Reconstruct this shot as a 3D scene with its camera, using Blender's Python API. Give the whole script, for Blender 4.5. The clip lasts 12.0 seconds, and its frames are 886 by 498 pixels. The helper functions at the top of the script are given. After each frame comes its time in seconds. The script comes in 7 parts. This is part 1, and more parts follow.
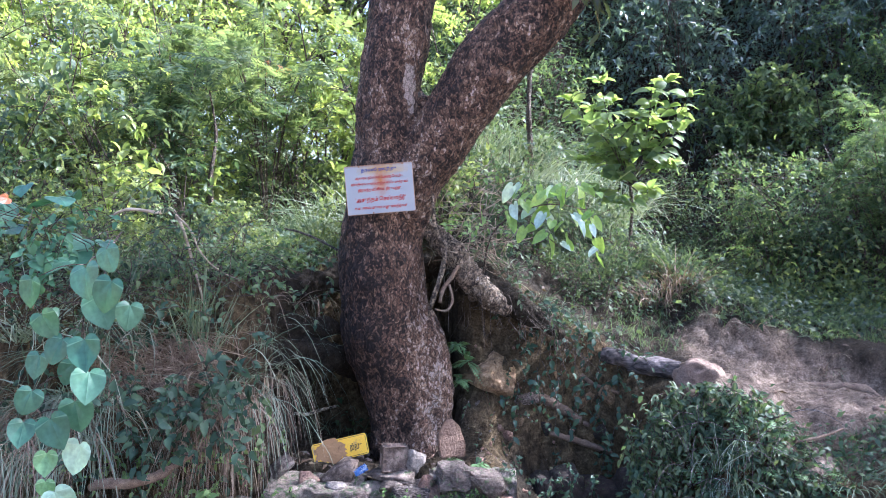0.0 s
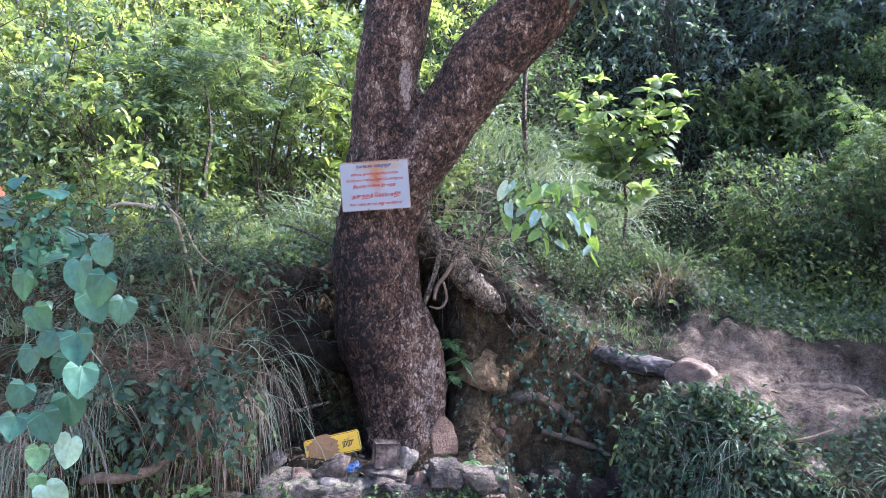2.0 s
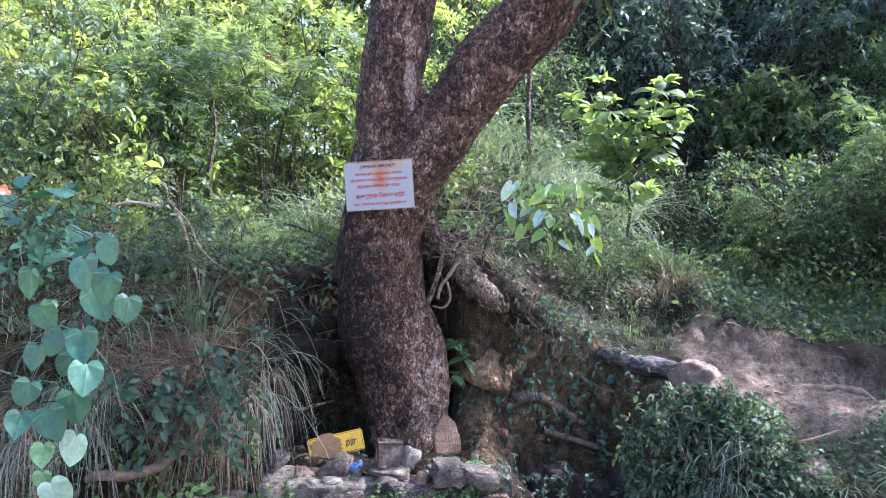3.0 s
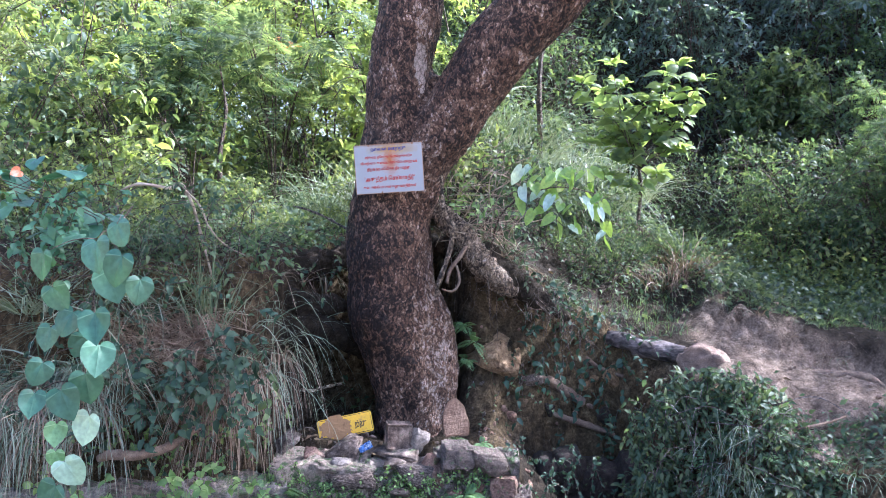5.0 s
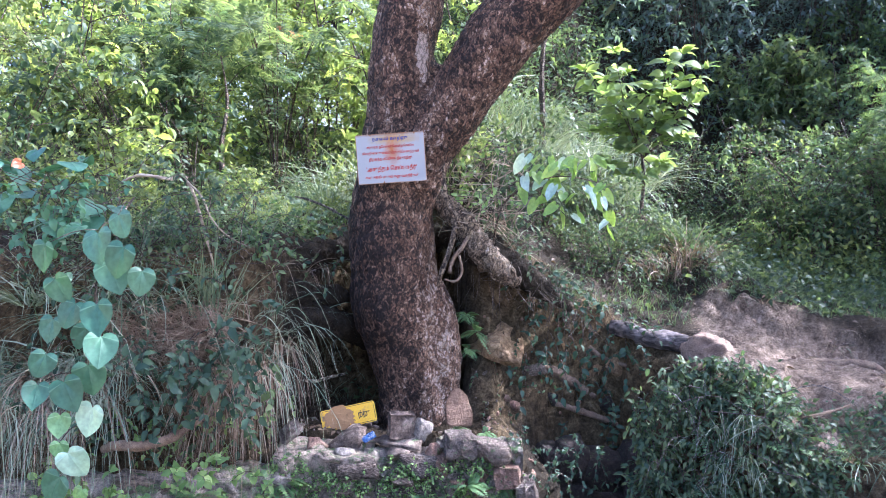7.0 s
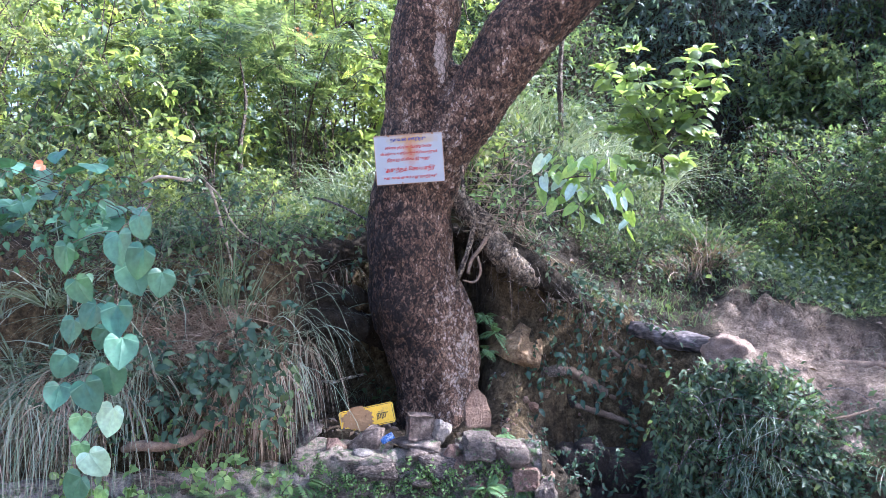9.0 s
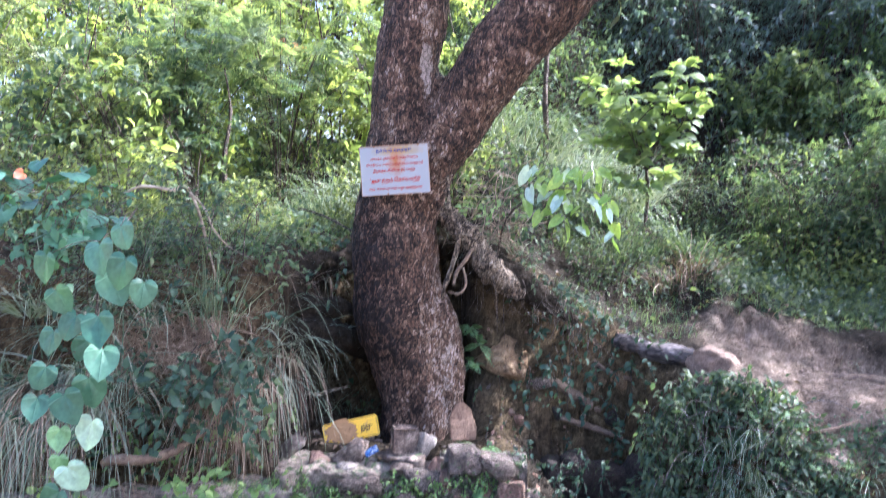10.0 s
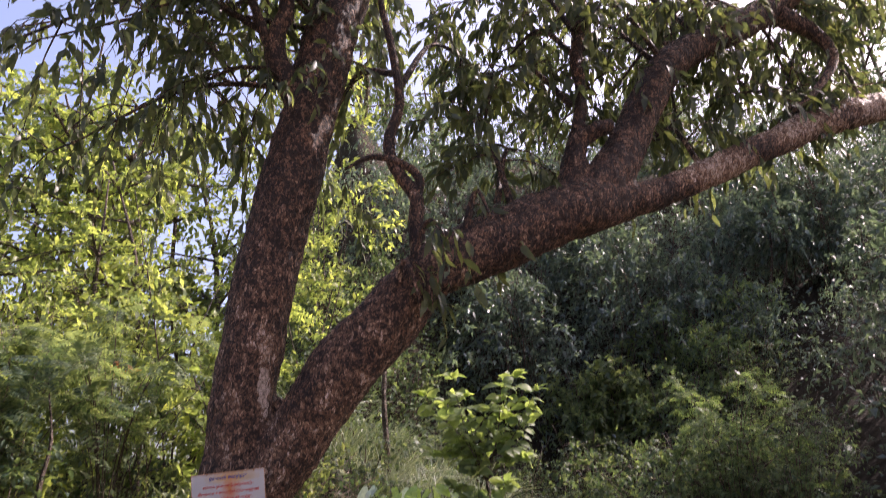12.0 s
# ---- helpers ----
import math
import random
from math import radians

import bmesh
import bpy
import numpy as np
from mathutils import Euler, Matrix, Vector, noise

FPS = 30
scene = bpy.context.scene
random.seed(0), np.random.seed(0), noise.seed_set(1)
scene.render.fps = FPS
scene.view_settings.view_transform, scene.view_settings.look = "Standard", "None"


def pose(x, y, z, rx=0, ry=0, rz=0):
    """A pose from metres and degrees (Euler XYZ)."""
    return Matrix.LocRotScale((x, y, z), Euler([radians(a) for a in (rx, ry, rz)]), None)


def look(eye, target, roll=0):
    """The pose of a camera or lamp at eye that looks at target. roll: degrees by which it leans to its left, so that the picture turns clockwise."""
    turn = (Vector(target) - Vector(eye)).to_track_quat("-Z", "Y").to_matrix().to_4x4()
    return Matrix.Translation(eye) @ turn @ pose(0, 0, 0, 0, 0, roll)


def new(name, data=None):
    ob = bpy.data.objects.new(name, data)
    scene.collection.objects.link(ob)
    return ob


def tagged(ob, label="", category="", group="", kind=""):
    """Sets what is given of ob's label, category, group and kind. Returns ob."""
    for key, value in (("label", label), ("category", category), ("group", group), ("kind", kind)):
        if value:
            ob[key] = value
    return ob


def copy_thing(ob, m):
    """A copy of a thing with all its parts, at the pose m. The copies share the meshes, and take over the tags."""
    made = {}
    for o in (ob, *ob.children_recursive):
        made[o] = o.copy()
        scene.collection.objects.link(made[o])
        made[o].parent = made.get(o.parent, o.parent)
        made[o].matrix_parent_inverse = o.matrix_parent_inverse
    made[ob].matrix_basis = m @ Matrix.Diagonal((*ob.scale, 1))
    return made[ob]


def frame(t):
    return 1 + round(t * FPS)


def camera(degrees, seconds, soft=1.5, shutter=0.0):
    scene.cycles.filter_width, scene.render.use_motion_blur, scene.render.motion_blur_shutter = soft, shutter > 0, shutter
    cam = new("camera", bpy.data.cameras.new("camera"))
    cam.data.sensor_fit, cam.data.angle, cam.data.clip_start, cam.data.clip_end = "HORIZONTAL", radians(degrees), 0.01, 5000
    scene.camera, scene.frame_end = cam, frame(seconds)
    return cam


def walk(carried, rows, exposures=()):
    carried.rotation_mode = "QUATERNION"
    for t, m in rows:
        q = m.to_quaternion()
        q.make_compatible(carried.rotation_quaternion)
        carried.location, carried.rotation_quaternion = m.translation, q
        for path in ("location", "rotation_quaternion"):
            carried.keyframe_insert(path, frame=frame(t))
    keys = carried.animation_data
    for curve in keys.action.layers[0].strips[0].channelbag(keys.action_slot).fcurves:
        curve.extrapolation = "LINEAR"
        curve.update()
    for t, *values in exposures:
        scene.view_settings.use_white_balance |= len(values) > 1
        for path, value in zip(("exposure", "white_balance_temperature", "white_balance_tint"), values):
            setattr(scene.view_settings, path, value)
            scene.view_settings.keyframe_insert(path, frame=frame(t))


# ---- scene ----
cam = camera(58.4, 12.0, soft=0.85, shutter=0.5)
PATH = [
    (0.0, 0.000, -5.200, 1.550, 0.00, -2.00, 0.00),
    (0.5, -0.002, -5.195, 1.547, 0.00, -1.89, -0.13),
    (1.0, -0.005, -5.198, 1.550, -0.13, -1.86, -0.32),
    (1.5, -0.005, -5.198, 1.551, -0.40, -2.03, -0.50),
    (2.0, -0.008, -5.201, 1.550, -0.46, -2.19, -0.62),
    (2.5, -0.009, -5.210, 1.552, -0.39, -2.23, -0.68),
    (4.5, -0.010, -5.209, 1.557, 0.46, -2.93, -1.21),
    (5.0, -0.009, -5.213, 1.558, 0.51, -3.50, -1.10),
    (5.5, -0.006, -5.210, 1.559, 0.51, -3.91, -0.90),
    (6.0, -0.003, -5.204, 1.561, 0.39, -4.12, -0.78),
    (6.5, -0.006, -5.201, 1.556, 0.52, -4.28, -1.22),
    (7.0, -0.006, -5.201, 1.559, 0.71, -4.25, -0.85),
    (9.0, -0.015, -5.186, 1.561, 1.93, -4.25, -0.70),
    (9.5, -0.016, -5.186, 1.557, 1.24, -5.10, -0.68),
    (10.0, -0.020, -5.168, 1.556, 0.84, -3.36, -0.99),
    (10.3, -0.008, -5.183, 1.570, -1.24, 1.81, -0.88),
    (10.5, -0.001, -5.191, 1.594, -3.83, 6.83, -0.64),
    (11.0, 0.009, -5.267, 1.627, -10.66, 17.32, 1.72),
    (11.5, 0.007, -5.304, 1.617, -10.69, 19.65, 2.55),
    (11.8, 0.008, -5.311, 1.617, -10.16, 19.56, 2.46),
    (12.0, 0.015, -5.330, 1.613, -9.81, 18.41, 2.50),
]
EXPOSURES = [(0.0, 2.28, 5080, 19), (2.5, 2.22, 5080, 19), (4.5, 2.24, 5080, 19), (5.5, 2.42, 5100, 21), (7.0, 2.47, 5100, 21), (9.0, 2.45, 5080, 19), (9.8, 2.57, 5200, 20), (10.6, 2.34, 5050, 29), (11.1, 2.22, 5450, 40), (11.6, 1.36, 6300, 36), (12.0, 1.2, 6500, 34)]
walk(cam, [(t, pose(x, y, z, 90 + p, r, w)) for t, x, y, z, w, p, r in PATH], EXPOSURES)

# ---- light ----
SUN_DIR = Vector((0.74, 0.17, 0.65)).normalized()
world = bpy.data.worlds.new("sky")
world.use_nodes = True
scene.world = world
sky = world.node_tree.nodes.new("ShaderNodeTexSky")
sky.sky_type, sky.sun_disc = "NISHITA", False
sky.dust_density, sky.air_density, sky.ozone_density = 5.0, 1.0, 0.6
sky.sun_elevation = math.asin(SUN_DIR.z)
sky.sun_rotation = math.atan2(SUN_DIR.x, SUN_DIR.y)
background = world.node_tree.nodes["Background"]
background.inputs["Strength"].default_value = 0.15
world.node_tree.links.new(sky.outputs["Color"], background.inputs["Color"])
sun = new("sun", bpy.data.lights.new("sun", "SUN"))
sun.data.energy, sun.data.angle, sun.data.color = 3.7, radians(0.53), (1.0, 0.95, 0.86)
sun.matrix_world = look(SUN_DIR * 50, (0, 0, 0))
scene.view_settings.exposure = 0.0

# ---- materials ----


def nodes_of(name):
    m = bpy.data.materials.new(name)
    m.use_nodes = True
    return m, m.node_tree.nodes, m.node_tree.links, m.node_tree.nodes["Principled BSDF"]


def put(ns, kind, **sockets):
    n = ns.new(kind)
    for key, value in sockets.items():
        n.inputs[key.replace("_", " ")].default_value = value
    return n


def ramp_of(ns, ls, source, stops):
    r = ns.new("ShaderNodeValToRGB")
    while len(r.color_ramp.elements) < len(stops):
        r.color_ramp.elements.new(0.5)
    for e, (at, col) in zip(r.color_ramp.elements, stops):
        e.position, e.color = at, (*col, 1)
    ls.new(source, r.inputs["Fac"])
    return r.outputs["Color"]


def mixed(ns, ls, fac, a, b, mode="MIX"):
    m = ns.new("ShaderNodeMix")
    m.data_type, m.blend_type = "RGBA", mode
    for sock, v in ((m.inputs[0], fac), (m.inputs[6], a), (m.inputs[7], b)):
        if isinstance(v, (int, float)):
            sock.default_value = v
        elif isinstance(v, tuple):
            sock.default_value = (*v, 1)
        else:
            ls.new(v, sock)
    return m.outputs[2]


def bumped(ns, ls, bsdf, height, strength, distance):
    b = put(ns, "ShaderNodeBump", Strength=strength, Distance=distance)
    ls.new(height, b.inputs["Height"])
    ls.new(b.outputs["Normal"], bsdf.inputs["Normal"])


def stone_material(name, dark, mid, light, scale=6.0, moss=0.0, rough=0.85, bump=0.03, per_object=0.35, ranges=(0.3, 0.5, 0.72)):
    """Mottled mineral surface with grain, stains and, where asked for, moss in patches."""
    m, ns, ls, p = nodes_of(name)
    co = ns.new("ShaderNodeTexCoord")
    where = co.outputs["Object"]
    big = put(ns, "ShaderNodeTexNoise", Scale=scale, Detail=9.0, Roughness=0.65)
    fine = put(ns, "ShaderNodeTexNoise", Scale=scale * 14, Detail=6.0, Roughness=0.7)
    for n in (big, fine):
        ls.new(where, n.inputs["Vector"])
    col = ramp_of(ns, ls, big.outputs["Fac"], ((ranges[0], dark), (ranges[1], mid), (ranges[2], light)))
    grain = ramp_of(ns, ls, fine.outputs["Fac"], ((0.3, (0.45, 0.43, 0.41)), (0.7, (1.45, 1.42, 1.4))))
    col = mixed(ns, ls, 1.0, col, grain, "MULTIPLY")
    if per_object:
        info = ns.new("ShaderNodeObjectInfo")
        tint = ramp_of(ns, ls, info.outputs["Random"], ((0.0, (0.75, 0.72, 0.74)), (0.5, (1.0, 0.94, 0.9)), (1.0, (1.25, 1.1, 1.0))))
        col = mixed(ns, ls, per_object * 2, col, tint, "MULTIPLY")
    if moss:
        patch = put(ns, "ShaderNodeTexNoise", Scale=scale * 0.8, Detail=7.0, Roughness=0.75)
        ls.new(where, patch.inputs["Vector"])
        fac = ramp_of(ns, ls, patch.outputs["Fac"], ((0.62 - moss * 0.25, (0, 0, 0)), (0.7 - moss * 0.2, (1, 1, 1))))
        green = ramp_of(ns, ls, fine.outputs["Fac"], ((0.3, (0.05, 0.085, 0.03)), (0.7, (0.16, 0.23, 0.085))))
        col = mixed(ns, ls, fac, col, green)
    ls.new(col, p.inputs["Base Color"])
    p.inputs["Roughness"].default_value = rough
    add = ns.new("ShaderNodeMath")
    add.operation = "MULTIPLY_ADD"
    ls.new(fine.outputs["Fac"], add.inputs[0])
    add.inputs[1].default_value = 0.35
    ls.new(big.outputs["Fac"], add.inputs[2])
    bumped(ns, ls, p, add.outputs[0], 0.9, bump)
    return m


def leaf_material(name, shades, through_light=0.35, rough=0.42, gloss=0.5):
    """Leaf: colour varied from leaf to leaf, a waxy gloss and light that shines through."""
    m, ns, ls, p = nodes_of(name)
    geo = ns.new("ShaderNodeNewGeometry")
    n = len(shades) - 1
    col = ramp_of(ns, ls, geo.outputs["Random Per Island"], tuple((i / n, c) for i, c in enumerate(shades)))
    co = ns.new("ShaderNodeTexCoord")
    blot = put(ns, "ShaderNodeTexNoise", Scale=22.0, Detail=4.0)
    ls.new(co.outputs["Object"], blot.inputs["Vector"])
    col = mixed(ns, ls, 0.7, col, ramp_of(ns, ls, blot.outputs["Fac"], ((0.3, (0.7, 0.74, 0.7)), (0.7, (1.22, 1.2, 1.1)))), "MULTIPLY")
    ls.new(col, p.inputs["Base Color"])
    p.inputs["Roughness"].default_value = rough
    p.inputs["Specular IOR Level"].default_value = gloss
    trans = ns.new("ShaderNodeBsdfTranslucent")
    warm = mixed(ns, ls, 1.0, col, (2.0, 1.95, 0.95), "MULTIPLY")
    ls.new(warm, trans.inputs["Color"])
    mix = put(ns, "ShaderNodeMixShader", Fac=through_light)
    ls.new(p.outputs["BSDF"], mix.inputs[1])
    ls.new(trans.outputs["BSDF"], mix.inputs[2])
    ls.new(mix.outputs["Shader"], ns["Material Output"].inputs["Surface"])
    return m


# Pale bark, plus painted sun on the limb, front sheen and left-side shade.
PALE_BARK_AND_LIGHT = (((3.3, -0.1, 4.0), (0.5, 0.6, 0.2), 0.5), ((4.2, 0.0, 4.42), (0.6, 0.6, 0.22), 0.5), ((5.2, 0.1, 4.8), (0.7, 0.6, 0.3), 0.5), ((-0.01, -0.2, 2.36), (0.035, 0.3, 0.15), 1.5), ((-0.01, -0.2, 2.65), (0.06, 0.3, 0.2), 0.35), ((0.59, -0.36, 2.41), (0.06, 0.2, 0.045), 0.3), ((0.0, 0.0, 4.6), (9.0, 9.0, 1.7), -0.2), ((0.12, -0.2, 0.72), (0.13, 0.4, 0.6), 0.22),
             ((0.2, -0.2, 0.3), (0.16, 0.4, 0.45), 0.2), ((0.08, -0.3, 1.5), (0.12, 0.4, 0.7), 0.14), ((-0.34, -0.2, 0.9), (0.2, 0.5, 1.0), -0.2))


def bark_material(name, dark, mid, light, flake=0.5, scale=1.0, white=False):
    """Flaking bark: dark cracks, brown plates and pale patches where plates have fallen off; white adds patches that
    also hold painted light.
    """
    m, ns, ls, p = nodes_of(name)
    co = ns.new("ShaderNodeTexCoord")
    warp = put(ns, "ShaderNodeTexNoise", Scale=9.0 * scale, Detail=6.0, Roughness=0.7)
    ls.new(co.outputs["Object"], warp.inputs["Vector"])
    shift = ns.new("ShaderNodeVectorMath")
    shift.operation = "MULTIPLY_ADD"
    ls.new(warp.outputs["Color"], shift.inputs[0])
    shift.inputs[1].default_value = (0.1 / scale,) * 3
    ls.new(co.outputs["Object"], shift.inputs[2])
    tall = ns.new("ShaderNodeVectorMath")
    tall.operation = "MULTIPLY"
    ls.new(shift.outputs[0], tall.inputs[0])
    tall.inputs[1].default_value = (1.0, 1.0, 0.62)
    cells = {}
    for key, size, feature in (("plate", 22.0, "F1"), ("plate_edge", 22.0, "DISTANCE_TO_EDGE"), ("chip", 62.0, "F1"), ("chip_edge", 62.0, "DISTANCE_TO_EDGE")):
        v = ns.new("ShaderNodeTexVoronoi")
        v.feature = feature
        v.inputs["Scale"].default_value = size * scale
        ls.new(tall.outputs[0], v.inputs["Vector"])
        cells[key] = v
    big = put(ns, "ShaderNodeTexNoise", Scale=3.4 * scale, Detail=8.0, Roughness=0.68)
    fine = put(ns, "ShaderNodeTexNoise", Scale=120.0 * scale, Detail=6.0, Roughness=0.7)
    for n in (big, fine):
        ls.new(co.outputs["Object"], n.inputs["Vector"])

    def value(op, a, b):
        n = ns.new("ShaderNodeMath")
        n.operation = op
        for k, v in enumerate((a, b)):
            if isinstance(v, (int, float)):
                n.inputs[k].default_value = v
            else:
                ls.new(v, n.inputs[k])
        return n.outputs[0]

    def tone(key):
        sep = ns.new("ShaderNodeSeparateColor")
        ls.new(cells[key].outputs["Color"], sep.inputs["Color"])
        return sep.outputs["Red"]

    loose = value("ADD", value("MULTIPLY", tone("plate"), 0.45), value("MULTIPLY", tone("chip"), 0.55))
    loose = value("ADD", loose, value("MULTIPLY", value("SUBTRACT", big.outputs["Fac"], 0.5), 1.1))
    for centre, size, most in PALE_BARK_AND_LIGHT if white else ():
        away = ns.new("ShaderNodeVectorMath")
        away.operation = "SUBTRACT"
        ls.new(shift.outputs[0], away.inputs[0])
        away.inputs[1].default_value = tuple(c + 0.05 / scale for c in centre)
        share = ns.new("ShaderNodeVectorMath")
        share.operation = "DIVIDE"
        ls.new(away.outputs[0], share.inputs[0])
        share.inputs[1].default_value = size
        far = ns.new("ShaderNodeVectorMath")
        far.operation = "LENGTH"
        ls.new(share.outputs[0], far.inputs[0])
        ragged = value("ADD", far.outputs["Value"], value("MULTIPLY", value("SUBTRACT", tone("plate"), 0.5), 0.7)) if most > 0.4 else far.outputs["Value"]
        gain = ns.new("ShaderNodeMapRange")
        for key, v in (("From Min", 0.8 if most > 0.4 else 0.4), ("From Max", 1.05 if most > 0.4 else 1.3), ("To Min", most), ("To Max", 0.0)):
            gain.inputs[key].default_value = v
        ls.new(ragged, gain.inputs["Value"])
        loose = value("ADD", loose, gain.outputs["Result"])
    half = tuple(0.5 * a + 0.5 * b for a, b in zip(mid, light))
    bright = tuple(0.75 * c + 0.3 for c in light)
    low = 0.62 - 0.3 * flake
    col = ramp_of(ns, ls, loose, ((max(0.0, low - 0.24), dark), (low, mid), (low + 0.17, tuple(1.35 * c for c in mid)), (low + 0.23, half), (low + 0.34, light), (1.0, bright)))
    cracks = value("MULTIPLY", cells["plate_edge"].outputs["Distance"], 1.6)
    cracks = value("MINIMUM", cracks, value("MULTIPLY", cells["chip_edge"].outputs["Distance"], 2.6))
    col = mixed(ns, ls, 1.0, col, ramp_of(ns, ls, cracks, ((0.0, (0.22, 0.2, 0.19)), (0.13, (0.85, 0.84, 0.83)), (0.4, (1.12, 1.1, 1.1)))), "MULTIPLY")
    col = mixed(ns, ls, 1.0, col, ramp_of(ns, ls, fine.outputs["Fac"], ((0.3, (0.7, 0.69, 0.68)), (0.68, (1.25, 1.23, 1.22)))), "MULTIPLY")
    ls.new(col, p.inputs["Base Color"])
    p.inputs["Roughness"].default_value = 0.6
    p.inputs["Specular IOR Level"].default_value = 0.35
    height = value("ADD", value("MULTIPLY", value("MINIMUM", cracks, 0.3), 2.2), value("MULTIPLY", fine.outputs["Fac"], 0.5))
    height = value("ADD", height, value("MULTIPLY", loose, -0.7))
    bumped(ns, ls, p, height, 1.0, 0.022 / scale)
    return m


def ground_material():
    """Bank soil, trodden dry earth, and litter-strewn dark soil under the thickets, by two plan attributes of the
    sheet; the dark soil also paints shade in the gully and on earth lips.
    """
    m, ns, ls, p = nodes_of("earth")
    co = ns.new("ShaderNodeTexCoord")
    big = put(ns, "ShaderNodeTexNoise", Scale=2.2, Detail=9.0, Roughness=0.65)
    mid = put(ns, "ShaderNodeTexNoise", Scale=17.0, Detail=9.0, Roughness=0.75)
    fine = put(ns, "ShaderNodeTexNoise", Scale=70.0, Detail=5.0, Roughness=0.75)
    for n in (big, mid, fine):
        ls.new(co.outputs["Object"], n.inputs["Vector"])
    soil = ramp_of(ns, ls, mid.outputs["Fac"], ((0.32, (0.02, 0.014, 0.007)), (0.45, (0.09, 0.063, 0.032)), (0.56, (0.168, 0.122, 0.064)), (0.7, (0.33, 0.255, 0.145))))
    dry = ramp_of(ns, ls, mid.outputs["Fac"], ((0.34, (0.09, 0.064, 0.044)), (0.48, (0.215, 0.16, 0.116)), (0.64, (0.39, 0.305, 0.235))))
    humus_and_shade = ramp_of(ns, ls, mid.outputs["Fac"], ((0.32, (0.018, 0.014, 0.009)), (0.55, (0.048, 0.037, 0.024)), (0.75, (0.1, 0.078, 0.05))))
    trod = put(ns, "ShaderNodeAttribute")
    trod.attribute_name = "trodden"
    litter = put(ns, "ShaderNodeAttribute")
    litter.attribute_name = "litter"
    col = mixed(ns, ls, litter.outputs["Fac"], soil, humus_and_shade)
    col = mixed(ns, ls, trod.outputs["Fac"], col, dry)
    # Unseen ground around the camera, made pale to bounce light onto the bank.
    bounce_ground = put(ns, "ShaderNodeAttribute")
    bounce_ground.attribute_name = "bounce_ground"
    bounce_tone = ramp_of(ns, ls, mid.outputs["Fac"], ((0.34, (0.28, 0.22, 0.155)), (0.64, (0.5, 0.42, 0.32))))
    col = mixed(ns, ls, bounce_ground.outputs["Fac"], col, bounce_tone)
    col = mixed(ns, ls, 1.0, col, ramp_of(ns, ls, fine.outputs["Fac"], ((0.34, (0.6, 0.59, 0.58)), (0.66, (1.35, 1.32, 1.3)))), "MULTIPLY")
    ls.new(col, p.inputs["Base Color"])
    p.inputs["Roughness"].default_value = 0.95
    p.inputs["Specular IOR Level"].default_value = 0.2
    h = ns.new("ShaderNodeMath")
    h.operation = "MULTIPLY_ADD"
    ls.new(fine.outputs["Fac"], h.inputs[0])
    h.inputs[1].default_value = 0.3
    ls.new(mid.outputs["Fac"], h.inputs[2])
    bumped(ns, ls, p, h.outputs[0], 1.0, 0.07)
    return m


def grained_wood(name, dark, mid, light, along):
    """Bare weathered wood with long cracks in the direction of its grain."""
    m, ns, ls, p = nodes_of(name)
    co = ns.new("ShaderNodeTexCoord")
    turn = put(ns, "ShaderNodeMapping", Rotation=(0, 0, along), Scale=(3.0, 34.0, 34.0))
    ls.new(co.outputs["Object"], turn.inputs["Vector"])
    grain = put(ns, "ShaderNodeTexNoise", Scale=1.0, Detail=8.0, Roughness=0.65, Distortion=0.6)
    ls.new(turn.outputs["Vector"], grain.inputs["Vector"])
    blot = put(ns, "ShaderNodeTexNoise", Scale=9.0, Detail=6.0)
    ls.new(co.outputs["Object"], blot.inputs["Vector"])
    col = ramp_of(ns, ls, grain.outputs["Fac"], ((0.36, dark), (0.5, mid), (0.66, light)))
    col = mixed(ns, ls, 1.0, col, ramp_of(ns, ls, blot.outputs["Fac"], ((0.35, (0.45, 0.42, 0.4)), (0.65, (1.25, 1.2, 1.2)))), "MULTIPLY")
    ls.new(col, p.inputs["Base Color"])
    p.inputs["Roughness"].default_value = 0.85
    bumped(ns, ls, p, grain.outputs["Fac"], 0.8, 0.012)
    return m


EARTH = ground_material()
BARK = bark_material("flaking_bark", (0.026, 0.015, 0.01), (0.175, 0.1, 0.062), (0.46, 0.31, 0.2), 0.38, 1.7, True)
TWIG = bark_material("twig_bark", (0.05, 0.035, 0.022), (0.14, 0.1, 0.065), (0.3, 0.24, 0.17), 0.3, 3.0)
ROOT = stone_material("root_bark", (0.085, 0.056, 0.038), (0.2, 0.14, 0.095), (0.33, 0.245, 0.165), 14.0, 0.0, 0.85, 0.02, 0.15)
PALE_WOOD = grained_wood("pale_dry_wood", (0.19, 0.15, 0.1), (0.32, 0.26, 0.18), (0.44, 0.37, 0.27), 0.0)
OLD_ROOT = bark_material("rough_root_bark", (0.06, 0.043, 0.03), (0.27, 0.205, 0.135), (0.46, 0.37, 0.26), 0.45, 1.8)
DRIFT = bark_material("weathered_wood", (0.05, 0.04, 0.036), (0.15, 0.125, 0.112), (0.32, 0.28, 0.255), 0.35, 1.6)
LOG_WOOD = grained_wood("grey_log_wood", (0.02, 0.016, 0.014), (0.1, 0.082, 0.074), (0.24, 0.205, 0.19), 0.33)
RUBBLE = stone_material("mossy_rubble", (0.06, 0.048, 0.039), (0.19, 0.152, 0.125), (0.36, 0.295, 0.245), 9.0, 0.25, 0.85, 0.04)
REDSTONE = stone_material("reddish_stone", (0.1, 0.06, 0.046), (0.27, 0.17, 0.125), (0.42, 0.29, 0.22), 9.0, 0.25, 0.85, 0.04)
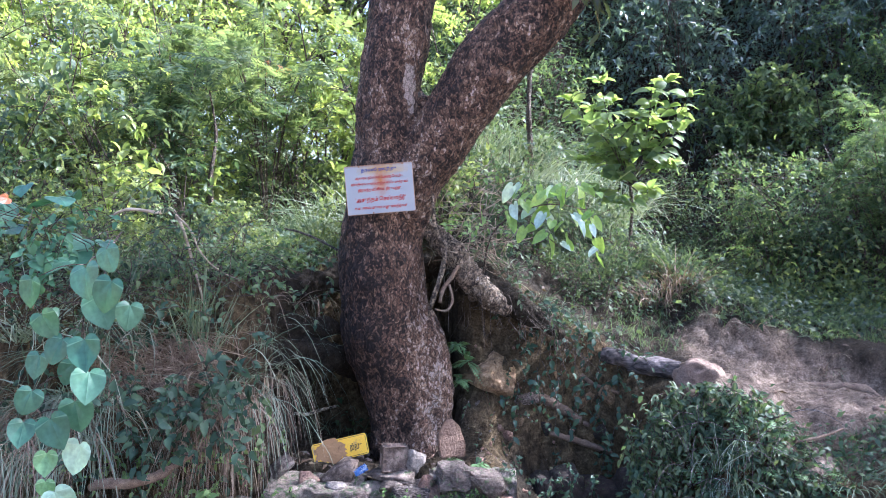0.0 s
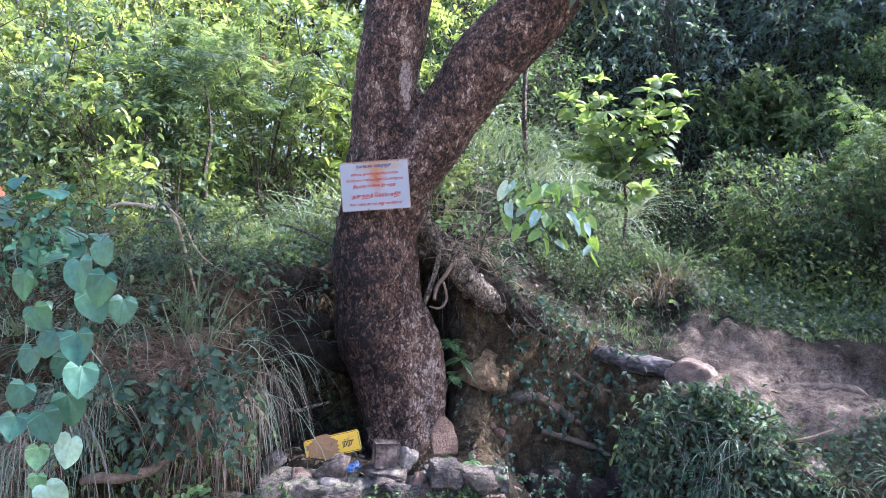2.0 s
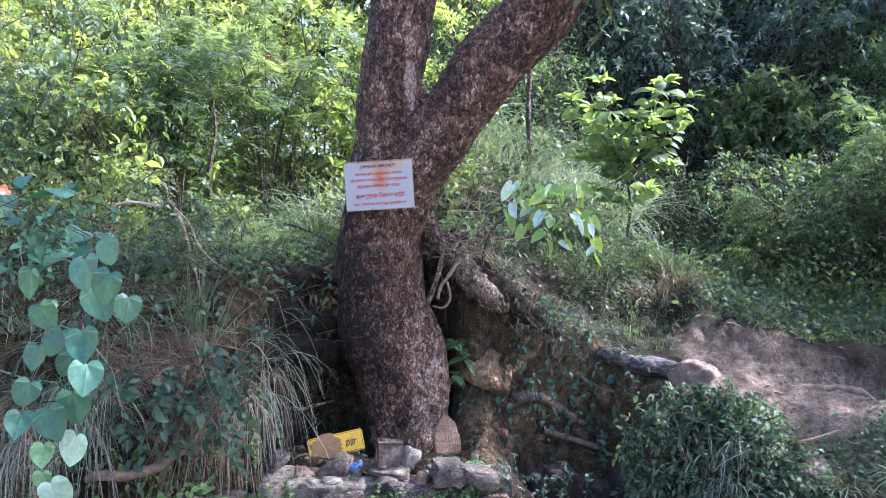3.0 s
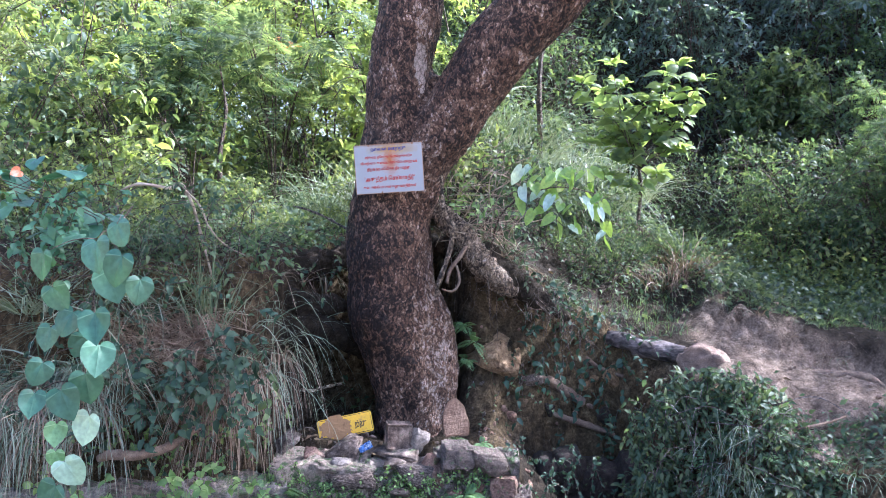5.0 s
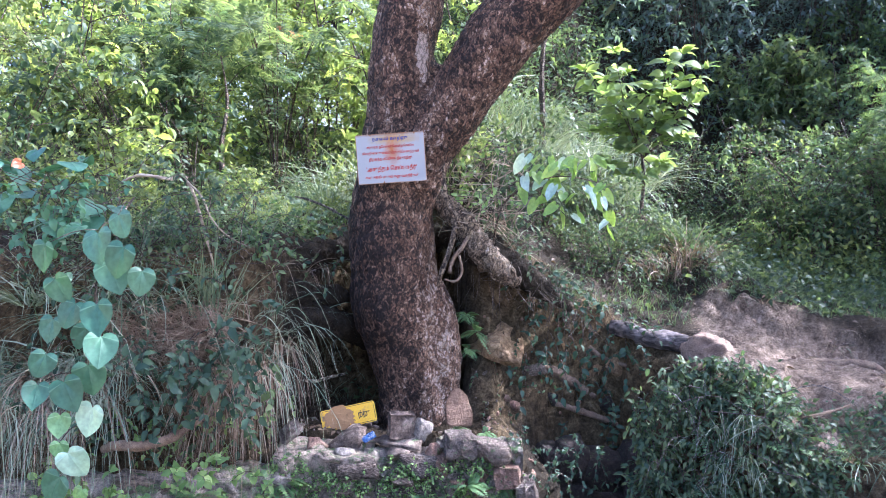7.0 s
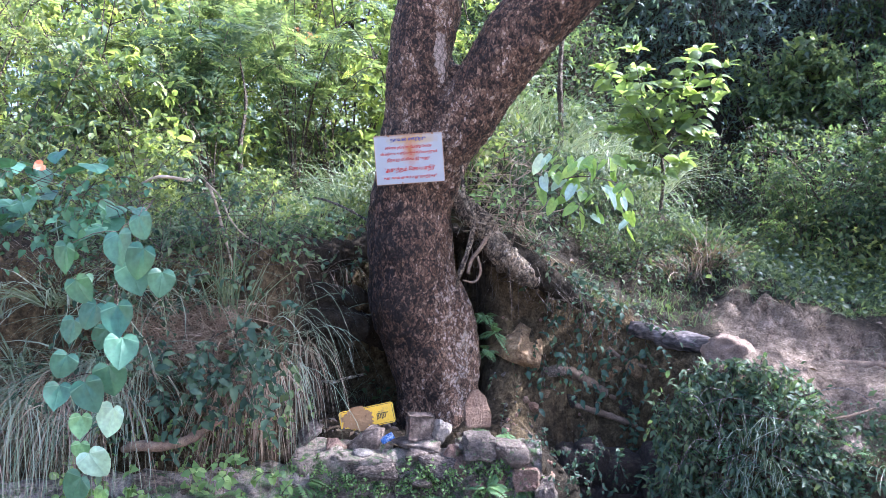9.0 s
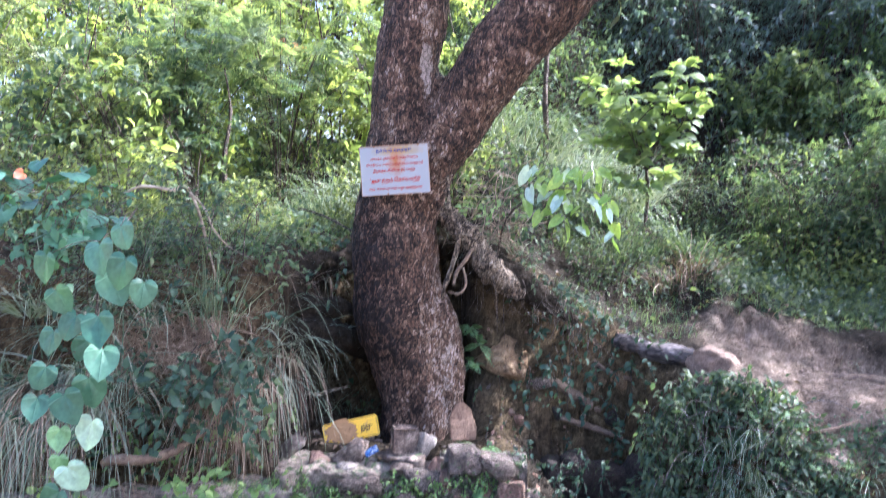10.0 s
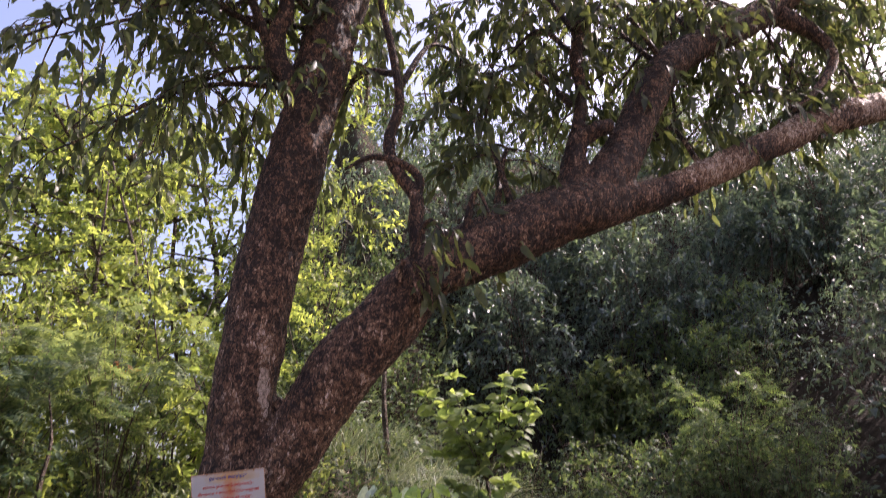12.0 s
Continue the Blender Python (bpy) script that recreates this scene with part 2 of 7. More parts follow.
TAN = stone_material("tan_boulder", (0.13, 0.088, 0.062), (0.3, 0.215, 0.155), (0.5, 0.38, 0.285), 9.0, 0.0, 0.9, 0.05)
OCHRE = stone_material("ochre_rock", (0.09, 0.057, 0.03), (0.35, 0.235, 0.12), (0.6, 0.44, 0.26), 9.0, 0.0, 0.9, 0.05)
# Very dark stone colour, standing in for the deep shade of the gully.
SHADED_STONE = stone_material("shade_dark_stone", (0.012, 0.008, 0.006), (0.034, 0.024, 0.018), (0.075, 0.055, 0.043), 8.0, 0.2, 0.85)
CRUST = stone_material("pale_plaster", (0.12, 0.1, 0.085), (0.33, 0.295, 0.255), (0.52, 0.47, 0.42), 22.0, 0.0, 0.9, 0.05)
GREYSTONE = stone_material("grey_stone", (0.055, 0.042, 0.033), (0.18, 0.145, 0.12), (0.46, 0.39, 0.33), 15.0, 0.12, 0.9, 0.05, ranges=(0.36, 0.5, 0.66))
MORTAR = stone_material("old_mortar", (0.1, 0.085, 0.07), (0.33, 0.28, 0.235), (0.54, 0.47, 0.4), 24.0, 0.5, 0.9, 0.06, ranges=(0.34, 0.5, 0.7))
MASONRY = stone_material("weathered_grey_masonry", (0.09, 0.08, 0.072), (0.31, 0.28, 0.25), (0.55, 0.46, 0.37), 7.0, 0.45, 0.9, 0.06, ranges=(0.38, 0.52, 0.66))
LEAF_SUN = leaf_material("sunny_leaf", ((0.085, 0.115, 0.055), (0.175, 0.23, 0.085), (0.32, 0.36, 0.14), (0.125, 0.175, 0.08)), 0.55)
LEAF_FRESH = leaf_material("fresh_green_leaf", ((0.08, 0.112, 0.056), (0.125, 0.158, 0.076), (0.21, 0.235, 0.11), (0.1, 0.135, 0.072)), 0.5, 0.5, 0.3)
LEAF_MID = leaf_material("green_leaf", ((0.036, 0.064, 0.042), (0.068, 0.106, 0.064), (0.135, 0.172, 0.092), (0.057, 0.09, 0.062)), 0.4, 0.52, 0.3)
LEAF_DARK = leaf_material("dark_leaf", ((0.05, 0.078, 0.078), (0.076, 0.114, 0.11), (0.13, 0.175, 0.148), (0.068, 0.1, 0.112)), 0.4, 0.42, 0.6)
# Darkened version of LEAF_MID, shade mixed into the leaf colour.
LEAF_SHADE = leaf_material("shaded_green_leaf", ((0.032, 0.05, 0.036), (0.052, 0.078, 0.052), (0.105, 0.135, 0.075), (0.045, 0.066, 0.05)), 0.42, 0.55, 0.3)
LEAF_TEAL = leaf_material("blue_green_leaf", ((0.028, 0.055, 0.04), (0.045, 0.08, 0.055), (0.08, 0.125, 0.074), (0.036, 0.066, 0.05)), 0.25, 0.55, 0.25)
SLATE = stone_material("brown_slab_stone", (0.13, 0.08, 0.05), (0.21, 0.135, 0.088), (0.3, 0.2, 0.135), 5.0, 0.0)
LEAF_YOUNG = leaf_material("yellow_green_young_leaf", ((0.1, 0.15, 0.065), (0.15, 0.205, 0.088), (0.22, 0.28, 0.125), (0.13, 0.175, 0.09)), 0.5, 0.5, 0.3)
LEAF_CANOPY = leaf_material("soft_green_leaf", ((0.068, 0.102, 0.062), (0.11, 0.15, 0.088), (0.175, 0.215, 0.115), (0.09, 0.125, 0.082)), 0.5, 0.52, 0.3)
LEAF_TREE = leaf_material("leathery_leaf", ((0.042, 0.056, 0.038), (0.064, 0.082, 0.05), (0.105, 0.12, 0.058), (0.054, 0.07, 0.054)), 0.55, 0.4, 0.5)
LEAF_LIME = leaf_material("lime_leaf", ((0.075, 0.12, 0.07), (0.12, 0.175, 0.095), (0.18, 0.23, 0.11)), 0.42, 0.52, 0.3)
LEAF_HEART = leaf_material("heart_leaf", ((0.055, 0.13, 0.075), (0.07, 0.16, 0.09), (0.06, 0.14, 0.07)), 0.25, 0.45)
GRASS = leaf_material("grass_blade", ((0.08, 0.12, 0.07), (0.14, 0.185, 0.11), (0.22, 0.25, 0.16), (0.1, 0.145, 0.095)), 0.18, 0.4)
PALE_GRASS = leaf_material("pale_grass_blade", ((0.15, 0.19, 0.14), (0.24, 0.28, 0.21), (0.34, 0.365, 0.29)), 0.18, 0.4)
LITTER = leaf_material("fallen_leaf", ((0.07, 0.045, 0.028), (0.14, 0.09, 0.055), (0.22, 0.16, 0.1)), 0.1, 0.7)
BROWN_GRASS = leaf_material("brown_dry_grass", ((0.075, 0.05, 0.035), (0.13, 0.088, 0.06), (0.22, 0.16, 0.115), (0.1, 0.065, 0.045)), 0.1, 0.6)
STRAW = leaf_material("dry_grass", ((0.145, 0.09, 0.062), (0.24, 0.163, 0.115), (0.37, 0.285, 0.21), (0.18, 0.11, 0.078)), 0.1, 0.6)
FERN = leaf_material("fern_leaf", ((0.085, 0.155, 0.07), (0.16, 0.245, 0.11), (0.12, 0.2, 0.095)), 0.3)
LEAF_WEED = leaf_material("fresh_weed_leaf", ((0.12, 0.2, 0.075), (0.18, 0.28, 0.105), (0.25, 0.34, 0.14)), 0.35, 0.5, 0.3)

# ---- shapes ----


def hash2(i, j, k=0):
    h = np.sin(i * 127.1 + j * 311.7 + k * 74.7) * 43758.5453
    return h - np.floor(h)


def vnoise(x, y, k=0):
    """Smooth value noise on the plan, -1 to 1."""
    x, y = np.asarray(x, float), np.asarray(y, float)
    i, j = np.floor(x), np.floor(y)
    u, v = x - i, y - j
    u, v = u * u * (3 - 2 * u), v * v * (3 - 2 * v)
    a = hash2(i, j, k) * (1 - u) + hash2(i + 1, j, k) * u
    b = hash2(i, j + 1, k) * (1 - u) + hash2(i + 1, j + 1, k) * u
    return (a * (1 - v) + b * v) * 2 - 1


def fbm(x, y, octaves=4, k=0):
    return sum(vnoise(np.asarray(x) * 2.03 ** o, np.asarray(y) * 2.03 ** o, k + o) * 0.5 ** o for o in range(octaves))


def smooth(t):
    t = np.clip(t, 0, 1)
    return t * t * (3 - 2 * t)


def mesh_of(name, verts, faces, smooth_shade=True):
    """A mesh from arrays; faces is an (n, 3) or (n, 4) array, or a list of such arrays."""
    faces = faces if isinstance(faces, list) else [faces]
    faces = [np.asarray(f) for f in faces if len(f)]
    me = bpy.data.meshes.new(name)
    verts = np.asarray(verts, dtype=np.float32)
    loops = np.concatenate([f.ravel() for f in faces]).astype(np.int32)
    sizes = np.concatenate([np.full(len(f), f.shape[1]) for f in faces]).astype(np.int32)
    me.vertices.add(len(verts))
    me.vertices.foreach_set("co", verts.ravel())
    me.loops.add(len(loops))
    me.loops.foreach_set("vertex_index", loops)
    me.polygons.add(len(sizes))
    me.polygons.foreach_set("loop_start", np.concatenate([[0], np.cumsum(sizes)[:-1]]).astype(np.int32))
    me.update(calc_edges=True)
    me.validate()
    me.polygons.foreach_set("use_smooth", np.full(len(me.polygons), smooth_shade))
    return me


def part(name, data, material, parent=None, label=""):
    if isinstance(data, bmesh.types.BMesh):
        me = bpy.data.meshes.new(name)
        data.to_mesh(me)
        data.free()
    else:
        me = data
    if not me.materials:
        me.materials.append(material)
    ob = new(name, me)
    if parent is not None:
        ob.parent = parent
    return tagged(ob, label)


def base_at(name, m, label, category, group="", kind=""):
    """An Empty at a thing's base, to carry its parts."""
    ob = new(name)
    ob.empty_display_size = 0.1
    ob.matrix_world = m
    return tagged(ob, label, category, group, kind)


def unit(v):
    v = np.asarray(v, float)
    return v / np.maximum(np.linalg.norm(v, axis=-1, keepdims=True), 1e-9)


def spline(points, n):
    """n points on a smooth line through the given ones (any number of columns)."""
    p = np.asarray(points, float)
    q = np.vstack([2 * p[0] - p[1], p, 2 * p[-1] - p[-2]])
    t = np.linspace(0, len(p) - 1 - 1e-6, n)
    i = t.astype(int)
    u = (t - i)[:, None]
    a, b, c, d = q[i], q[i + 1], q[i + 2], q[i + 3]
    return 0.5 * (2 * b + (c - a) * u + (2 * a - 5 * b + 4 * c - d) * u ** 2 + (3 * b - a - 3 * c + d) * u ** 3)


def tube_arrays(points, radii, sides=8, wobble=0.0, rng=None):
    """Vertices and quads of a tapered round tube along a line, closed at both ends."""
    p = np.asarray(points, float)
    n = len(p)
    tangent = unit(np.gradient(p, axis=0))
    ref = np.array([0.0, 1.0, 0.0]) if abs(tangent[0, 1]) < 0.8 else np.array([1.0, 0.0, 0.0])
    a = unit(np.cross(tangent, ref))
    b = np.cross(tangent, a)
    ang = np.linspace(0, 2 * math.pi, sides, endpoint=False)
    r = np.asarray(radii, float)[:, None] * np.ones(sides)
    if wobble and rng is not None:
        r = r * (1 + wobble * rng.uniform(-1, 1, r.shape))
    ring = p[:, None] + r[..., None] * (np.cos(ang)[None, :, None] * a[:, None] + np.sin(ang)[None, :, None] * b[:, None])
    verts = np.vstack([ring.reshape(-1, 3), p[0], p[-1]])
    i, k = np.meshgrid(np.arange(n - 1), np.arange(sides), indexing="ij")
    k2 = (k + 1) % sides
    quads = np.stack([i * sides + k, i * sides + k2, (i + 1) * sides + k2, (i + 1) * sides + k], -1).reshape(-1, 4)
    k = np.arange(sides)
    k2 = (k + 1) % sides
    caps = np.vstack([np.stack([k2, k, np.full(sides, n * sides)], -1),
                      np.stack([(n - 1) * sides + k, (n - 1) * sides + k2, np.full(sides, n * sides + 1)], -1)])
    return verts, quads, caps


def joined(pieces):
    """One set of arrays from many (vertices, quads, triangles)."""
    vs, qs, ts, at = [], [], [], 0
    for v, q, t in pieces:
        vs.append(v)
        qs.append(np.asarray(q).reshape(-1, 4) + at)
        ts.append(np.asarray(t).reshape(-1, 3) + at)
        at += len(v)
    return np.vstack(vs), [np.vstack(qs), np.vstack(ts)]


def tubes_mesh(name, lines, sides=6, rng=None):
    """One mesh of many tubes: each line is (points, first radius, last radius)."""
    return mesh_of(name, *joined([tube_arrays(p, np.linspace(r0, r1, len(p)), sides, 0.06, rng) for p, r0, r1 in lines]))


def leaf_arrays(pos, axis, face, length, width, fold=0.2, bend=0.15, fine=False):
    """Folded, bent leaves: pos, axis and face are (n, 3), length and width (n,)."""
    pos, axis = np.asarray(pos, float), unit(axis)
    side = unit(np.cross(axis, face))
    up = np.cross(side, axis)
    L, Wd = np.asarray(length, float)[:, None], np.asarray(width, float)[:, None]
    n = len(pos)
    if fine == 2:
        steps = ((0.0, 0.04), (0.12, 0.3), (0.28, 0.47), (0.48, 0.5), (0.68, 0.38), (0.86, 0.17), (1.0, 0.0))
        cols = []
        for s, w in steps:
            mid = pos + axis * L * s + up * L * bend * (0.6 * s - 1.6 * s * s)
            cols += [mid, mid + side * Wd * w + up * Wd * fold * w * 2, mid - side * Wd * w + up * Wd * fold * w * 2]
        v = np.stack(cols, 1)
        f = np.array([t for k in range(len(steps) - 1) for a, b in ((3 * k, 3 * k + 3),)
                      for t in ((a, b, b + 1), (a, b + 1, a + 1), (a, a + 2, b + 2), (a, b + 2, b))])
    elif not fine:
        v = np.stack([pos, pos + axis * L * 0.42 + side * Wd * 0.5 + up * Wd * fold, pos + axis * L * 0.5 + up * L * bend * 0.3,
                      pos + axis * L * 0.42 - side * Wd * 0.5 + up * Wd * fold, pos + axis * L - up * L * bend], 1)
        f = np.array([[0, 2, 1], [0, 3, 2], [1, 2, 4], [2, 3, 4]])
    else:
        mid = lambda s, h: pos + axis * L * s + up * L * h
        v = np.stack([pos, mid(0.3, 0.25 * bend), mid(0.68, 0.1 * bend), mid(1.0, -bend),
                      mid(0.27, 0.2 * bend) + side * Wd * 0.48 + up * Wd * fold, mid(0.66, 0.05 * bend) + side * Wd * 0.36 + up * Wd * fold,
                      mid(0.27, 0.2 * bend) - side * Wd * 0.48 + up * Wd * fold, mid(0.66, 0.05 * bend) - side * Wd * 0.36 + up * Wd * fold], 1)
        f = np.array([[0, 1, 4], [0, 6, 1], [4, 1, 5], [1, 2, 5], [6, 7, 1], [1, 7, 2], [5, 2, 3], [2, 7, 3]])
    k = v.shape[1]
    return v.reshape(-1, 3), (np.arange(n)[:, None, None] * k + f).reshape(-1, 3)


def blades_arrays(rng, base, lean, length, width, droop, steps=5):
    """Arching grass blades: base and lean are (n, 3), the rest (n,)."""
    n = len(base)
    side = unit(np.cross(lean, rng.normal(size=(n, 3)) * 0.4 + np.array([0, 0, 1.0])))
    s = np.linspace(0, 1, steps + 1)
    centre = base[:, None] + lean[:, None] * (length[:, None] * s)[..., None]
    centre[..., 2] -= (droop * length)[:, None] * s ** 2.2
    sway = rng.normal(size=(n, 3)) * np.array([0.4, 0.25, 0.1])
    centre = centre + sway[:, None] * (length[:, None] * s ** 2)[..., None] - sway[:, None] * 0.6 * (length[:, None] * s ** 4)[..., None]
    w = (width[:, None] * (1 - s ** 2) * 0.5 + 0.0004)[..., None]
    v = np.stack([centre - side[:, None] * w, centre + side[:, None] * w], 2).reshape(n, -1, 3)
    f = np.array([[2 * i, 2 * i + 1, 2 * i + 3, 2 * i + 2] for i in range(steps)])
    k = 2 * (steps + 1)
    return v.reshape(-1, 3), (np.arange(n)[:, None, None] * k + f).reshape(-1, 4)


def sprays(rng, origins, ways, per, length, droop=0.3, leaf=(0.08, 0.03), spread=0.8):
    """Leaves set along short twigs: gives leaf places, axes and faces, sizes, and the twigs' lines."""
    pos, axis, size, lines = [], [], [], []
    for o, w in zip(origins, ways):
        L = length * rng.uniform(0.6, 1.3)
        w = unit(w + rng.normal(size=3) * 0.25)
        pts = np.stack([o + w * L * s + np.array([0, 0, -droop * L * s * s]) for s in (0, 0.35, 0.7, 1.0)])
        lines.append((pts, 0.0035, 0.0012))
        s = np.clip(np.linspace(0.15, 1.0, per) + rng.normal(size=per) * 0.05, 0, 1)
        p = o + w * (L * s)[:, None] + np.array([0, 0, -droop * L]) * (s * s)[:, None]
        a = w * rng.uniform(0.2, 0.8, (per, 1)) + rng.normal(size=(per, 3)) * spread + np.array([0, 0, -droop])
        pos.append(p)
        axis.append(a)
        size.append(rng.uniform(0.65, 1.25, per))
    pos, axis, size = np.vstack(pos), unit(np.vstack(axis)), np.concatenate(size)
    face = unit(np.array([0, 0, 1.0]) + rng.normal(size=pos.shape) * 0.45)
    return pos, axis, face, size * leaf[0], size * leaf[1], lines


def grow(rng, height, radius, stems, branches, twigs, rise=0.5, bare=0.2, thick=0.013, lean=0.35):
    """A shrub's or small tree's wood: tapered stems and branches, and where its twigs start and point."""
    lines, at, way = [], [], []
    for _ in range(stems):
        az = rng.uniform(0, 2 * math.pi)
        out = np.array([math.cos(az), math.sin(az), 0]) * rng.uniform(0.3, 1.0) * lean * height
        top = out + np.array([0, 0, height * rng.uniform(0.75, 1.0)])
        knee = out * 0.3 + np.array([0, 0, height * 0.45]) + rng.normal(size=3) * 0.05 * height
        p = spline([np.array([0, 0, -0.05]), knee, top], 9)
        lines.append((p, thick, thick * 0.25))
        for s in rng.uniform(bare, 1.0, branches):
            o = p[min(int(s * 8), 8)]
            a2 = rng.uniform(0, 2 * math.pi)
            reach = radius * rng.uniform(0.35, 1.0) * (1.15 - 0.55 * s)
            d = np.array([math.cos(a2), math.sin(a2), rise * rng.uniform(0.2, 1.2)])
            q = spline([o, o + d * reach * 0.5 + rng.normal(size=3) * 0.06 * reach, o + d * reach + np.array([0, 0, -0.18 * reach])], 6)
            lines.append((q, thick * 0.4, thick * 0.1))
            for u in rng.uniform(0.25, 1.0, twigs):
                k = min(int(u * 5), 5)
                at.append(q[k] + rng.normal(size=3) * 0.03 * radius)
                way.append(unit(d * 0.7 + rng.normal(size=3) * 0.6))
    return lines, np.array(at), np.array(way)


def plant(name, m, label, category, group, rng, wood, leaf, sizes, size, per, twig, droop, fine=False, bark=None, crown="crown"):
    """A woody plant: stems and a crown of single leaves."""
    lines, at, way = wood
    pos, axis, face, ln, wd, tw = sprays(rng, at, way, per, twig, droop, sizes)
    ob = base_at(name, m, label, category, group)
    tagged(part("wood", tubes_mesh("wood", lines, 6, rng), bark or TWIG, ob), kind="stuff")
    lv = leaf_arrays(pos, axis, face, ln, wd, 0.18, 0.15, fine)
    part(crown, mesh_of(crown, *lv), leaf, ob)
    return ob


# ---- the lie of the land ----
LX = [-30, -6, -3, -2.2, -1.6, -1.2, -0.9, -0.5, -0.1, 0.12, 0.3, 0.6, 0.9, 1.15, 1.5, 2.0, 2.6, 4.0, 7.0, 30]
FOOT = [-1.6, -1.6, -1.35, -1.2, -1.05, -0.8, -0.72, -0.7, -0.68, -0.66, -0.64, -0.5, -0.4, -0.7, -1.0, -1.25, -1.45, -1.6, -1.2, -1.2]
LEDGE = [0.1, 0.1, 0.0, -0.05, -0.08, -0.02, 0.05, 0.05, 0.05, 0.08, 0.1, -0.25, -0.6, -0.58, 0.1, 0.2, 0.25, 0.28, 0.3, 0.3]
FACE = [-1.1, -1.1, -0.95, -0.9, -0.78, -0.78, 0.3, 0.55, 0.5, -0.15, -0.15, -0.05, 0.05, 0.0, -0.35, -0.95, -1.15, -1.2, -0.7, -0.7]
LIP = [1.6, 1.5, 1.2, 1.15, 1.15, 1.2, 1.22, 1.25, 1.3, 1.27, 1.28, 0.98, 0.8, 0.64, 0.52, 0.44, 0.42, 0.4, 0.45, 0.45]
WIDE = [0.5, 0.5, 0.4, 0.35, 0.3, 0.3, 0.3, 0.3, 0.3, 0.55, 0.6, 0.4, 0.34, 0.36, 0.45, 0.6, 0.7, 0.8, 0.7, 0.7]


def scarp(x, y):
    """How far a plan point lies behind the foot of the earth step above the path."""
    return y - 0.42 + 0.46 * (x - 1.95) + 0.07 * fbm(x * 3, y * 0.5, 3, 44)


def bare(x, y):
    """Share of trodden, bare earth at a plan point."""
    u = (x - 2.6 - 0.18 * (y - 0.3)) / 0.95
    v = (y - 0.1) / 1.1
    d = np.sqrt(u * u + v * v) + 0.22 * fbm(x * 1.6, y * 1.6, 3, 22)
    return smooth((1.1 - d) / 0.25) * (1 - smooth((scarp(x, y) - 0.04 + 0.1 * fbm(x * 5, y * 5, 2, 27)) / 0.16))


def lie(x, y):
    """Smooth lie of the land, without the crumbling of its faces."""
    g = lambda v: np.interp(x, LX, v)
    wave = 0.07 * fbm(x * 1.7, x * 0.4 + 3, 3, 5)
    low = -0.5 * smooth((y + 3.2) / 1.6)
    z1, z2 = g(LEDGE), g(LIP)
    f2 = g(FACE) + wave
    w2 = g(WIDE)
    z = low + (z1 + 0.5) * smooth((y - g(FOOT)) / 0.16)
    z = z + (z2 - z1) * smooth((y - f2) / w2)
    back = np.maximum(y - f2 - w2, 0)
    rise_mid = 0.36 * np.minimum(back, 14) * smooth((x + 1.0) / 1.2) * (1 - smooth((x - 1.3) / 1.6))
    rise_left = 0.1 * np.minimum(back, 25) * (1 - smooth((x + 1.0) / 1.2))
    rise_right = (0.09 * np.minimum(back, 30)) * smooth((x - 1.3) / 1.6)
    hill = 0.85 * np.maximum(np.maximum(y - 5.5 + 0.25 * (x - 3), x * 0.62 + y * 0.45 - 4.4), 0)
    hill = np.minimum(hill, 8.5 + 2 * fbm(x * 0.05, y * 0.05, 2, 9)) * smooth((x + 1.5) / 4.0)
    z = z + rise_mid + rise_left + rise_right + hill
    # Unseen rise far to the left, added to block sky light.
    z = z + 0.75 * np.minimum(np.maximum(-x - 7.5 - 0.5 * np.maximum(y, 0), 0), 9) * smooth((2.5 - y) / 2) * smooth((y + 14) / 4)
    z = z + 0.1 * np.exp(-((x - 2.8) / 0.6) ** 2 - ((y - 1.9) / 0.5) ** 2)
    z = z + 0.2 * smooth((scarp(x, y) + 0.06) / 0.24) * (1 - smooth((scarp(x, y) - 0.8) / 3.0)) * smooth((x - 1.75) / 0.3) * smooth((4.6 - x) / 1.0)
    z = z + 0.42 * np.exp(-((x - 1.52) / 0.46) ** 4 - ((y + 0.66) / 0.34) ** 2)
    return z


def land(x, y):
    """Height of the ground at the plan point (x, y)."""
    x, y = np.asarray(x, float), np.asarray(y, float)
    first = lie(x, y)
    y2 = y + (0.085 * fbm(x * 3.5, first * 4.5, 3, 31) + 0.035 * fbm(x * 11, first * 13, 3, 35)) * smooth((y + 1.9) / 0.5) * smooth((2.0 - y) / 0.8)
    z = lie(x, y2)
    rough = 0.05 * fbm(x * 1.3, y * 1.3, 3, 11) + 0.028 * fbm(x * 6, y * 6, 3, 13) + 0.012 * fbm(x * 22, y * 22, 2, 17)
    return z + rough * smooth((y + 3.0) / 1.5)


def face_at(x, z, y0=-2.0, y1=1.6):
    """Where the ground, met from the front, first stands as high as z."""
    ys = np.arange(y0, y1, 0.02)
    h = land(np.repeat(np.asarray(x)[:, None], len(ys), 1), np.repeat(ys[None], len(x), 0))
    up = h > np.asarray(z)[:, None]
    return np.where(up.any(1), ys[up.argmax(1)], y1)


def on_face(x, z):
    return float(face_at(np.array([x]), np.array([z]))[0])

# ---- ground ----


def spaced(lo, hi, near_lo, near_hi, step):
    near = np.arange(near_lo, near_hi, step)
    def far(a, b):
        out, s, at = [], step * 1.25, a
        while abs(at - a) < abs(b - a):
            at += math.copysign(s, b - a)
            out.append(at)
            s *= 1.13
        return out
    return np.array(sorted(far(near_lo, lo)) + list(near) + far(near_hi, hi))


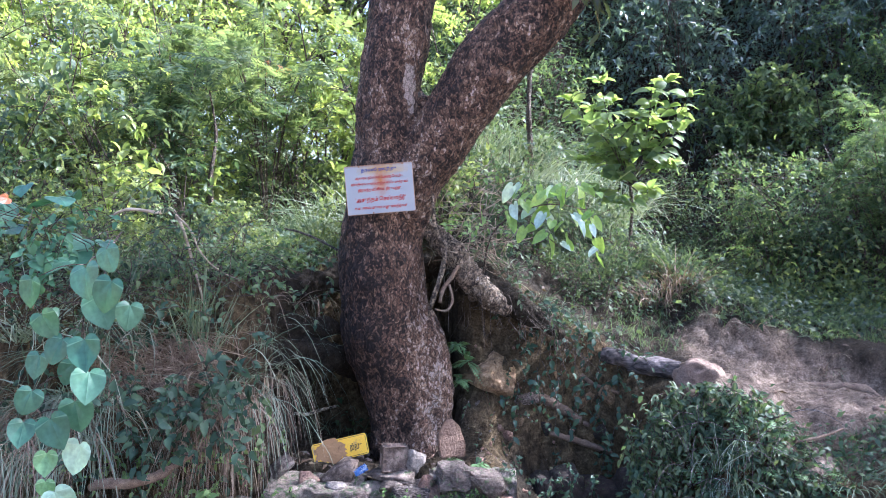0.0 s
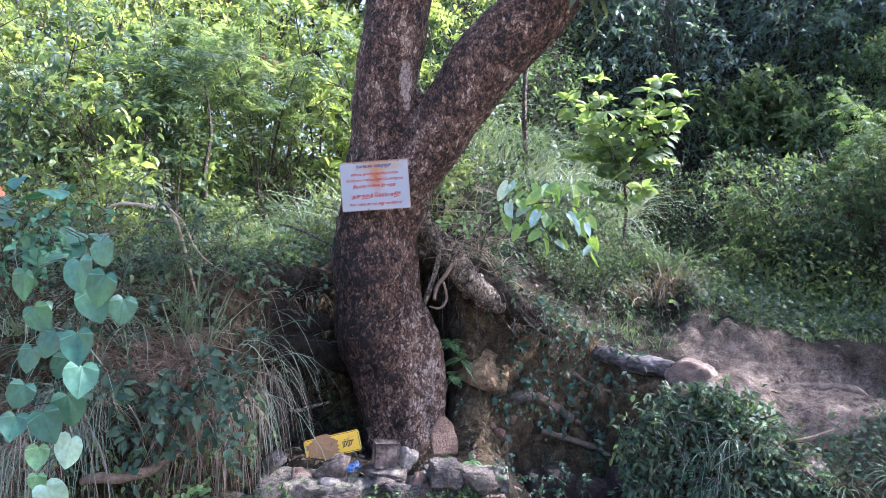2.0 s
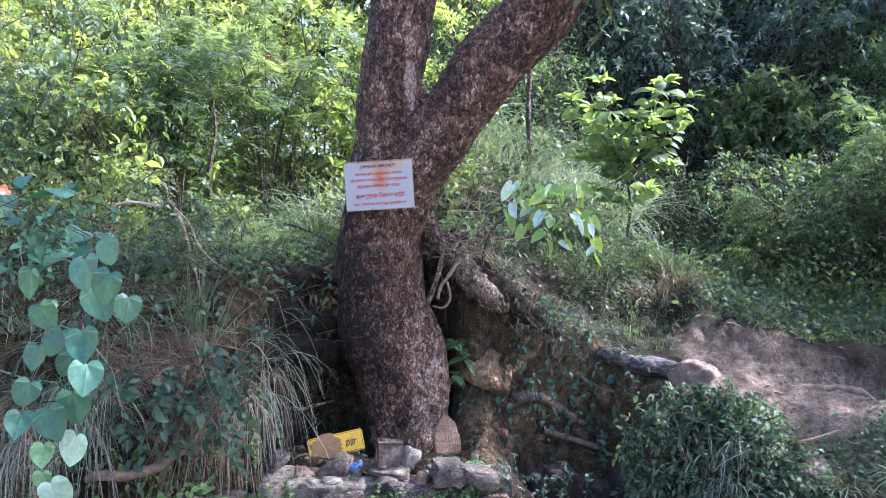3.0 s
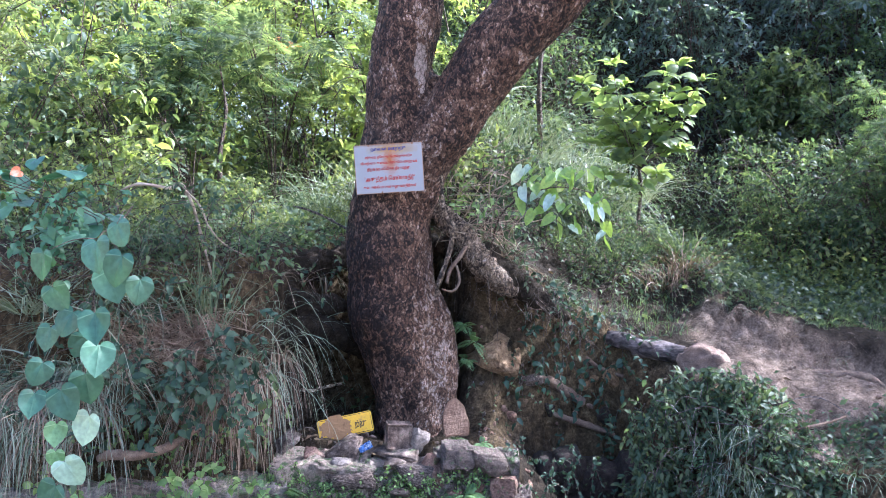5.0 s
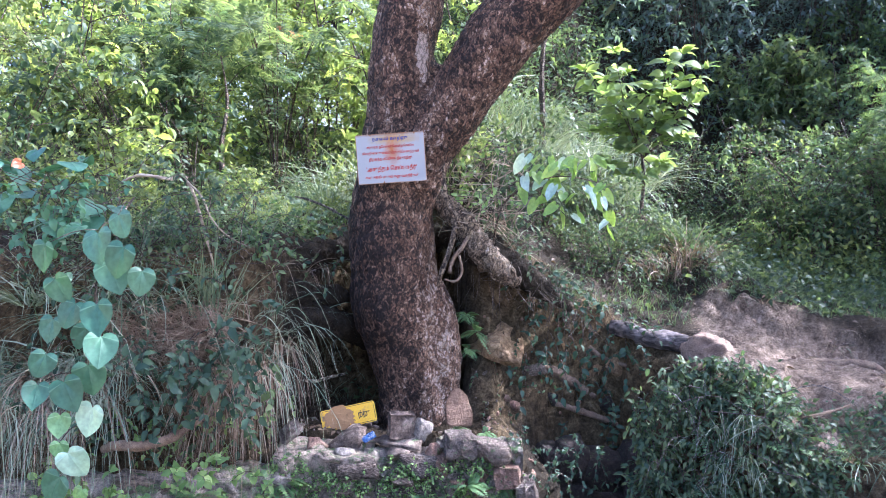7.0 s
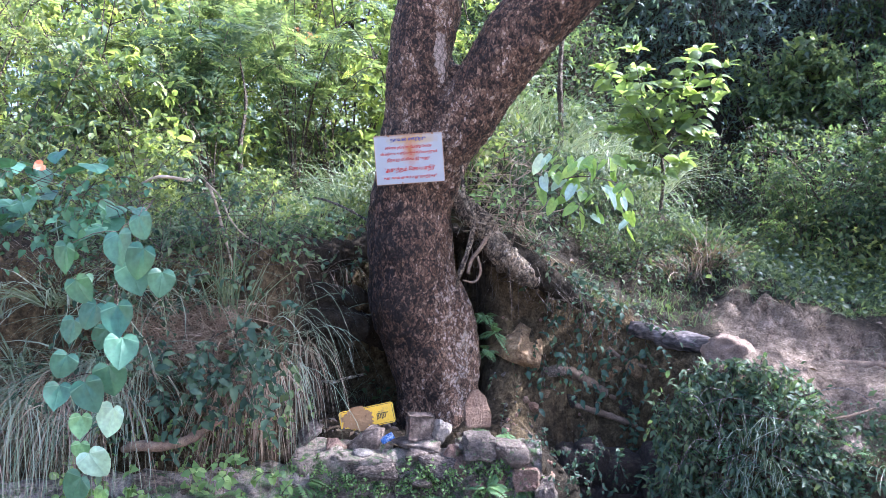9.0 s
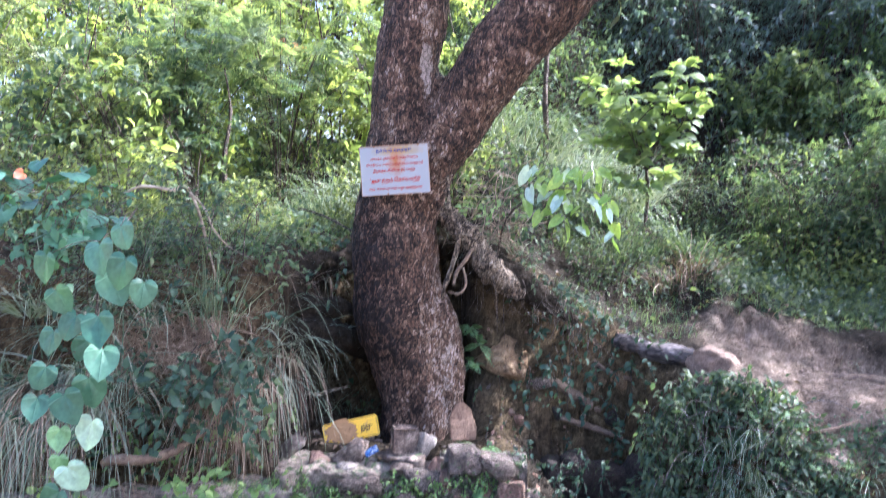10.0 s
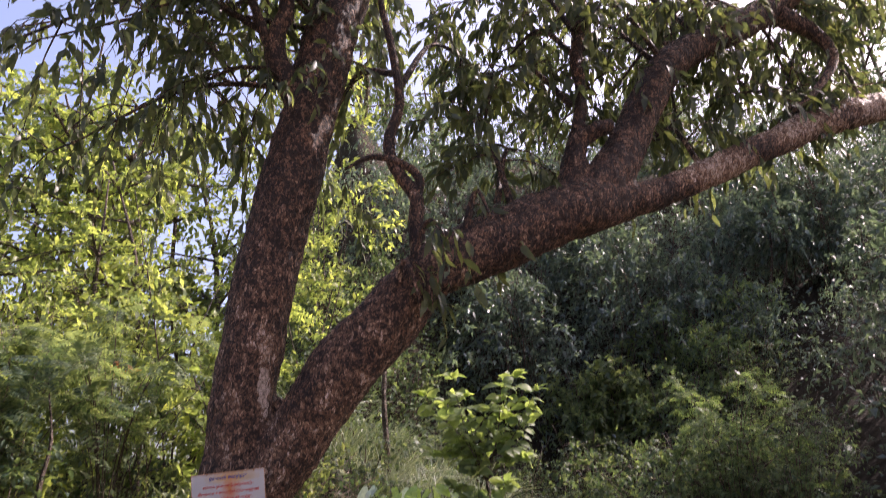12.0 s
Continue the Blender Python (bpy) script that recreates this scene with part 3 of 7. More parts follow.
gx, gy = spaced(-450, 450, -3.4, 4.6, 0.035), spaced(-450, 450, -2.0, 2.6, 0.03)
X, Y = np.meshgrid(gx, gy, indexing="xy")
Z = land(X, Y)
nx, ny = len(gx), len(gy)
i, j = np.meshgrid(np.arange(nx - 1), np.arange(ny - 1), indexing="xy")
quads = np.stack([j * nx + i, j * nx + i + 1, (j + 1) * nx + i + 1, (j + 1) * nx + i], -1).reshape(-1, 4)
ground_mesh = mesh_of("ground", np.stack([X, Y, Z], -1).reshape(-1, 3), quads)
trodden = np.maximum(bare(X, Y), smooth((-2.2 - Y) / 0.8))
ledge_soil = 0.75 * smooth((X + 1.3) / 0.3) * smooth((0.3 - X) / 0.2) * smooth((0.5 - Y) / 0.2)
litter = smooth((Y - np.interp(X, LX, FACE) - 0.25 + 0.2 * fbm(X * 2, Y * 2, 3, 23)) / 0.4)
# Gully earth darkened with depth: shade painted through the litter value.
gully_shade = smooth((X - 0.36) / 0.12) * smooth((1.4 - X) / 0.15) * smooth((Y + 1.3) / 0.2) * smooth((0.15 - Y) / 0.2) * smooth((0.2 - Z) / 0.2)
litter = np.maximum(np.maximum(litter, ledge_soil), gully_shade)
for key, values in (("trodden", trodden), ("litter", litter), ("bounce_ground", smooth((-2.4 - Y) / 0.8))):
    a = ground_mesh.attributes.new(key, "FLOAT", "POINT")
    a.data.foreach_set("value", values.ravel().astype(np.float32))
ground = part("ground", ground_mesh, EARTH)
tagged(ground, "brown earth bank with a trodden path, hillside and gully", "ground", kind="structure")


def on_land(x, y, sink=0.0):
    return float(land(x, y)) - sink


# ---- the great tree ----


def remeshed(name, pieces, voxel, relax=3):
    """Welds tubes into one skin of even quads."""
    v, f = joined(pieces)
    tmp = new(name + "_tmp", mesh_of(name + "_tmp", v, f))
    r = tmp.modifiers.new("weld", "REMESH")
    r.mode, r.voxel_size = "VOXEL", voxel
    deps = bpy.context.evaluated_depsgraph_get()
    me = bpy.data.meshes.new_from_object(tmp.evaluated_get(deps))
    me.name = name
    old = tmp.data
    bpy.data.objects.remove(tmp)
    bpy.data.meshes.remove(old)
    n = len(me.vertices)
    co = np.empty(n * 3, np.float32)
    me.vertices.foreach_get("co", co)
    co = co.reshape(-1, 3).astype(float)
    e = np.empty(len(me.edges) * 2, np.int32)
    me.edges.foreach_get("vertices", e)
    e = e.reshape(-1, 2)
    deg = np.bincount(e.ravel(), minlength=n)[:, None]
    for _ in range(relax):
        acc = np.zeros_like(co)
        for k in range(3):
            acc[:, k] = np.bincount(e[:, 0], co[e[:, 1], k], n) + np.bincount(e[:, 1], co[e[:, 0], k], n)
        co = 0.35 * co + 0.65 * acc / np.maximum(deg, 1)
    me.vertices.foreach_set("co", co.astype(np.float32).ravel())
    me.update()
    return me, co


def roughened(me, co, lumps, flakes, scale=1.0):
    """Pushes a skin in and out along its normals: slow lumps and small flakes with torn edges."""
    no = np.empty(len(me.vertices) * 3, np.float32)
    me.vertices.foreach_get("normal", no)
    no = no.reshape(-1, 3)
    d = np.empty(len(co))
    for k, p in enumerate(co):
        p = Vector(p)
        slow = noise.fractal(p * 3.2 * scale, 1.0, 2.0, 3)
        q = Vector((p.x * 26, p.y * 26, p.z * 15)) * scale
        plate = noise.fractal(q, 0.9, 2.1, 3)
        d[k] = lumps * slow + flakes * max(-0.8, min(0.6, plate * 1.5))
    co = co + no * d[:, None]
    me.vertices.foreach_set("co", co.astype(np.float32).ravel())
    me.polygons.foreach_set("use_smooth", np.full(len(me.polygons), True))
    me.update()
    return me


def bole(rows, n=60, sides=20):
    """A tube from rows of x, y, z, radius."""
    p = spline(rows, n)
    return tube_arrays(p[:, :3], p[:, 3], sides)


tree = base_at("tree", pose(-0.2, 0, 0.03), "large old tree with flaking brown bark, forked above the sign", "tree")
TREE_AT = np.array([-0.2, 0, 0.03])
STEM = [(-0.235, 0.0, -0.25, 0.27), (-0.235, 0.0, 0.12, 0.245), (-0.25, 0.0, 0.3, 0.24), (-0.285, 0.0, 0.49, 0.26), (-0.335, 0.0, 0.68, 0.285), (-0.372, 0.0, 0.87, 0.292),
        (-0.388, 0.0, 1.06, 0.287), (-0.402, 0.0, 1.24, 0.285), (-0.415, 0.0, 1.43, 0.272), (-0.402, 0.0, 1.61, 0.245), (-0.372, 0.0, 1.98, 0.215), (-0.36, 0.0, 2.16, 0.212), (-0.348, 0.01, 2.38, 0.212),
        (-0.33, 0.02, 2.55, 0.212), (-0.285, 0.03, 2.77, 0.212), (-0.236, 0.03, 3.17, 0.214), (-0.15, 0.03, 3.58, 0.216), (-0.05, 0.03, 4.02, 0.212), (0.061, 0.03, 4.49, 0.204), (0.165, 0.04, 4.98, 0.208),
        (0.31, 0.05, 5.5, 0.2), (0.6, 0.1, 6.6, 0.14), (0.7, 0.2, 7.6, 0.07)]
LIMB = [(-0.3, 0.0, 1.3, 0.14), (-0.27, -0.03, 1.55, 0.165), (-0.2, -0.07, 1.757, 0.17), (-0.115, -0.1, 1.92, 0.182), (0.0, -0.13, 2.094, 0.198), (0.18, -0.18, 2.385, 0.212), (0.36, -0.22, 2.61, 0.214),
        (0.506, -0.24, 2.75, 0.212), (0.74, -0.25, 3.02, 0.203), (0.943, -0.26, 3.2, 0.2), (1.346, -0.26, 3.387, 0.212), (1.764, -0.25, 3.575, 0.212), (2.12, -0.23, 3.7, 0.205), (2.36, -0.2, 3.745, 0.15), (2.574, -0.18, 3.79, 0.118),
        (3.095, -0.13, 4.016, 0.113), (3.655, -0.08, 4.284, 0.118), (4.276, 0.0, 4.577, 0.122), (4.839, 0.05, 4.764, 0.125), (6.2, 0.2, 5.2, 0.08), (7.4, 0.3, 5.9, 0.03)]
RISER = [(2.05, -0.23, 3.65, 0.19), (2.21, -0.22, 3.86, 0.175), (2.447, -0.18, 4.198, 0.155), (2.645, -0.15, 4.563, 0.14), (2.915, -0.1, 4.964, 0.135), (3.28, -0.05, 5.233, 0.13),
         (3.715, 0.0, 5.491, 0.13), (4.057, 0.05, 5.725, 0.12), (4.351, 0.1, 5.933, 0.105), (4.8, 0.2, 6.4, 0.07), (5.2, 0.3, 7.0, 0.03)]
ELBOW = [(4.1, 0.06, 5.68, 0.1), (4.453, 0.05, 5.503, 0.065), (4.548, 0.0, 5.208, 0.046), (4.244, -0.05, 4.83, 0.03), (4.003, -0.08, 4.642, 0.018)]
SNAG = [(1.9, -0.25, 3.66, 0.14), (1.96, -0.25, 3.9, 0.1), (2.034, -0.24, 4.246, 0.066), (2.095, -0.24, 4.583, 0.052), (2.094, -0.24, 4.93, 0.042), (2.192, -0.22, 5.363, 0.032), (2.271, -0.2, 5.818, 0.015)]
STUB = [(2.02, -0.26, 4.15, 0.06), (2.138, -0.3, 4.258, 0.068), (2.286, -0.33, 4.296, 0.06)]
SUCKER = [(0.82, -0.22, 3.2, 0.07), (0.783, -0.26, 3.5, 0.055), (0.796, -0.26, 3.704, 0.05), (0.656, -0.25, 3.919, 0.046), (0.617, -0.22, 4.152, 0.042), (0.709, -0.2, 4.486, 0.036), (0.654, -0.2, 4.96, 0.031), (0.588, -0.2, 5.304, 0.024), (0.55, -0.2, 5.7, 0.01)]
HOOK = [(0.797, -0.26, 3.7, 0.036), (0.819, -0.27, 3.837, 0.034), (0.713, -0.28, 3.942, 0.03), (0.496, -0.28, 3.995, 0.022), (0.3, -0.26, 3.902, 0.01)]
SIDE_A = [(0.02, 0.0, 4.4, 0.1), (-0.1, -0.03, 4.7, 0.098), (-0.19, -0.06, 4.86, 0.085), (-0.19, -0.1, 5.07, 0.07), (-0.12, -0.12, 5.36, 0.058), (-0.2, -0.3, 6.3, 0.02)]
SIDE_B = [(-0.17, -0.06, 4.82, 0.05), (-0.26, -0.1, 5.0, 0.042), (-0.4, -0.15, 5.36, 0.03), (-0.8, -0.3, 6.2, 0.01)]
BURL = [(-0.075, -0.05, -0.2, 0.14), (-0.07, -0.06, 0.12, 0.125), (-0.06, -0.06, 0.3, 0.132), (-0.075, -0.06, 0.46, 0.138), (-0.085, -0.06, 0.62, 0.135), (-0.105, -0.05, 0.8, 0.11), (-0.17, -0.02, 0.95, 0.09)]
WEB = [(-0.2, 0.0, 1.9, 0.14), (-0.14, 0.0, 2.15, 0.11), (-0.1, -0.01, 2.3, 0.075), (-0.08, -0.02, 2.37, 0.04)]
SPUR = [(-0.15, -0.18, -0.2, 0.12), (-0.15, -0.15, 0.1, 0.115), (-0.19, -0.12, 0.4, 0.12), (-0.27, -0.1, 0.8, 0.12)]
SPUR_B = [(-0.34, -0.13, -0.2, 0.1), (-0.34, -0.12, 0.15, 0.11), (-0.35, -0.1, 0.5, 0.13), (-0.38, -0.05, 0.8, 0.12)]


def shifted(rows):
    return [(x - TREE_AT[0], y - TREE_AT[1], z - TREE_AT[2], r) for x, y, z, r in rows]


skin, co = remeshed("trunk", [bole(shifted(r)) for r in (STEM, LIMB, RISER, BURL, WEB, SPUR, SPUR_B, SNAG, STUB)], 0.0165, 2)
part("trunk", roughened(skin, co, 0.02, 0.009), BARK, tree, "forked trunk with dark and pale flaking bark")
for rows in (ELBOW, SUCKER, HOOK, SIDE_A, SIDE_B):
    p = spline(shifted(rows), 22)
    part("branch", mesh_of("branch", *joined([tube_arrays(p[:, :3], p[:, 3], 10, 0.05, np.random.default_rng(3))])), BARK, tree)

# boughs that carry the crown, and its hanging leaves
rng = np.random.default_rng(11)
BOUGHS = [((0.58, -0.2, 5.4), (-0.2, -0.5, 6.2), 0.9), ((0.3, 0.08, 5.4), (-1.6, -0.3, 6.0), 1.6), ((0.3, 0.08, 5.2), (-2.2, 1.0, 5.6), 1.8), ((0.04, 0.05, 4.7), (-1.8, 0.9, 4.6), 1.5),
          ((0.45, 0.1, 5.9), (-3.0, -0.2, 6.6), 2.0), ((0.6, 0.1, 6.4), (1.2, 1.4, 6.6), 1.4), ((0.71, -0.2, 4.6), (1.3, 0.3, 5.2), 0.9),
          ((2.18, -0.24, 5.0), (1.5, -0.2, 5.6), 0.9), ((2.0, -0.24, 4.5), (1.5, 0.3, 5.0), 0.8), ((2.87, -0.1, 4.95), (2.2, 0.4, 5.6), 1.0), ((3.37, 0.0, 5.3), (2.9, -0.5, 5.9), 1.0),
          ((3.83, 0.05, 5.52), (3.6, 0.9, 6.2), 1.2), ((4.86, 0.1, 4.72), (5.3, 0.9, 5.6), 1.2), ((5.2, 0.3, 7.0), (4.4, -0.3, 7.2), 1.5),
          ((0.65, 0.15, 7.2), (1.8, -1.2, 7.5), 1.8), ((4.5, 0.2, 6.0), (5.6, -0.8, 6.6), 1.5), ((6.2, 0.2, 5.2), (6.8, 1.2, 5.9), 1.3), ((-0.3, -0.3, 6.2), (-1.2, -0.5, 6.6), 1.3),
          ((0.45, 0.1, 5.9), (-1.0, 0.6, 5.3), 1.6), ((0.45, 0.1, 5.9), (-2.8, 0.6, 5.0), 1.7), ((1.49, -0.26, 3.6), (1.3, 0.2, 4.6), 1.0),
          ((2.87, -0.1, 4.95), (3.5, 0.9, 5.0), 1.3), ((3.83, 0.05, 5.52), (4.6, 0.7, 5.4), 1.3), ((2.3, -0.2, 5.6), (1.6, 0.6, 6.0), 1.4), ((3.37, 0.0, 5.3), (2.6, 0.8, 6.4), 1.5),
          ((4.86, 0.1, 4.72), (4.4, 1.0, 4.9), 1.1), ((4.16, 0.1, 5.62), (5.4, 0.8, 6.3), 1.4), ((0.7, 0.2, 7.4), (2.6, 0.6, 6.8), 1.6),
          ((0.72, -0.38, 3.15), (0.95, -0.6, 3.25), 0.25), ((1.1, -0.4, 3.4), (1.25, -0.55, 3.45), 0.25), ((0.6, -0.42, 2.95), (0.75, -0.55, 2.9), 0.2),
          ((0.66, -0.22, 4.7), (0.2, 0.5, 4.6), 0.9), ((2.1, -0.24, 4.9), (1.7, 0.2, 5.2), 1.1), ((2.1, -0.24, 4.6), (2.5, 0.5, 4.9), 1.0), ((4.35, 0.1, 5.9), (4.6, 0.9, 5.9), 1.4), ((3.7, 0.0, 5.5), (4.2, 0.9, 5.3), 1.2), ((4.8, 0.2, 6.4), (5.3, 0.4, 5.9), 1.4), ((3.9, 0.05, 5.6), (3.3, 0.6, 5.9), 1.2),
          ((3.28, -0.05, 5.2), (2.8, 0.7, 5.2), 1.2), ((3.1, -0.1, 4.05), (3.0, 0.5, 4.6), 0.9), ((4.2, 0.0, 4.6), (3.9, 0.8, 5.1), 1.1), ((0.1, 0.05, 4.6), (-0.9, 0.5, 4.9), 1.2), ((0.2, 0.05, 5.2), (-0.8, -0.2, 5.6), 1.2),
          ((-0.19, -0.1, 5.0), (-1.3, 0.0, 5.2), 1.3), ((1.35, -0.26, 3.55), (1.75, 0.4, 4.4), 0.8), ((2.9, -0.1, 5.0), (2.0, -0.5, 5.3), 1.0)]
lines, at, way = [], [], []
for a, b, size in BOUGHS:
    a, b = np.array(a) - TREE_AT, np.array(b) - TREE_AT
    p = spline([a, (a + b) / 2 + np.array([0, 0, 0.25]), b], 8)
    lines.append((p, 0.03, 0.008))
    for _ in range(int(7.5 * size)):
        o = p[rng.integers(2, 8)]
        d = unit(rng.normal(size=3) * np.array([1, 1, 0.5]) + unit(b - a) * 0.5)
        q = spline([o, o + d * 0.4 * size * 0.6, o + d * 0.75 * size * rng.uniform(0.5, 1) + np.array([0, 0, -0.2 * size])], 6)
        lines.append((q, 0.009, 0.003))
        for _ in range(4):
            at.append(q[rng.integers(2, 6)])
            way.append(unit(d + rng.normal(size=3) * 0.6 + np.array([0, 0, -0.4])))
pos, axis, face, ln, wd, tw = sprays(rng, np.array(at), np.array(way), 9, 0.3, 0.5, (0.145, 0.048), 0.6)
axis = unit(axis + np.array([0, 0, -0.7]))
tagged(part("boughwood", tubes_mesh("boughwood", lines + tw, 5, rng), BARK, tree), kind="stuff")
part("crown", mesh_of("crown", *leaf_arrays(pos, axis, face, ln, wd, 0.12, 0.12, True)), LEAF_TREE, tree, "drooping dark green lance-shaped leaves")

# ---- thickets ----


def thicket(name, spots, label, category, group, seed, height, radius, stems, branches, twigs, leaf, sizes, per, twig, droop=0.2, kinds=3, fine=False, **wood):
    """Several plants of one kind; a few are built and the rest are turned, scaled copies."""
    rng = np.random.default_rng(seed)
    made = []
    for k, (x, y, s) in enumerate(spots):
        m = pose(x, y, on_land(x, y, 0.03), 0, 0, rng.uniform(0, 360)) @ Matrix.Scale(s, 4)
        if k < kinds:
            made.append(plant(name, m, label, category, group, rng, grow(rng, height, radius, stems, branches, twigs, **wood), leaf, sizes, 1, per, twig, droop, fine))
        else:
            src = made[k % kinds]
            ob = copy_thing(src, pose(x, y, on_land(x, y, 0.03), 0, 0, rng.uniform(0, 360)))
            ob.scale = (s, s, s)
    return made


rng = np.random.default_rng(4)
near = [(-2.2, 1.5, 0.8), (-2.9, 1.5, 0.75), (-2.7, 1.0, 0.9), (-3.3, 0.6, 0.8), (-1.5, 3.3, 1.0), (-2.5, 2.6, 1.1), (-3.5, 2.2, 1.2), (-4.3, 1.5, 1.1), (-0.8, 3.6, 1.2), (-1.9, 4.2, 1.3), (-3.1, 3.9, 1.35), (-4.6, 3.4, 1.3), (-5.6, 2.6, 1.2)]
thicket("shrub", near[0::3], "green shrub with pale twigs in the sunny thicket", "shrub", "thicket shrubs", 21, 1.7, 0.8, 5, 6, 4, LEAF_MID, (0.1, 0.05), 6, 0.24, fine=True)
thicket("shrub", near[1::3], "fine-leaved green shrub in the sunny thicket", "shrub", "thicket shrubs", 28, 1.8, 0.85, 5, 7, 6, LEAF_FRESH, (0.055, 0.022), 11, 0.26)
thicket("shrub", near[2::3], "broad-leaved light green shrub in the sunny thicket", "shrub", "thicket shrubs", 29, 1.7, 0.75, 4, 5, 3, LEAF_SUN, (0.12, 0.062), 7, 0.26, fine=True)
low = [(-2.9, 0.3, 0.9), (-2.4, 0.5, 1.0), (-1.5, 0.75, 0.7), (-2.2, 0.0, 0.7), (-3.3, 0.0, 0.9), (-1.7, -0.15, 0.6), (-0.7, 1.3, 0.9), (-0.35, 0.95, 1.2), (0.0, 1.05, 1.2)]
low_right = [(0.35, 1.0, 0.8), (0.75, 1.25, 0.9), (1.15, 1.7, 0.9), (1.3, 1.15, 0.7), (1.0, 0.9, 0.6), (0.5, 1.6, 1.0)]
thicket("undershrub", low, "low twiggy shrub with small green leaves", "shrub", "low shrubs", 30, 0.75, 0.5, 5, 6, 4, LEAF_FRESH, (0.055, 0.026), 8, 0.2, thick=0.008, lean=0.6)
thicket("undershrub", low_right, "low twiggy shrub with small green leaves", "shrub", "low shrubs", 34, 0.75, 0.5, 5, 6, 4, LEAF_SHADE, (0.055, 0.026), 8, 0.2, thick=0.008, lean=0.6)
slope = [(0.6, 5.4, 0.7), (1.5, 6.0, 0.8), (0.2, 6.9, 0.9), (1.2, 7.6, 0.9), (2.2, 5.6, 0.7)]
thicket("shrub", slope, "green shrub on the slope behind the tall grass", "shrub", "slope shrubs", 27, 1.9, 1.0, 5, 7, 5, LEAF_MID, (0.09, 0.042), 8, 0.28)
far = [(x + rng.uniform(-0.6, 0.6), y + rng.uniform(-0.6, 0.6), rng.uniform(0.8, 1.25)) for y in (5.2, 7.2, 9.5, 12.5) for x in np.arange(-1.5 - y * 0.8, 0.9, 1.9)] + [(-1.4, 5.6, 0.9), (-2.5, 6.2, 1.0), (-0.9, 6.6, 1.0), (-3.4, 5.4, 0.9)]
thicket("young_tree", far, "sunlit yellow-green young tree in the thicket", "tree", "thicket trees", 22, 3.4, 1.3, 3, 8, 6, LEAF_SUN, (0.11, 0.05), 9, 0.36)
hillside = []
# Those level with the path stand out of view and help shade it.
for _ in range(58):
    y = rng.uniform(0.5, 14)
    x = rng.uniform(1.2 if y > 9 else 2.8 if y > 6.5 else 7.2, max(11, 5 + y * 0.95))
    if not (6 < x < 12 and 2.8 < y < 6.5):
        hillside.append((x, y, rng.uniform(0.8, 1.3)))
hillside += [(4.0, 7.6, 0.9), (5.2, 7.3, 1.0), (6.0, 8.2, 1.1), (4.6, 9.2, 1.1), (7.0, 7.7, 1.0), (5.6, 9.8, 1.2), (3.3, 8.8, 1.0), (8.2, 8.4, 1.1), (6.8, 6.9, 0.9), (9.4, 7.2, 1.1), (7.5, 4.0, 0.7), (9.0, 5.0, 0.8), (8.5, 3.4, 0.7), (10.5, 4.2, 0.9), (7.0, 5.8, 0.7)]
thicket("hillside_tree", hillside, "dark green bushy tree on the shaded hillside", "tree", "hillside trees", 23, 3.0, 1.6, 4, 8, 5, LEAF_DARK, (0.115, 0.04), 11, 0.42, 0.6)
thicket("shrub", [(4.75, 6.4, 1.35), (5.15, 6.5, 1.1), (4.45, 6.6, 1.3)], "sunlit green shrub on the dark hillside", "shrub", "hillside shrubs", 35, 1.1, 0.7, 5, 7, 5, LEAF_CANOPY, (0.1, 0.045), 9, 0.26, 0.3)
thicket("shrub", [(5.3, 5.4, 0.9), (6.3, 5.9, 1.0), (5.9, 7.0, 1.1), (4.2, 6.4, 0.8), (7.4, 6.6, 1.0)], "fresh green shrub on the shaded hillside", "shrub", "hillside shrubs", 33, 1.7, 0.9, 5, 7, 5, LEAF_LIME, (0.09, 0.04), 9, 0.28, 0.4)


def whorled_sapling(x, y, tips, label, seed):
    """A slender young tree whose shoots end in whorls of broad upright leaves."""
    rg = np.random.default_rng(seed)
    ob = base_at("sapling", pose(x, y, on_land(x, y, 0.03)), label, "sapling", "saplings")
    home = np.array(ob.matrix_world.translation)
    lines, pos, axis, size = [], [], [], []
    fork = np.array([0.02, 0.0, 0.7])
    lines.append((spline([np.zeros(3), np.array([0.04, 0.02, 0.4]), fork], 8), 0.02, 0.014))
    for tx, tz in tips:
        end = np.array([tx, y + rg.uniform(-0.35, 0.35), tz]) - home
        p = spline([fork, fork * 0.45 + end * 0.55 + rg.normal(size=3) * 0.08, end], 10)
        lines.append((p, 0.006, 0.0025))
        for k, count, reach in ((9, 8, 1.0), (8, 4, 1.0), (7, 4, 0.95), (6, 3, 0.9), (5, 3, 0.9), (4, 2, 0.8), (3, 2, 0.8)):
            az = rg.uniform(0, 6.28) + np.arange(count) * 6.28 / count
            up = 0.45 if k == 9 else -0.1
            a = np.stack([np.cos(az), np.sin(az), np.full(count, up)], -1) + rg.normal(size=(count, 3)) * 0.22
            pos.append(p[k] + unit(a) * 0.02)
            axis.append(a)
            size.append(reach * rg.uniform(0.7, 1.2, count))
    pos, axis, size = np.vstack(pos), unit(np.vstack(axis)), np.concatenate(size)
    face = unit(np.array([0.1, -0.55, 0.75]) + rg.normal(size=pos.shape) * 0.5)
    tagged(part("wood", tubes_mesh("wood", lines, 6, rg), TWIG, ob), kind="stuff")
    part("crown", mesh_of("crown", *leaf_arrays(pos, axis, face, 0.15 * size, 0.085 * size, 0.16, 0.3, 2)), LEAF_YOUNG, ob)
    return ob


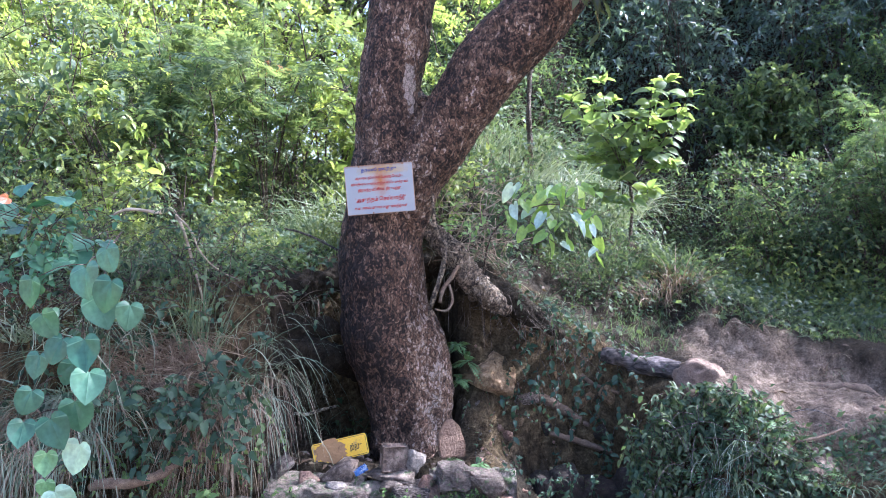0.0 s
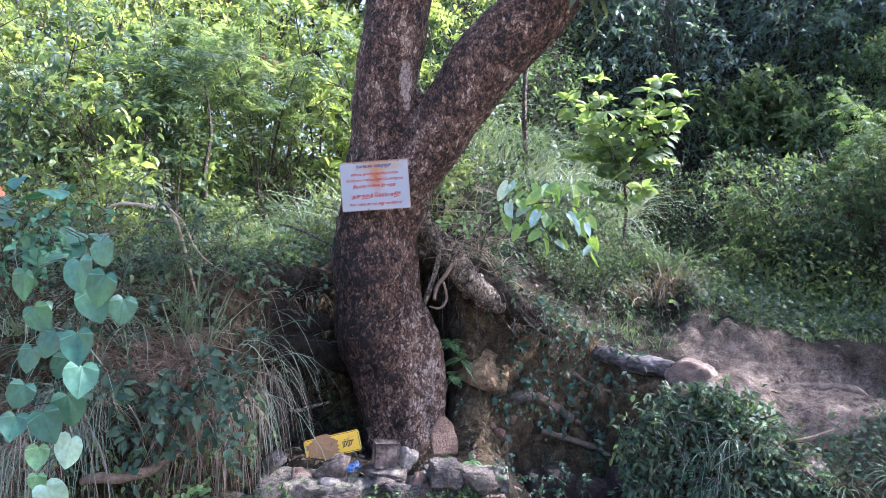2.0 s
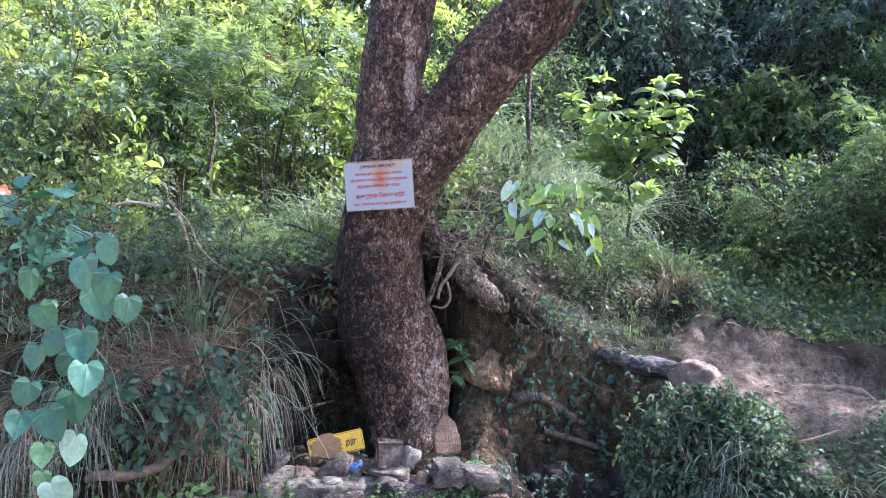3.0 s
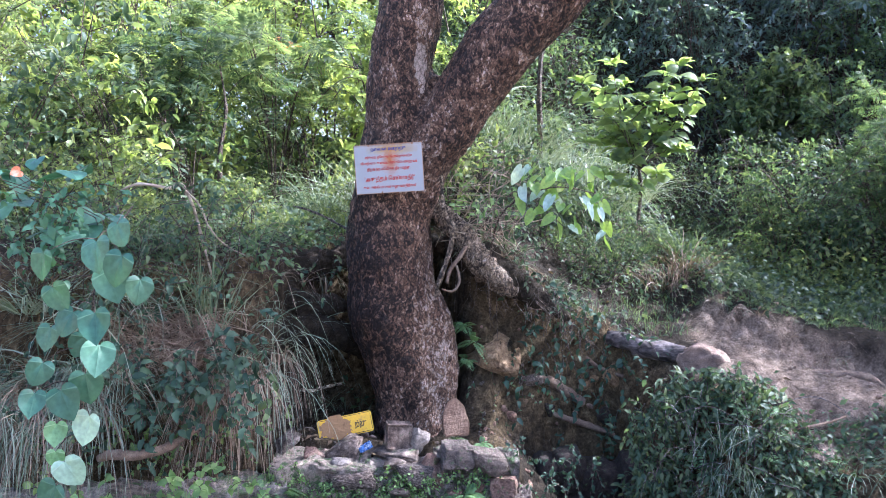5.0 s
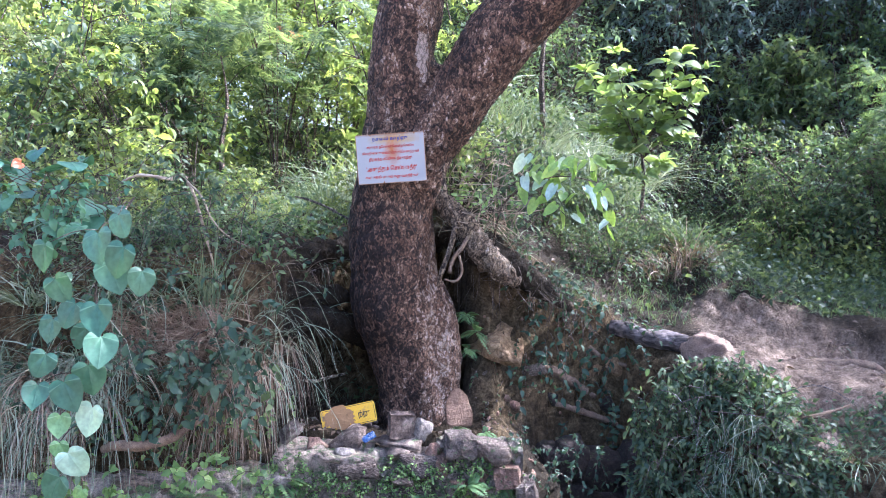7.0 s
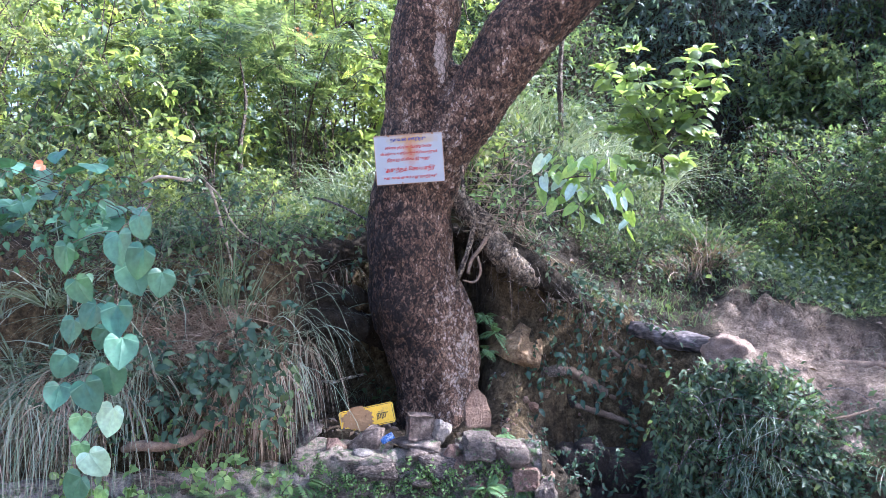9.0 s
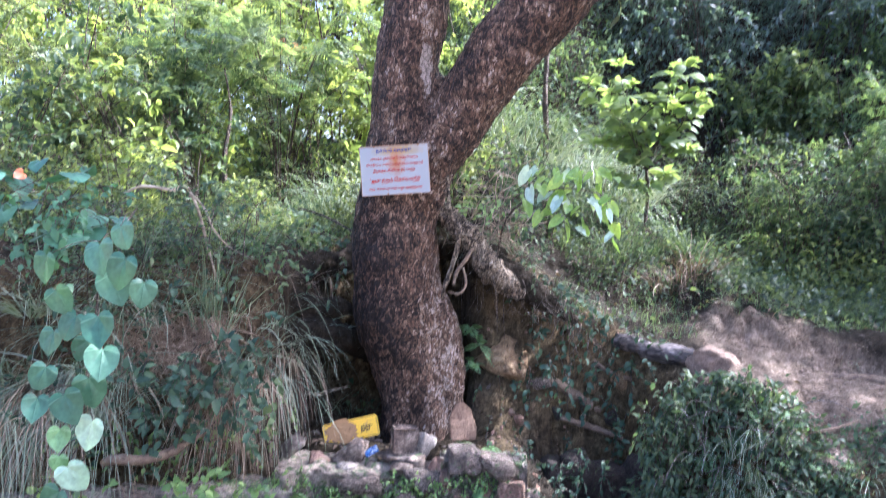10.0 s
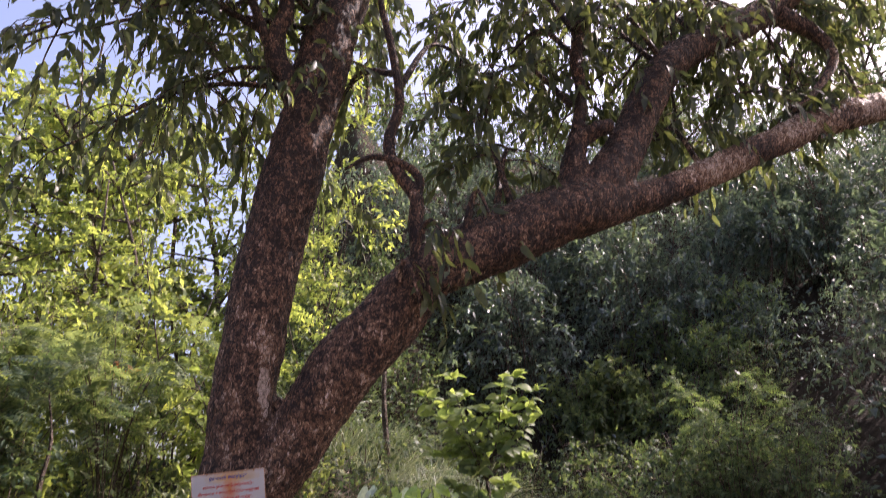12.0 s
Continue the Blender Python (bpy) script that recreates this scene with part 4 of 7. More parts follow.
whorled_sapling(1.75, 2.3, ((1.43, 2.82), (1.6, 2.68), (1.25, 2.72), (2.1, 2.86), (2.24, 2.68), (1.92, 2.74), (1.78, 2.5), (1.34, 2.42), (2.19, 2.4), (1.53, 2.22), (1.89, 2.22), (2.1, 2.08), (1.27, 2.12), (1.64, 1.95), (1.45, 2.62), (2.0, 2.55), (1.45, 1.8), (1.98, 1.85)),
                "sapling with whorls of lime-green young leaves", 25)
thicket("arching_bush", [(3.5, 3.2, 0.75), (5.4, 3.0, 0.8)], "arching bush with feathery yellow-green tips", "shrub", "path bushes", 31, 1.9, 1.1, 6, 9, 6, LEAF_LIME, (0.055, 0.024), 12, 0.32, 0.4, kinds=2, lean=0.7, thick=0.012)
thicket("arching_bush", [(3.6, 4.4, 0.95), (4.7, 4.0, 0.85), (5.8, 3.6, 0.75), (2.7, 4.6, 0.85), (6.4, 5.2, 0.75), (4.9, 3.1, 0.75)], "feathery green arching bush with small leaves", "shrub", "path bushes", 26, 1.9, 1.15, 7, 9, 5, LEAF_SHADE, (0.06, 0.024), 12, 0.32, 0.45, lean=0.6, thick=0.014)

# ---- stones and the wall under the tree ----


def rock_mesh(name, size, seed, cuts=7, detail=2, rough=0.06):
    """An angular stone: a ball cut by random planes, roughened, about size across."""
    rng = np.random.default_rng(seed)
    bm = bmesh.new()
    bmesh.ops.create_icosphere(bm, subdivisions=detail, radius=0.62)
    planes = [(Vector(unit(rng.normal(size=3))), rng.uniform(0.34, 0.5)) for _ in range(cuts)]
    off = Vector(rng.uniform(-50, 50, 3))
    for v in bm.verts:
        for n, d in planes:
            over = v.co.dot(n) - d
            if over > 0:
                v.co -= n * over
        v.co += v.co.normalized() * rough * noise.fractal(v.co * 4 + off, 0.8, 2.0, 3)
        v.co = Vector([c * s for c, s in zip(v.co, size)])
    for f in bm.faces:
        f.smooth = detail > 3
    me = bpy.data.meshes.new(name)
    bm.to_mesh(me)
    bm.free()
    return me


def broken_stone(seed, points=15, wear=0.05, rough=0.045):
    """A broken angular stone, one across: a hull with worn edges."""
    rng = np.random.default_rng(seed)
    bm = bmesh.new()
    for p in rng.uniform(-0.5, 0.5, (points, 3)):
        bm.verts.new(p * 1.15)
    got = bmesh.ops.convex_hull(bm, input=bm.verts[:])
    bmesh.ops.delete(bm, geom=[g for g in got["geom_interior"] if isinstance(g, bmesh.types.BMVert)], context="VERTS")
    bmesh.ops.dissolve_limit(bm, angle_limit=0.35, verts=bm.verts[:], edges=bm.edges[:])
    bmesh.ops.bevel(bm, geom=bm.edges[:], offset=wear, segments=2, affect="EDGES")
    bmesh.ops.triangulate(bm, faces=bm.faces[:])
    bmesh.ops.subdivide_edges(bm, edges=[e for e in bm.edges if e.calc_length() > 0.12], cuts=2)
    bmesh.ops.triangulate(bm, faces=bm.faces[:])
    off = Vector(rng.uniform(-50, 50, 3))
    for v in bm.verts:
        v.co += v.co.normalized() * rough * noise.fractal(v.co * 5 + off, 0.7, 2.0, 4)
    for f in bm.faces:
        f.smooth = True
    me = bpy.data.meshes.new("stone")
    bm.to_mesh(me)
    bm.free()
    return me


def lone_stone(name, at, size, turn, material, label, seed, cuts=7, detail=3, category="stone", group=""):
    if category == "stone":
        me = broken_stone(seed, 15, 0.03, 0.08)
        me.transform(Matrix.Diagonal((size[0], size[1], size[2], 1)))
    else:
        me = rock_mesh(name, size, seed, cuts, 4, 0.09)
    ob = part(name, me, material)
    ob.matrix_world = pose(*at, *turn)
    return tagged(ob, label, category, group)


rng = np.random.default_rng(8)
wall = base_at("stone_wall", pose(-0.3, -0.7, -0.5), "low mossy rubble wall holding the ledge under the tree", "wall", kind="structure")
gully = base_at("stone_wall", pose(0.95, -0.05, -0.5), "dark dry-stone wall at the back of the gully", "wall", kind="structure")
verge = base_at("stone_wall", pose(-1.7, -1.0, -0.5), "low mossy stone wall under the grassy bank", "wall", kind="structure")


def block_stone(seed):
    """A roughly squared wall stone, one across."""
    rng = np.random.default_rng(seed)
    bm = bmesh.new()
    bmesh.ops.create_cube(bm, size=1.0)
    for v in bm.verts:
        v.co = Vector([c * rng.uniform(0.8, 1.08) for c in v.co])
    bmesh.ops.subdivide_edges(bm, edges=bm.edges[:], cuts=3, use_grid_fill=True)
    off = Vector(rng.uniform(-50, 50, 3))
    for v in bm.verts:
        v.co = v.co.lerp(v.co.normalized() * 0.57, 0.3)
        v.co += v.co.normalized() * 0.12 * noise.fractal(v.co * 2.2 + off, 0.7, 2.0, 3)
    me = bpy.data.meshes.new("stone")
    bm.to_mesh(me)
    bm.free()
    return me


STONES = [block_stone(100 + k) if k < 5 else broken_stone(130 + k, 22) for k in range(9)]
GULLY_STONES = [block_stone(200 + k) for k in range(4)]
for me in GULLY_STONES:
    me.materials.append(SHADED_STONE)
    for f in me.polygons:
        f.use_smooth = True
BROKEN = [broken_stone(160 + k, 16) for k in range(7)]
for me in BROKEN:
    me.materials.append(SHADED_STONE)
for me in STONES:
    me.materials.append(RUBBLE)


def course(owner, x0, x1, top, depth_at, heights, seed, material=None, wide=(0.12, 0.24), shapes=STONES):
    """Courses of uneven stones from the top down along a wall."""
    rng = np.random.default_rng(seed)
    base = owner.matrix_world.translation
    z = 0.0
    for h in heights:
        x = x0 + rng.uniform(-0.08, 0.02)
        while x < x1:
            w = rng.uniform(*wide)
            hh = h * rng.uniform(0.85, 1.12)
            ob = new("stone", shapes[rng.integers(len(shapes))])
            mid = x + w / 2
            t = float(np.interp(mid, *top))
            y = float(np.interp(mid, *depth_at)) + rng.uniform(-0.025, 0.025) - z * 0.06
            ob.parent = owner
            ob.matrix_basis = pose(mid - base.x, y - base.y, t - z - h / 2 - base.z, rng.uniform(-10, 10), rng.uniform(-16, 16), rng.uniform(-16, 16)) @ Matrix.Diagonal((w * 1.13, rng.uniform(0.17, 0.23), hh * 1.16, 1))
            if material and rng.random() < 0.8:
                ob.material_slots[0].link = "OBJECT"
                ob.material_slots[0].material = material
            x += w
        z += h


def laid(owner, spots, y, deep, shapes, seed, materials):
    """Single stones of a wall, each at its own place: x, z, width, height and the number of its material."""
    rg = np.random.default_rng(seed)
    base = owner.matrix_world.translation
    for x, z, w, h, kind in spots:
        ob = new("stone", shapes[rg.integers(len(shapes))])
        ob.parent = owner
        ob.matrix_basis = pose(x - base.x, y + rg.uniform(-0.02, 0.02) - base.y, z - base.z, rg.uniform(-8, 8), rg.uniform(-12, 12), rg.uniform(-14, 14)) @ Matrix.Diagonal((w * 1.08, deep, h * 1.08, 1))
        ob.material_slots[0].link = "OBJECT"
        ob.material_slots[0].material = materials[kind]


laid(wall, ((0.06, 0.11, 0.17, 0.12, 0), (0.22, 0.08, 0.2, 0.2, 0), (0.18, -0.15, 0.15, 0.21, 2), (0.33, -0.07, 0.14, 0.12, 2), (-0.07, -0.01, 0.1, 0.1, 2), (-0.35, -0.26, 0.3, 0.17, 0), (-0.1, -0.28, 0.24, 0.18, 0),
            (0.06, -0.35, 0.22, 0.16, 2), (0.33, -0.28, 0.2, 0.2, 0), (0.02, -0.12, 0.14, 0.12, 0), (-0.2, -0.16, 0.17, 0.1, 1), (0.44, -0.18, 0.12, 0.18, 0), (-0.3, -0.42, 0.3, 0.14, 1), (-0.02, -0.47, 0.26, 0.12, 0), (0.26, -0.45, 0.24, 0.13, 0)),
     -0.735, 0.2, STONES, 31, (RUBBLE, GREYSTONE, REDSTONE))
laid(wall, ((-0.56, -0.02, 0.3, 0.15, 1), (-0.28, -0.07, 0.15, 0.06, 0), (-0.15, 0.0, 0.24, 0.1, 1), (-0.66, -0.17, 0.27, 0.13, 0), (-0.42, -0.18, 0.2, 0.12, 1), (0.06, -0.1, 0.1, 0.05, 2), (-0.33, -0.34, 0.2, 0.12, 0), (-0.6, -0.33, 0.26, 0.13, 1), (-0.82, -0.25, 0.2, 0.15, 0)),
     -0.79, 0.2, BROKEN, 34, (RUBBLE, GREYSTONE, REDSTONE))
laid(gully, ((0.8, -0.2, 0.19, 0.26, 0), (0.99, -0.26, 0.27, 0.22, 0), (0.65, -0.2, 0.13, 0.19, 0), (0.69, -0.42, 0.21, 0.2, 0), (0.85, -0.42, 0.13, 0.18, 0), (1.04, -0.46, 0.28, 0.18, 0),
             (1.24, -0.42, 0.22, 0.24, 0), (1.22, -0.18, 0.17, 0.18, 0), (0.53, -0.28, 0.15, 0.22, 0), (0.53, -0.48, 0.19, 0.2, 0)), -0.08, 0.26, GULLY_STONES, 32, (SHADED_STONE,))
course(verge, -2.7, -0.98, ([-2.7, -1.0], [-0.02, -0.02]), ([-2.7, -1.6, -1.0], [-1.19, -1.0, -0.75]), (0.16, 0.18, 0.2), 33, MASONRY, (0.16, 0.34))


def wall_core(x0, x1, z0, z1, y):
    """Rough earth and mortar behind and between the stones."""
    bm = bmesh.new()
    bmesh.ops.create_grid(bm, x_segments=90, y_segments=60, size=0.5)
    for v in bm.verts:
        p = Vector((x0 + (v.co.x + 0.5) * (x1 - x0), y, z0 + (v.co.y + 0.5) * (z1 - z0)))
        p.y += 0.05 * noise.fractal(p * 6, 0.8, 2, 4) + 0.03 * abs(noise.fractal(p * 13, 0.8, 2, 2)) + 0.025 * noise.fractal(p * 26, 0.7, 2, 4) + 0.1 * max(0.0, (p.z - z1 + 0.06) / 0.06)
        v.co = p
    for f in bm.faces:
        f.smooth = True
    bmesh.ops.solidify(bm, geom=bm.faces[:], thickness=0.08)
    return bm


for owner, args in ((wall, (-0.5, 0.3, -0.5, 0.06, -0.78)), (wall, (-0.08, 0.42, -0.5, 0.12, -0.745)), (wall, (-0.95, -0.4, -0.5, -0.09, -0.775))):
    ob = part("core", wall_core(*args), MORTAR, owner, "earth and old mortar between the stones")
    ob.matrix_parent_inverse = owner.matrix_world.inverted()


def mortared_block():
    """The plastered, weathered block at the end of the wall."""
    bm = bmesh.new()
    bmesh.ops.create_cube(bm, size=1)
    bmesh.ops.subdivide_edges(bm, edges=bm.edges[:], cuts=19, use_grid_fill=True)
    for v in bm.verts:
        v.co = Vector((v.co.x * 0.56, v.co.y * 0.3, v.co.z * 0.62))
        n = noise.fractal(v.co * 6, 0.8, 2.0, 4)
        v.co += Vector((n * 0.025, noise.fractal(v.co * 9 + Vector((9, 1, 3)), 0.6, 2.0, 5) * 0.045, n * 0.03))
    for f in bm.faces:
        f.smooth = True
    return bm


ob = part("core", wall_core(-1.0, 1.0, 0.0, 0.52, 0.0), MASONRY, verge, "weathered mortared face of the wall")
ob.matrix_basis = pose(-0.15, -0.16, -0.02, 0, 0, 14.5)
block = part("block", mortared_block(), MORTAR, wall, "weathered mortar block with moss")
block.matrix_basis = pose(-0.42, 0.02, 0.25, 3, 0, 4)

lone_stone("stone", (-0.25, -0.72, -0.045), (0.34, 0.22, 0.15), (4, -6, 8), GREYSTONE, "large grey ledge stone at the wall top", 41)
lone_stone("stone", (-0.29, -0.74, 0.035), (0.17, 0.13, 0.075), (3, 5, 20), GREYSTONE, "small brown stone propping up a slab", 42)
lone_stone("stone", (-0.31, -0.63, 0.08), (0.29, 0.2, 0.06), (4, -5, -8), GREYSTONE, "flat broken slab with a pale edge", 43, 5)
lone_stone("stone", (-0.17, -0.63, 0.14), (0.1, 0.1, 0.16), (0, 12, 30), CRUST, "pale broken lump of plaster beside the brick", 44, 9)
lone_stone("stone", (-0.1, -0.72, 0.05), (0.12, 0.1, 0.1), (0, 8, 30), REDSTONE, "ochre stone in the wall top", 45)
lone_stone("stone", (-0.61, -0.64, 0.13), (0.2, 0.14, 0.28), (8, 18, 15), GREYSTONE, "rough upright grey stone before the yellow board", 46, 9)
lone_stone("stone", (-0.93, -0.66, 0.11), (0.16, 0.12, 0.14), (8, -20, 15), GREYSTONE, "brown stone on the wall end", 47)
lone_stone("stone", (-0.78, -0.7, 0.08), (0.14, 0.1, 0.06), (8, 6, 35), REDSTONE, "small broken stone on the wall end", 48)
lone_stone("stone", (-0.6, -0.78, 0.06), (0.13, 0.08, 0.035), (5, 6, 5), CRUST, "thin pale stone chip on the wall", 49)
rock = broken_stone(58, 16, 0.02, 0.1)
nose = part("boulder", rock, OCHRE)
nose.matrix_world = pose(0.34, 0.07, 0.52, 15, 30, 20) @ Matrix.Diagonal((0.36, 0.34, 0.34, 1))
tagged(nose, "ochre rock jutting from the earth bank over a hollow", "boulder")
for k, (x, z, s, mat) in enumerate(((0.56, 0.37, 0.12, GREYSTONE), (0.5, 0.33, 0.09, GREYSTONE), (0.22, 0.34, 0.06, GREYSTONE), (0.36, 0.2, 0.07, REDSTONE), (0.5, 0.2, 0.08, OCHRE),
                                    (0.78, 0.5, 0.1, OCHRE), (1.14, 0.36, 0.16, OCHRE), (0.98, 0.3, 0.12, OCHRE), (0.68, 0.14, 0.13, SHADED_STONE), (0.86, 0.14, 0.15, SHADED_STONE), (1.05, 0.1, 0.14, SHADED_STONE), (0.42, 0.12, 0.1, REDSTONE))):
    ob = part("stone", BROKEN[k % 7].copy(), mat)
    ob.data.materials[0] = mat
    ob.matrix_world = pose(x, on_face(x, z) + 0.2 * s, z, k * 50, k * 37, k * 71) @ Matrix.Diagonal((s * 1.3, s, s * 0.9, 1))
    tagged(ob, "angular stone stuck in the earth bank", "stone", "stones in the bank")
lone_stone("boulder", (1.7, 0.02, 0.51), (0.3, 0.25, 0.2), (0, 10, 20), TAN, "rounded pinkish boulder beside the fallen log", 51, 4, 3, "boulder")
lone_stone("boulder", (1.4, 0.95, 0.66), (0.24, 0.2, 0.16), (0, 0, 20), GREYSTONE, "half-buried grey stone in the grass", 52, 4, 3, "boulder")
lone_stone("boulder", (2.06, -0.84, 0.17), (0.3, 0.24, 0.2), (0, 0, 50), GREYSTONE, "grey boulder in the bank below the path", 53, 6, 3, "boulder")
lone_stone("stone", (3.85, 1.75, 0.56), (0.3, 0.22, 0.16), (0, 0, 50), GREYSTONE, "pale stone on the path's edge", 54, 6)


def leaning_slab():
    """A thin slab with a rounded top."""
    bm = bmesh.new()
    outline = [(-0.075, 0.0), (0.075, -0.01), (0.078, 0.1), (0.055, 0.19), (0.012, 0.245), (-0.03, 0.225), (-0.07, 0.16), (-0.085, 0.08)]
    a = [bm.verts.new((x, 0, z)) for x, z in outline]
    face = bm.faces.new(a)
    out = bmesh.ops.extrude_face_region(bm, geom=[face])
    for v in out["geom"]:
        if isinstance(v, bmesh.types.BMVert):
            v.co.y += 0.045
    bmesh.ops.recalc_face_normals(bm, faces=bm.faces[:])
    bmesh.ops.bevel(bm, geom=bm.edges[:], offset=0.008, segments=2, affect="EDGES")
    bmesh.ops.triangulate(bm, faces=[f for f in bm.faces if len(f.verts) > 4])
    bmesh.ops.subdivide_edges(bm, edges=bm.edges[:], cuts=3, use_grid_fill=True)
    for v in bm.verts:
        v.co.y += 0.006 * noise.fractal(v.co * 9, 0.8, 2, 3)
        v.co.x += 0.006 * noise.fractal(v.co * 20 + Vector((5, 5, 5)), 0.8, 2, 3)
    return bm


slab = part("stone_slab", leaning_slab(), SLATE)
slab.matrix_world = pose(0.06, -0.56, 0.16, -14, -4, 8) @ Matrix.Diagonal((1, 1, 0.92, 1))
tagged(slab, "brown stone slab with a rounded top leaning on the trunk", "stone")


def hollow_brick():
    """A worn concrete brick with a raised rim round its face."""
    bm = bmesh.new()
    bmesh.ops.create_cube(bm, size=1)
    for v in bm.verts:
        v.co = Vector((v.co.x * 0.15, v.co.y * 0.1, v.co.z * 0.145))
    for front in [f for f in bm.faces if f.normal.y < -0.5 or f.normal.z > 0.5]:
        got = bmesh.ops.inset_region(bm, faces=[front], thickness=0.016)
        for v in front.verts:
            v.co -= front.normal * 0.012
    bmesh.ops.bevel(bm, geom=bm.edges[:], offset=0.004, segments=2, affect="EDGES")
    bmesh.ops.subdivide_edges(bm, edges=bm.edges[:], cuts=2, use_grid_fill=True)
    for v in bm.verts:
        v.co += Vector([0.006 * noise.fractal(v.co * 22 + Vector((k * 7, 0, 0)), 0.8, 2, 4) for k in range(3)])
    return bm


brick = part("brick", hollow_brick(), GREYSTONE)
brick.matrix_world = pose(-0.285, -0.63, 0.178, 0, 3, 14)
tagged(brick, "worn grey brick standing on a flat slab", "brick")


# ---- boards and writing ----


def plain_material(name, colour, rough=0.5, stain=None, amount=0.0, scale=9.0, fleck=0.12):
    m, ns, ls, p = nodes_of(name)
    co = ns.new("ShaderNodeTexCoord")
    n = put(ns, "ShaderNodeTexNoise", Scale=scale, Detail=8.0, Roughness=0.7)
    f = put(ns, "ShaderNodeTexNoise", Scale=scale * 12, Detail=4.0)
    for q in (n, f):
        ls.new(co.outputs["Object"], q.inputs["Vector"])
    col = mixed(ns, ls, 1.0, colour, ramp_of(ns, ls, f.outputs["Fac"], ((0.3, (1 - fleck,) * 3), (0.7, (1 + fleck,) * 3))), "MULTIPLY")
    if stain:
        fac = ramp_of(ns, ls, n.outputs["Fac"], ((0.62 - amount, (0, 0, 0)), (0.8 - amount, (1, 1, 1))))
        col = mixed(ns, ls, fac, col, stain)
    ls.new(col, p.inputs["Base Color"])
    p.inputs["Roughness"].default_value = rough
    bumped(ns, ls, p, n.outputs["Fac"], 0.2, 0.004)
    return m


def sign_paint():
    """White paint, yellowed behind the title and down the middle, rusting along the edges."""
    m, ns, ls, p = nodes_of("white_sign_paint")
    co = ns.new("ShaderNodeTexCoord")
    sep = ns.new("ShaderNodeSeparateXYZ")
    ls.new(co.outputs["Object"], sep.inputs[0])
    n = put(ns, "ShaderNodeTexNoise", Scale=22.0, Detail=8.0, Roughness=0.7)
    ls.new(co.outputs["Object"], n.inputs["Vector"])
    col = (0.295, 0.305, 0.31)
    for (cx, cz), (sx, sz), tint, most in (((0.03, 0.118), (0.19, 0.045), (0.36, 0.21, 0.03), 1.0), ((0.01, 0.05), (0.065, 0.12), (0.36, 0.12, 0.03), 1.0), ((0.0, 0.15), (0.4, 0.016), (0.2, 0.09, 0.035), 0.9),
                                           ((0.0, -0.15), (0.4, 0.007), (0.3, 0.15, 0.06), 0.7), ((0.21, 0.0), (0.006, 0.4), (0.35, 0.2, 0.1), 0.7), ((-0.21, 0.0), (0.004, 0.4), (0.35, 0.2, 0.1), 0.7)):
        d = ns.new("ShaderNodeVectorMath")
        d.operation = "SUBTRACT"
        ls.new(co.outputs["Object"], d.inputs[0])
        d.inputs[1].default_value = (cx, 0, cz)
        q = ns.new("ShaderNodeVectorMath")
        q.operation = "DIVIDE"
        ls.new(d.outputs[0], q.inputs[0])
        q.inputs[1].default_value = (sx, 10, sz)
        r = ns.new("ShaderNodeVectorMath")
        r.operation = "LENGTH"
        ls.new(q.outputs[0], r.inputs[0])
        e = ns.new("ShaderNodeMath")
        e.operation = "MULTIPLY_ADD"
        ls.new(n.outputs["Fac"], e.inputs[0])
        e.inputs[1].default_value = 1.1
        ls.new(r.outputs["Value"], e.inputs[2])
        fac = ramp_of(ns, ls, e.outputs[0], ((0.4, (most,) * 3), (1.0, (0, 0, 0))))
        shrink = ns.new("ShaderNodeMath")
        shrink.operation = "MULTIPLY"
        ls.new(e.outputs[0], shrink.inputs[0])
        shrink.inputs[1].default_value = 0.65
        ls.new(shrink.outputs[0], fac.node.inputs["Fac"])
        col = mixed(ns, ls, fac, col, tint)
    ls.new(col, p.inputs["Base Color"])
    p.inputs["Roughness"].default_value = 0.4
    return m


ENAMEL = sign_paint()
RUST = plain_material("rust", (0.25, 0.11, 0.04), 0.9, (0.12, 0.06, 0.03), 0.1, 40.0)
BLUE_INK = plain_material("blue_lettering", (0.015, 0.03, 0.2), 0.5)
RED_INK = plain_material("red_lettering", (0.38, 0.025, 0.018), 0.5)
YELLOW = plain_material("yellow_enamel", (0.72, 0.42, 0.01), 0.4, (0.34, 0.19, 0.06), 0.07, 17.0)
MUD = plain_material("dried_mud", (0.3, 0.17, 0.075), 0.9, (0.17, 0.095, 0.045), 0.1, 30.0)
INK = plain_material("dark_lettering", (0.03, 0.025, 0.01), 0.6)
FOIL = plain_material("blue_wrapper", (0.06, 0.14, 0.36), 0.25, (0.45, 0.52, 0.62), 0.16, 45.0)


def words(text, width, height, material, parent, at, label="", bold=0.028):
    """Raised flat lettering scaled to a given width and height, its lower middle at the place given."""
    c = bpy.data.curves.new("lettering", "FONT")
    c.body, c.align_x, c.resolution_u, c.offset = text, "LEFT", 3, bold
    tmp = new("lettering_tmp", c)
    me = bpy.data.meshes.new_from_object(tmp.evaluated_get(bpy.context.evaluated_depsgraph_get()))
    bpy.data.objects.remove(tmp)
    bpy.data.curves.remove(c)
    me.name = "lettering"
    v = np.empty(len(me.vertices) * 3, np.float32)
    me.vertices.foreach_get("co", v)
    v = v.reshape(-1, 3)
    lo, hi = v.min(0), v.max(0)
    out = np.zeros_like(v)
    out[:, 0] = (v[:, 0] - (lo[0] + hi[0]) / 2) / (hi[0] - lo[0]) * width
    out[:, 2] = (v[:, 1] - lo[1]) / (hi[1] - lo[1]) * height
    me.vertices.foreach_set("co", out.ravel())
    me.update()
    ob = part("lettering", me, material, parent, label)
    ob.matrix_basis = Matrix.Translation(at)
    return ob


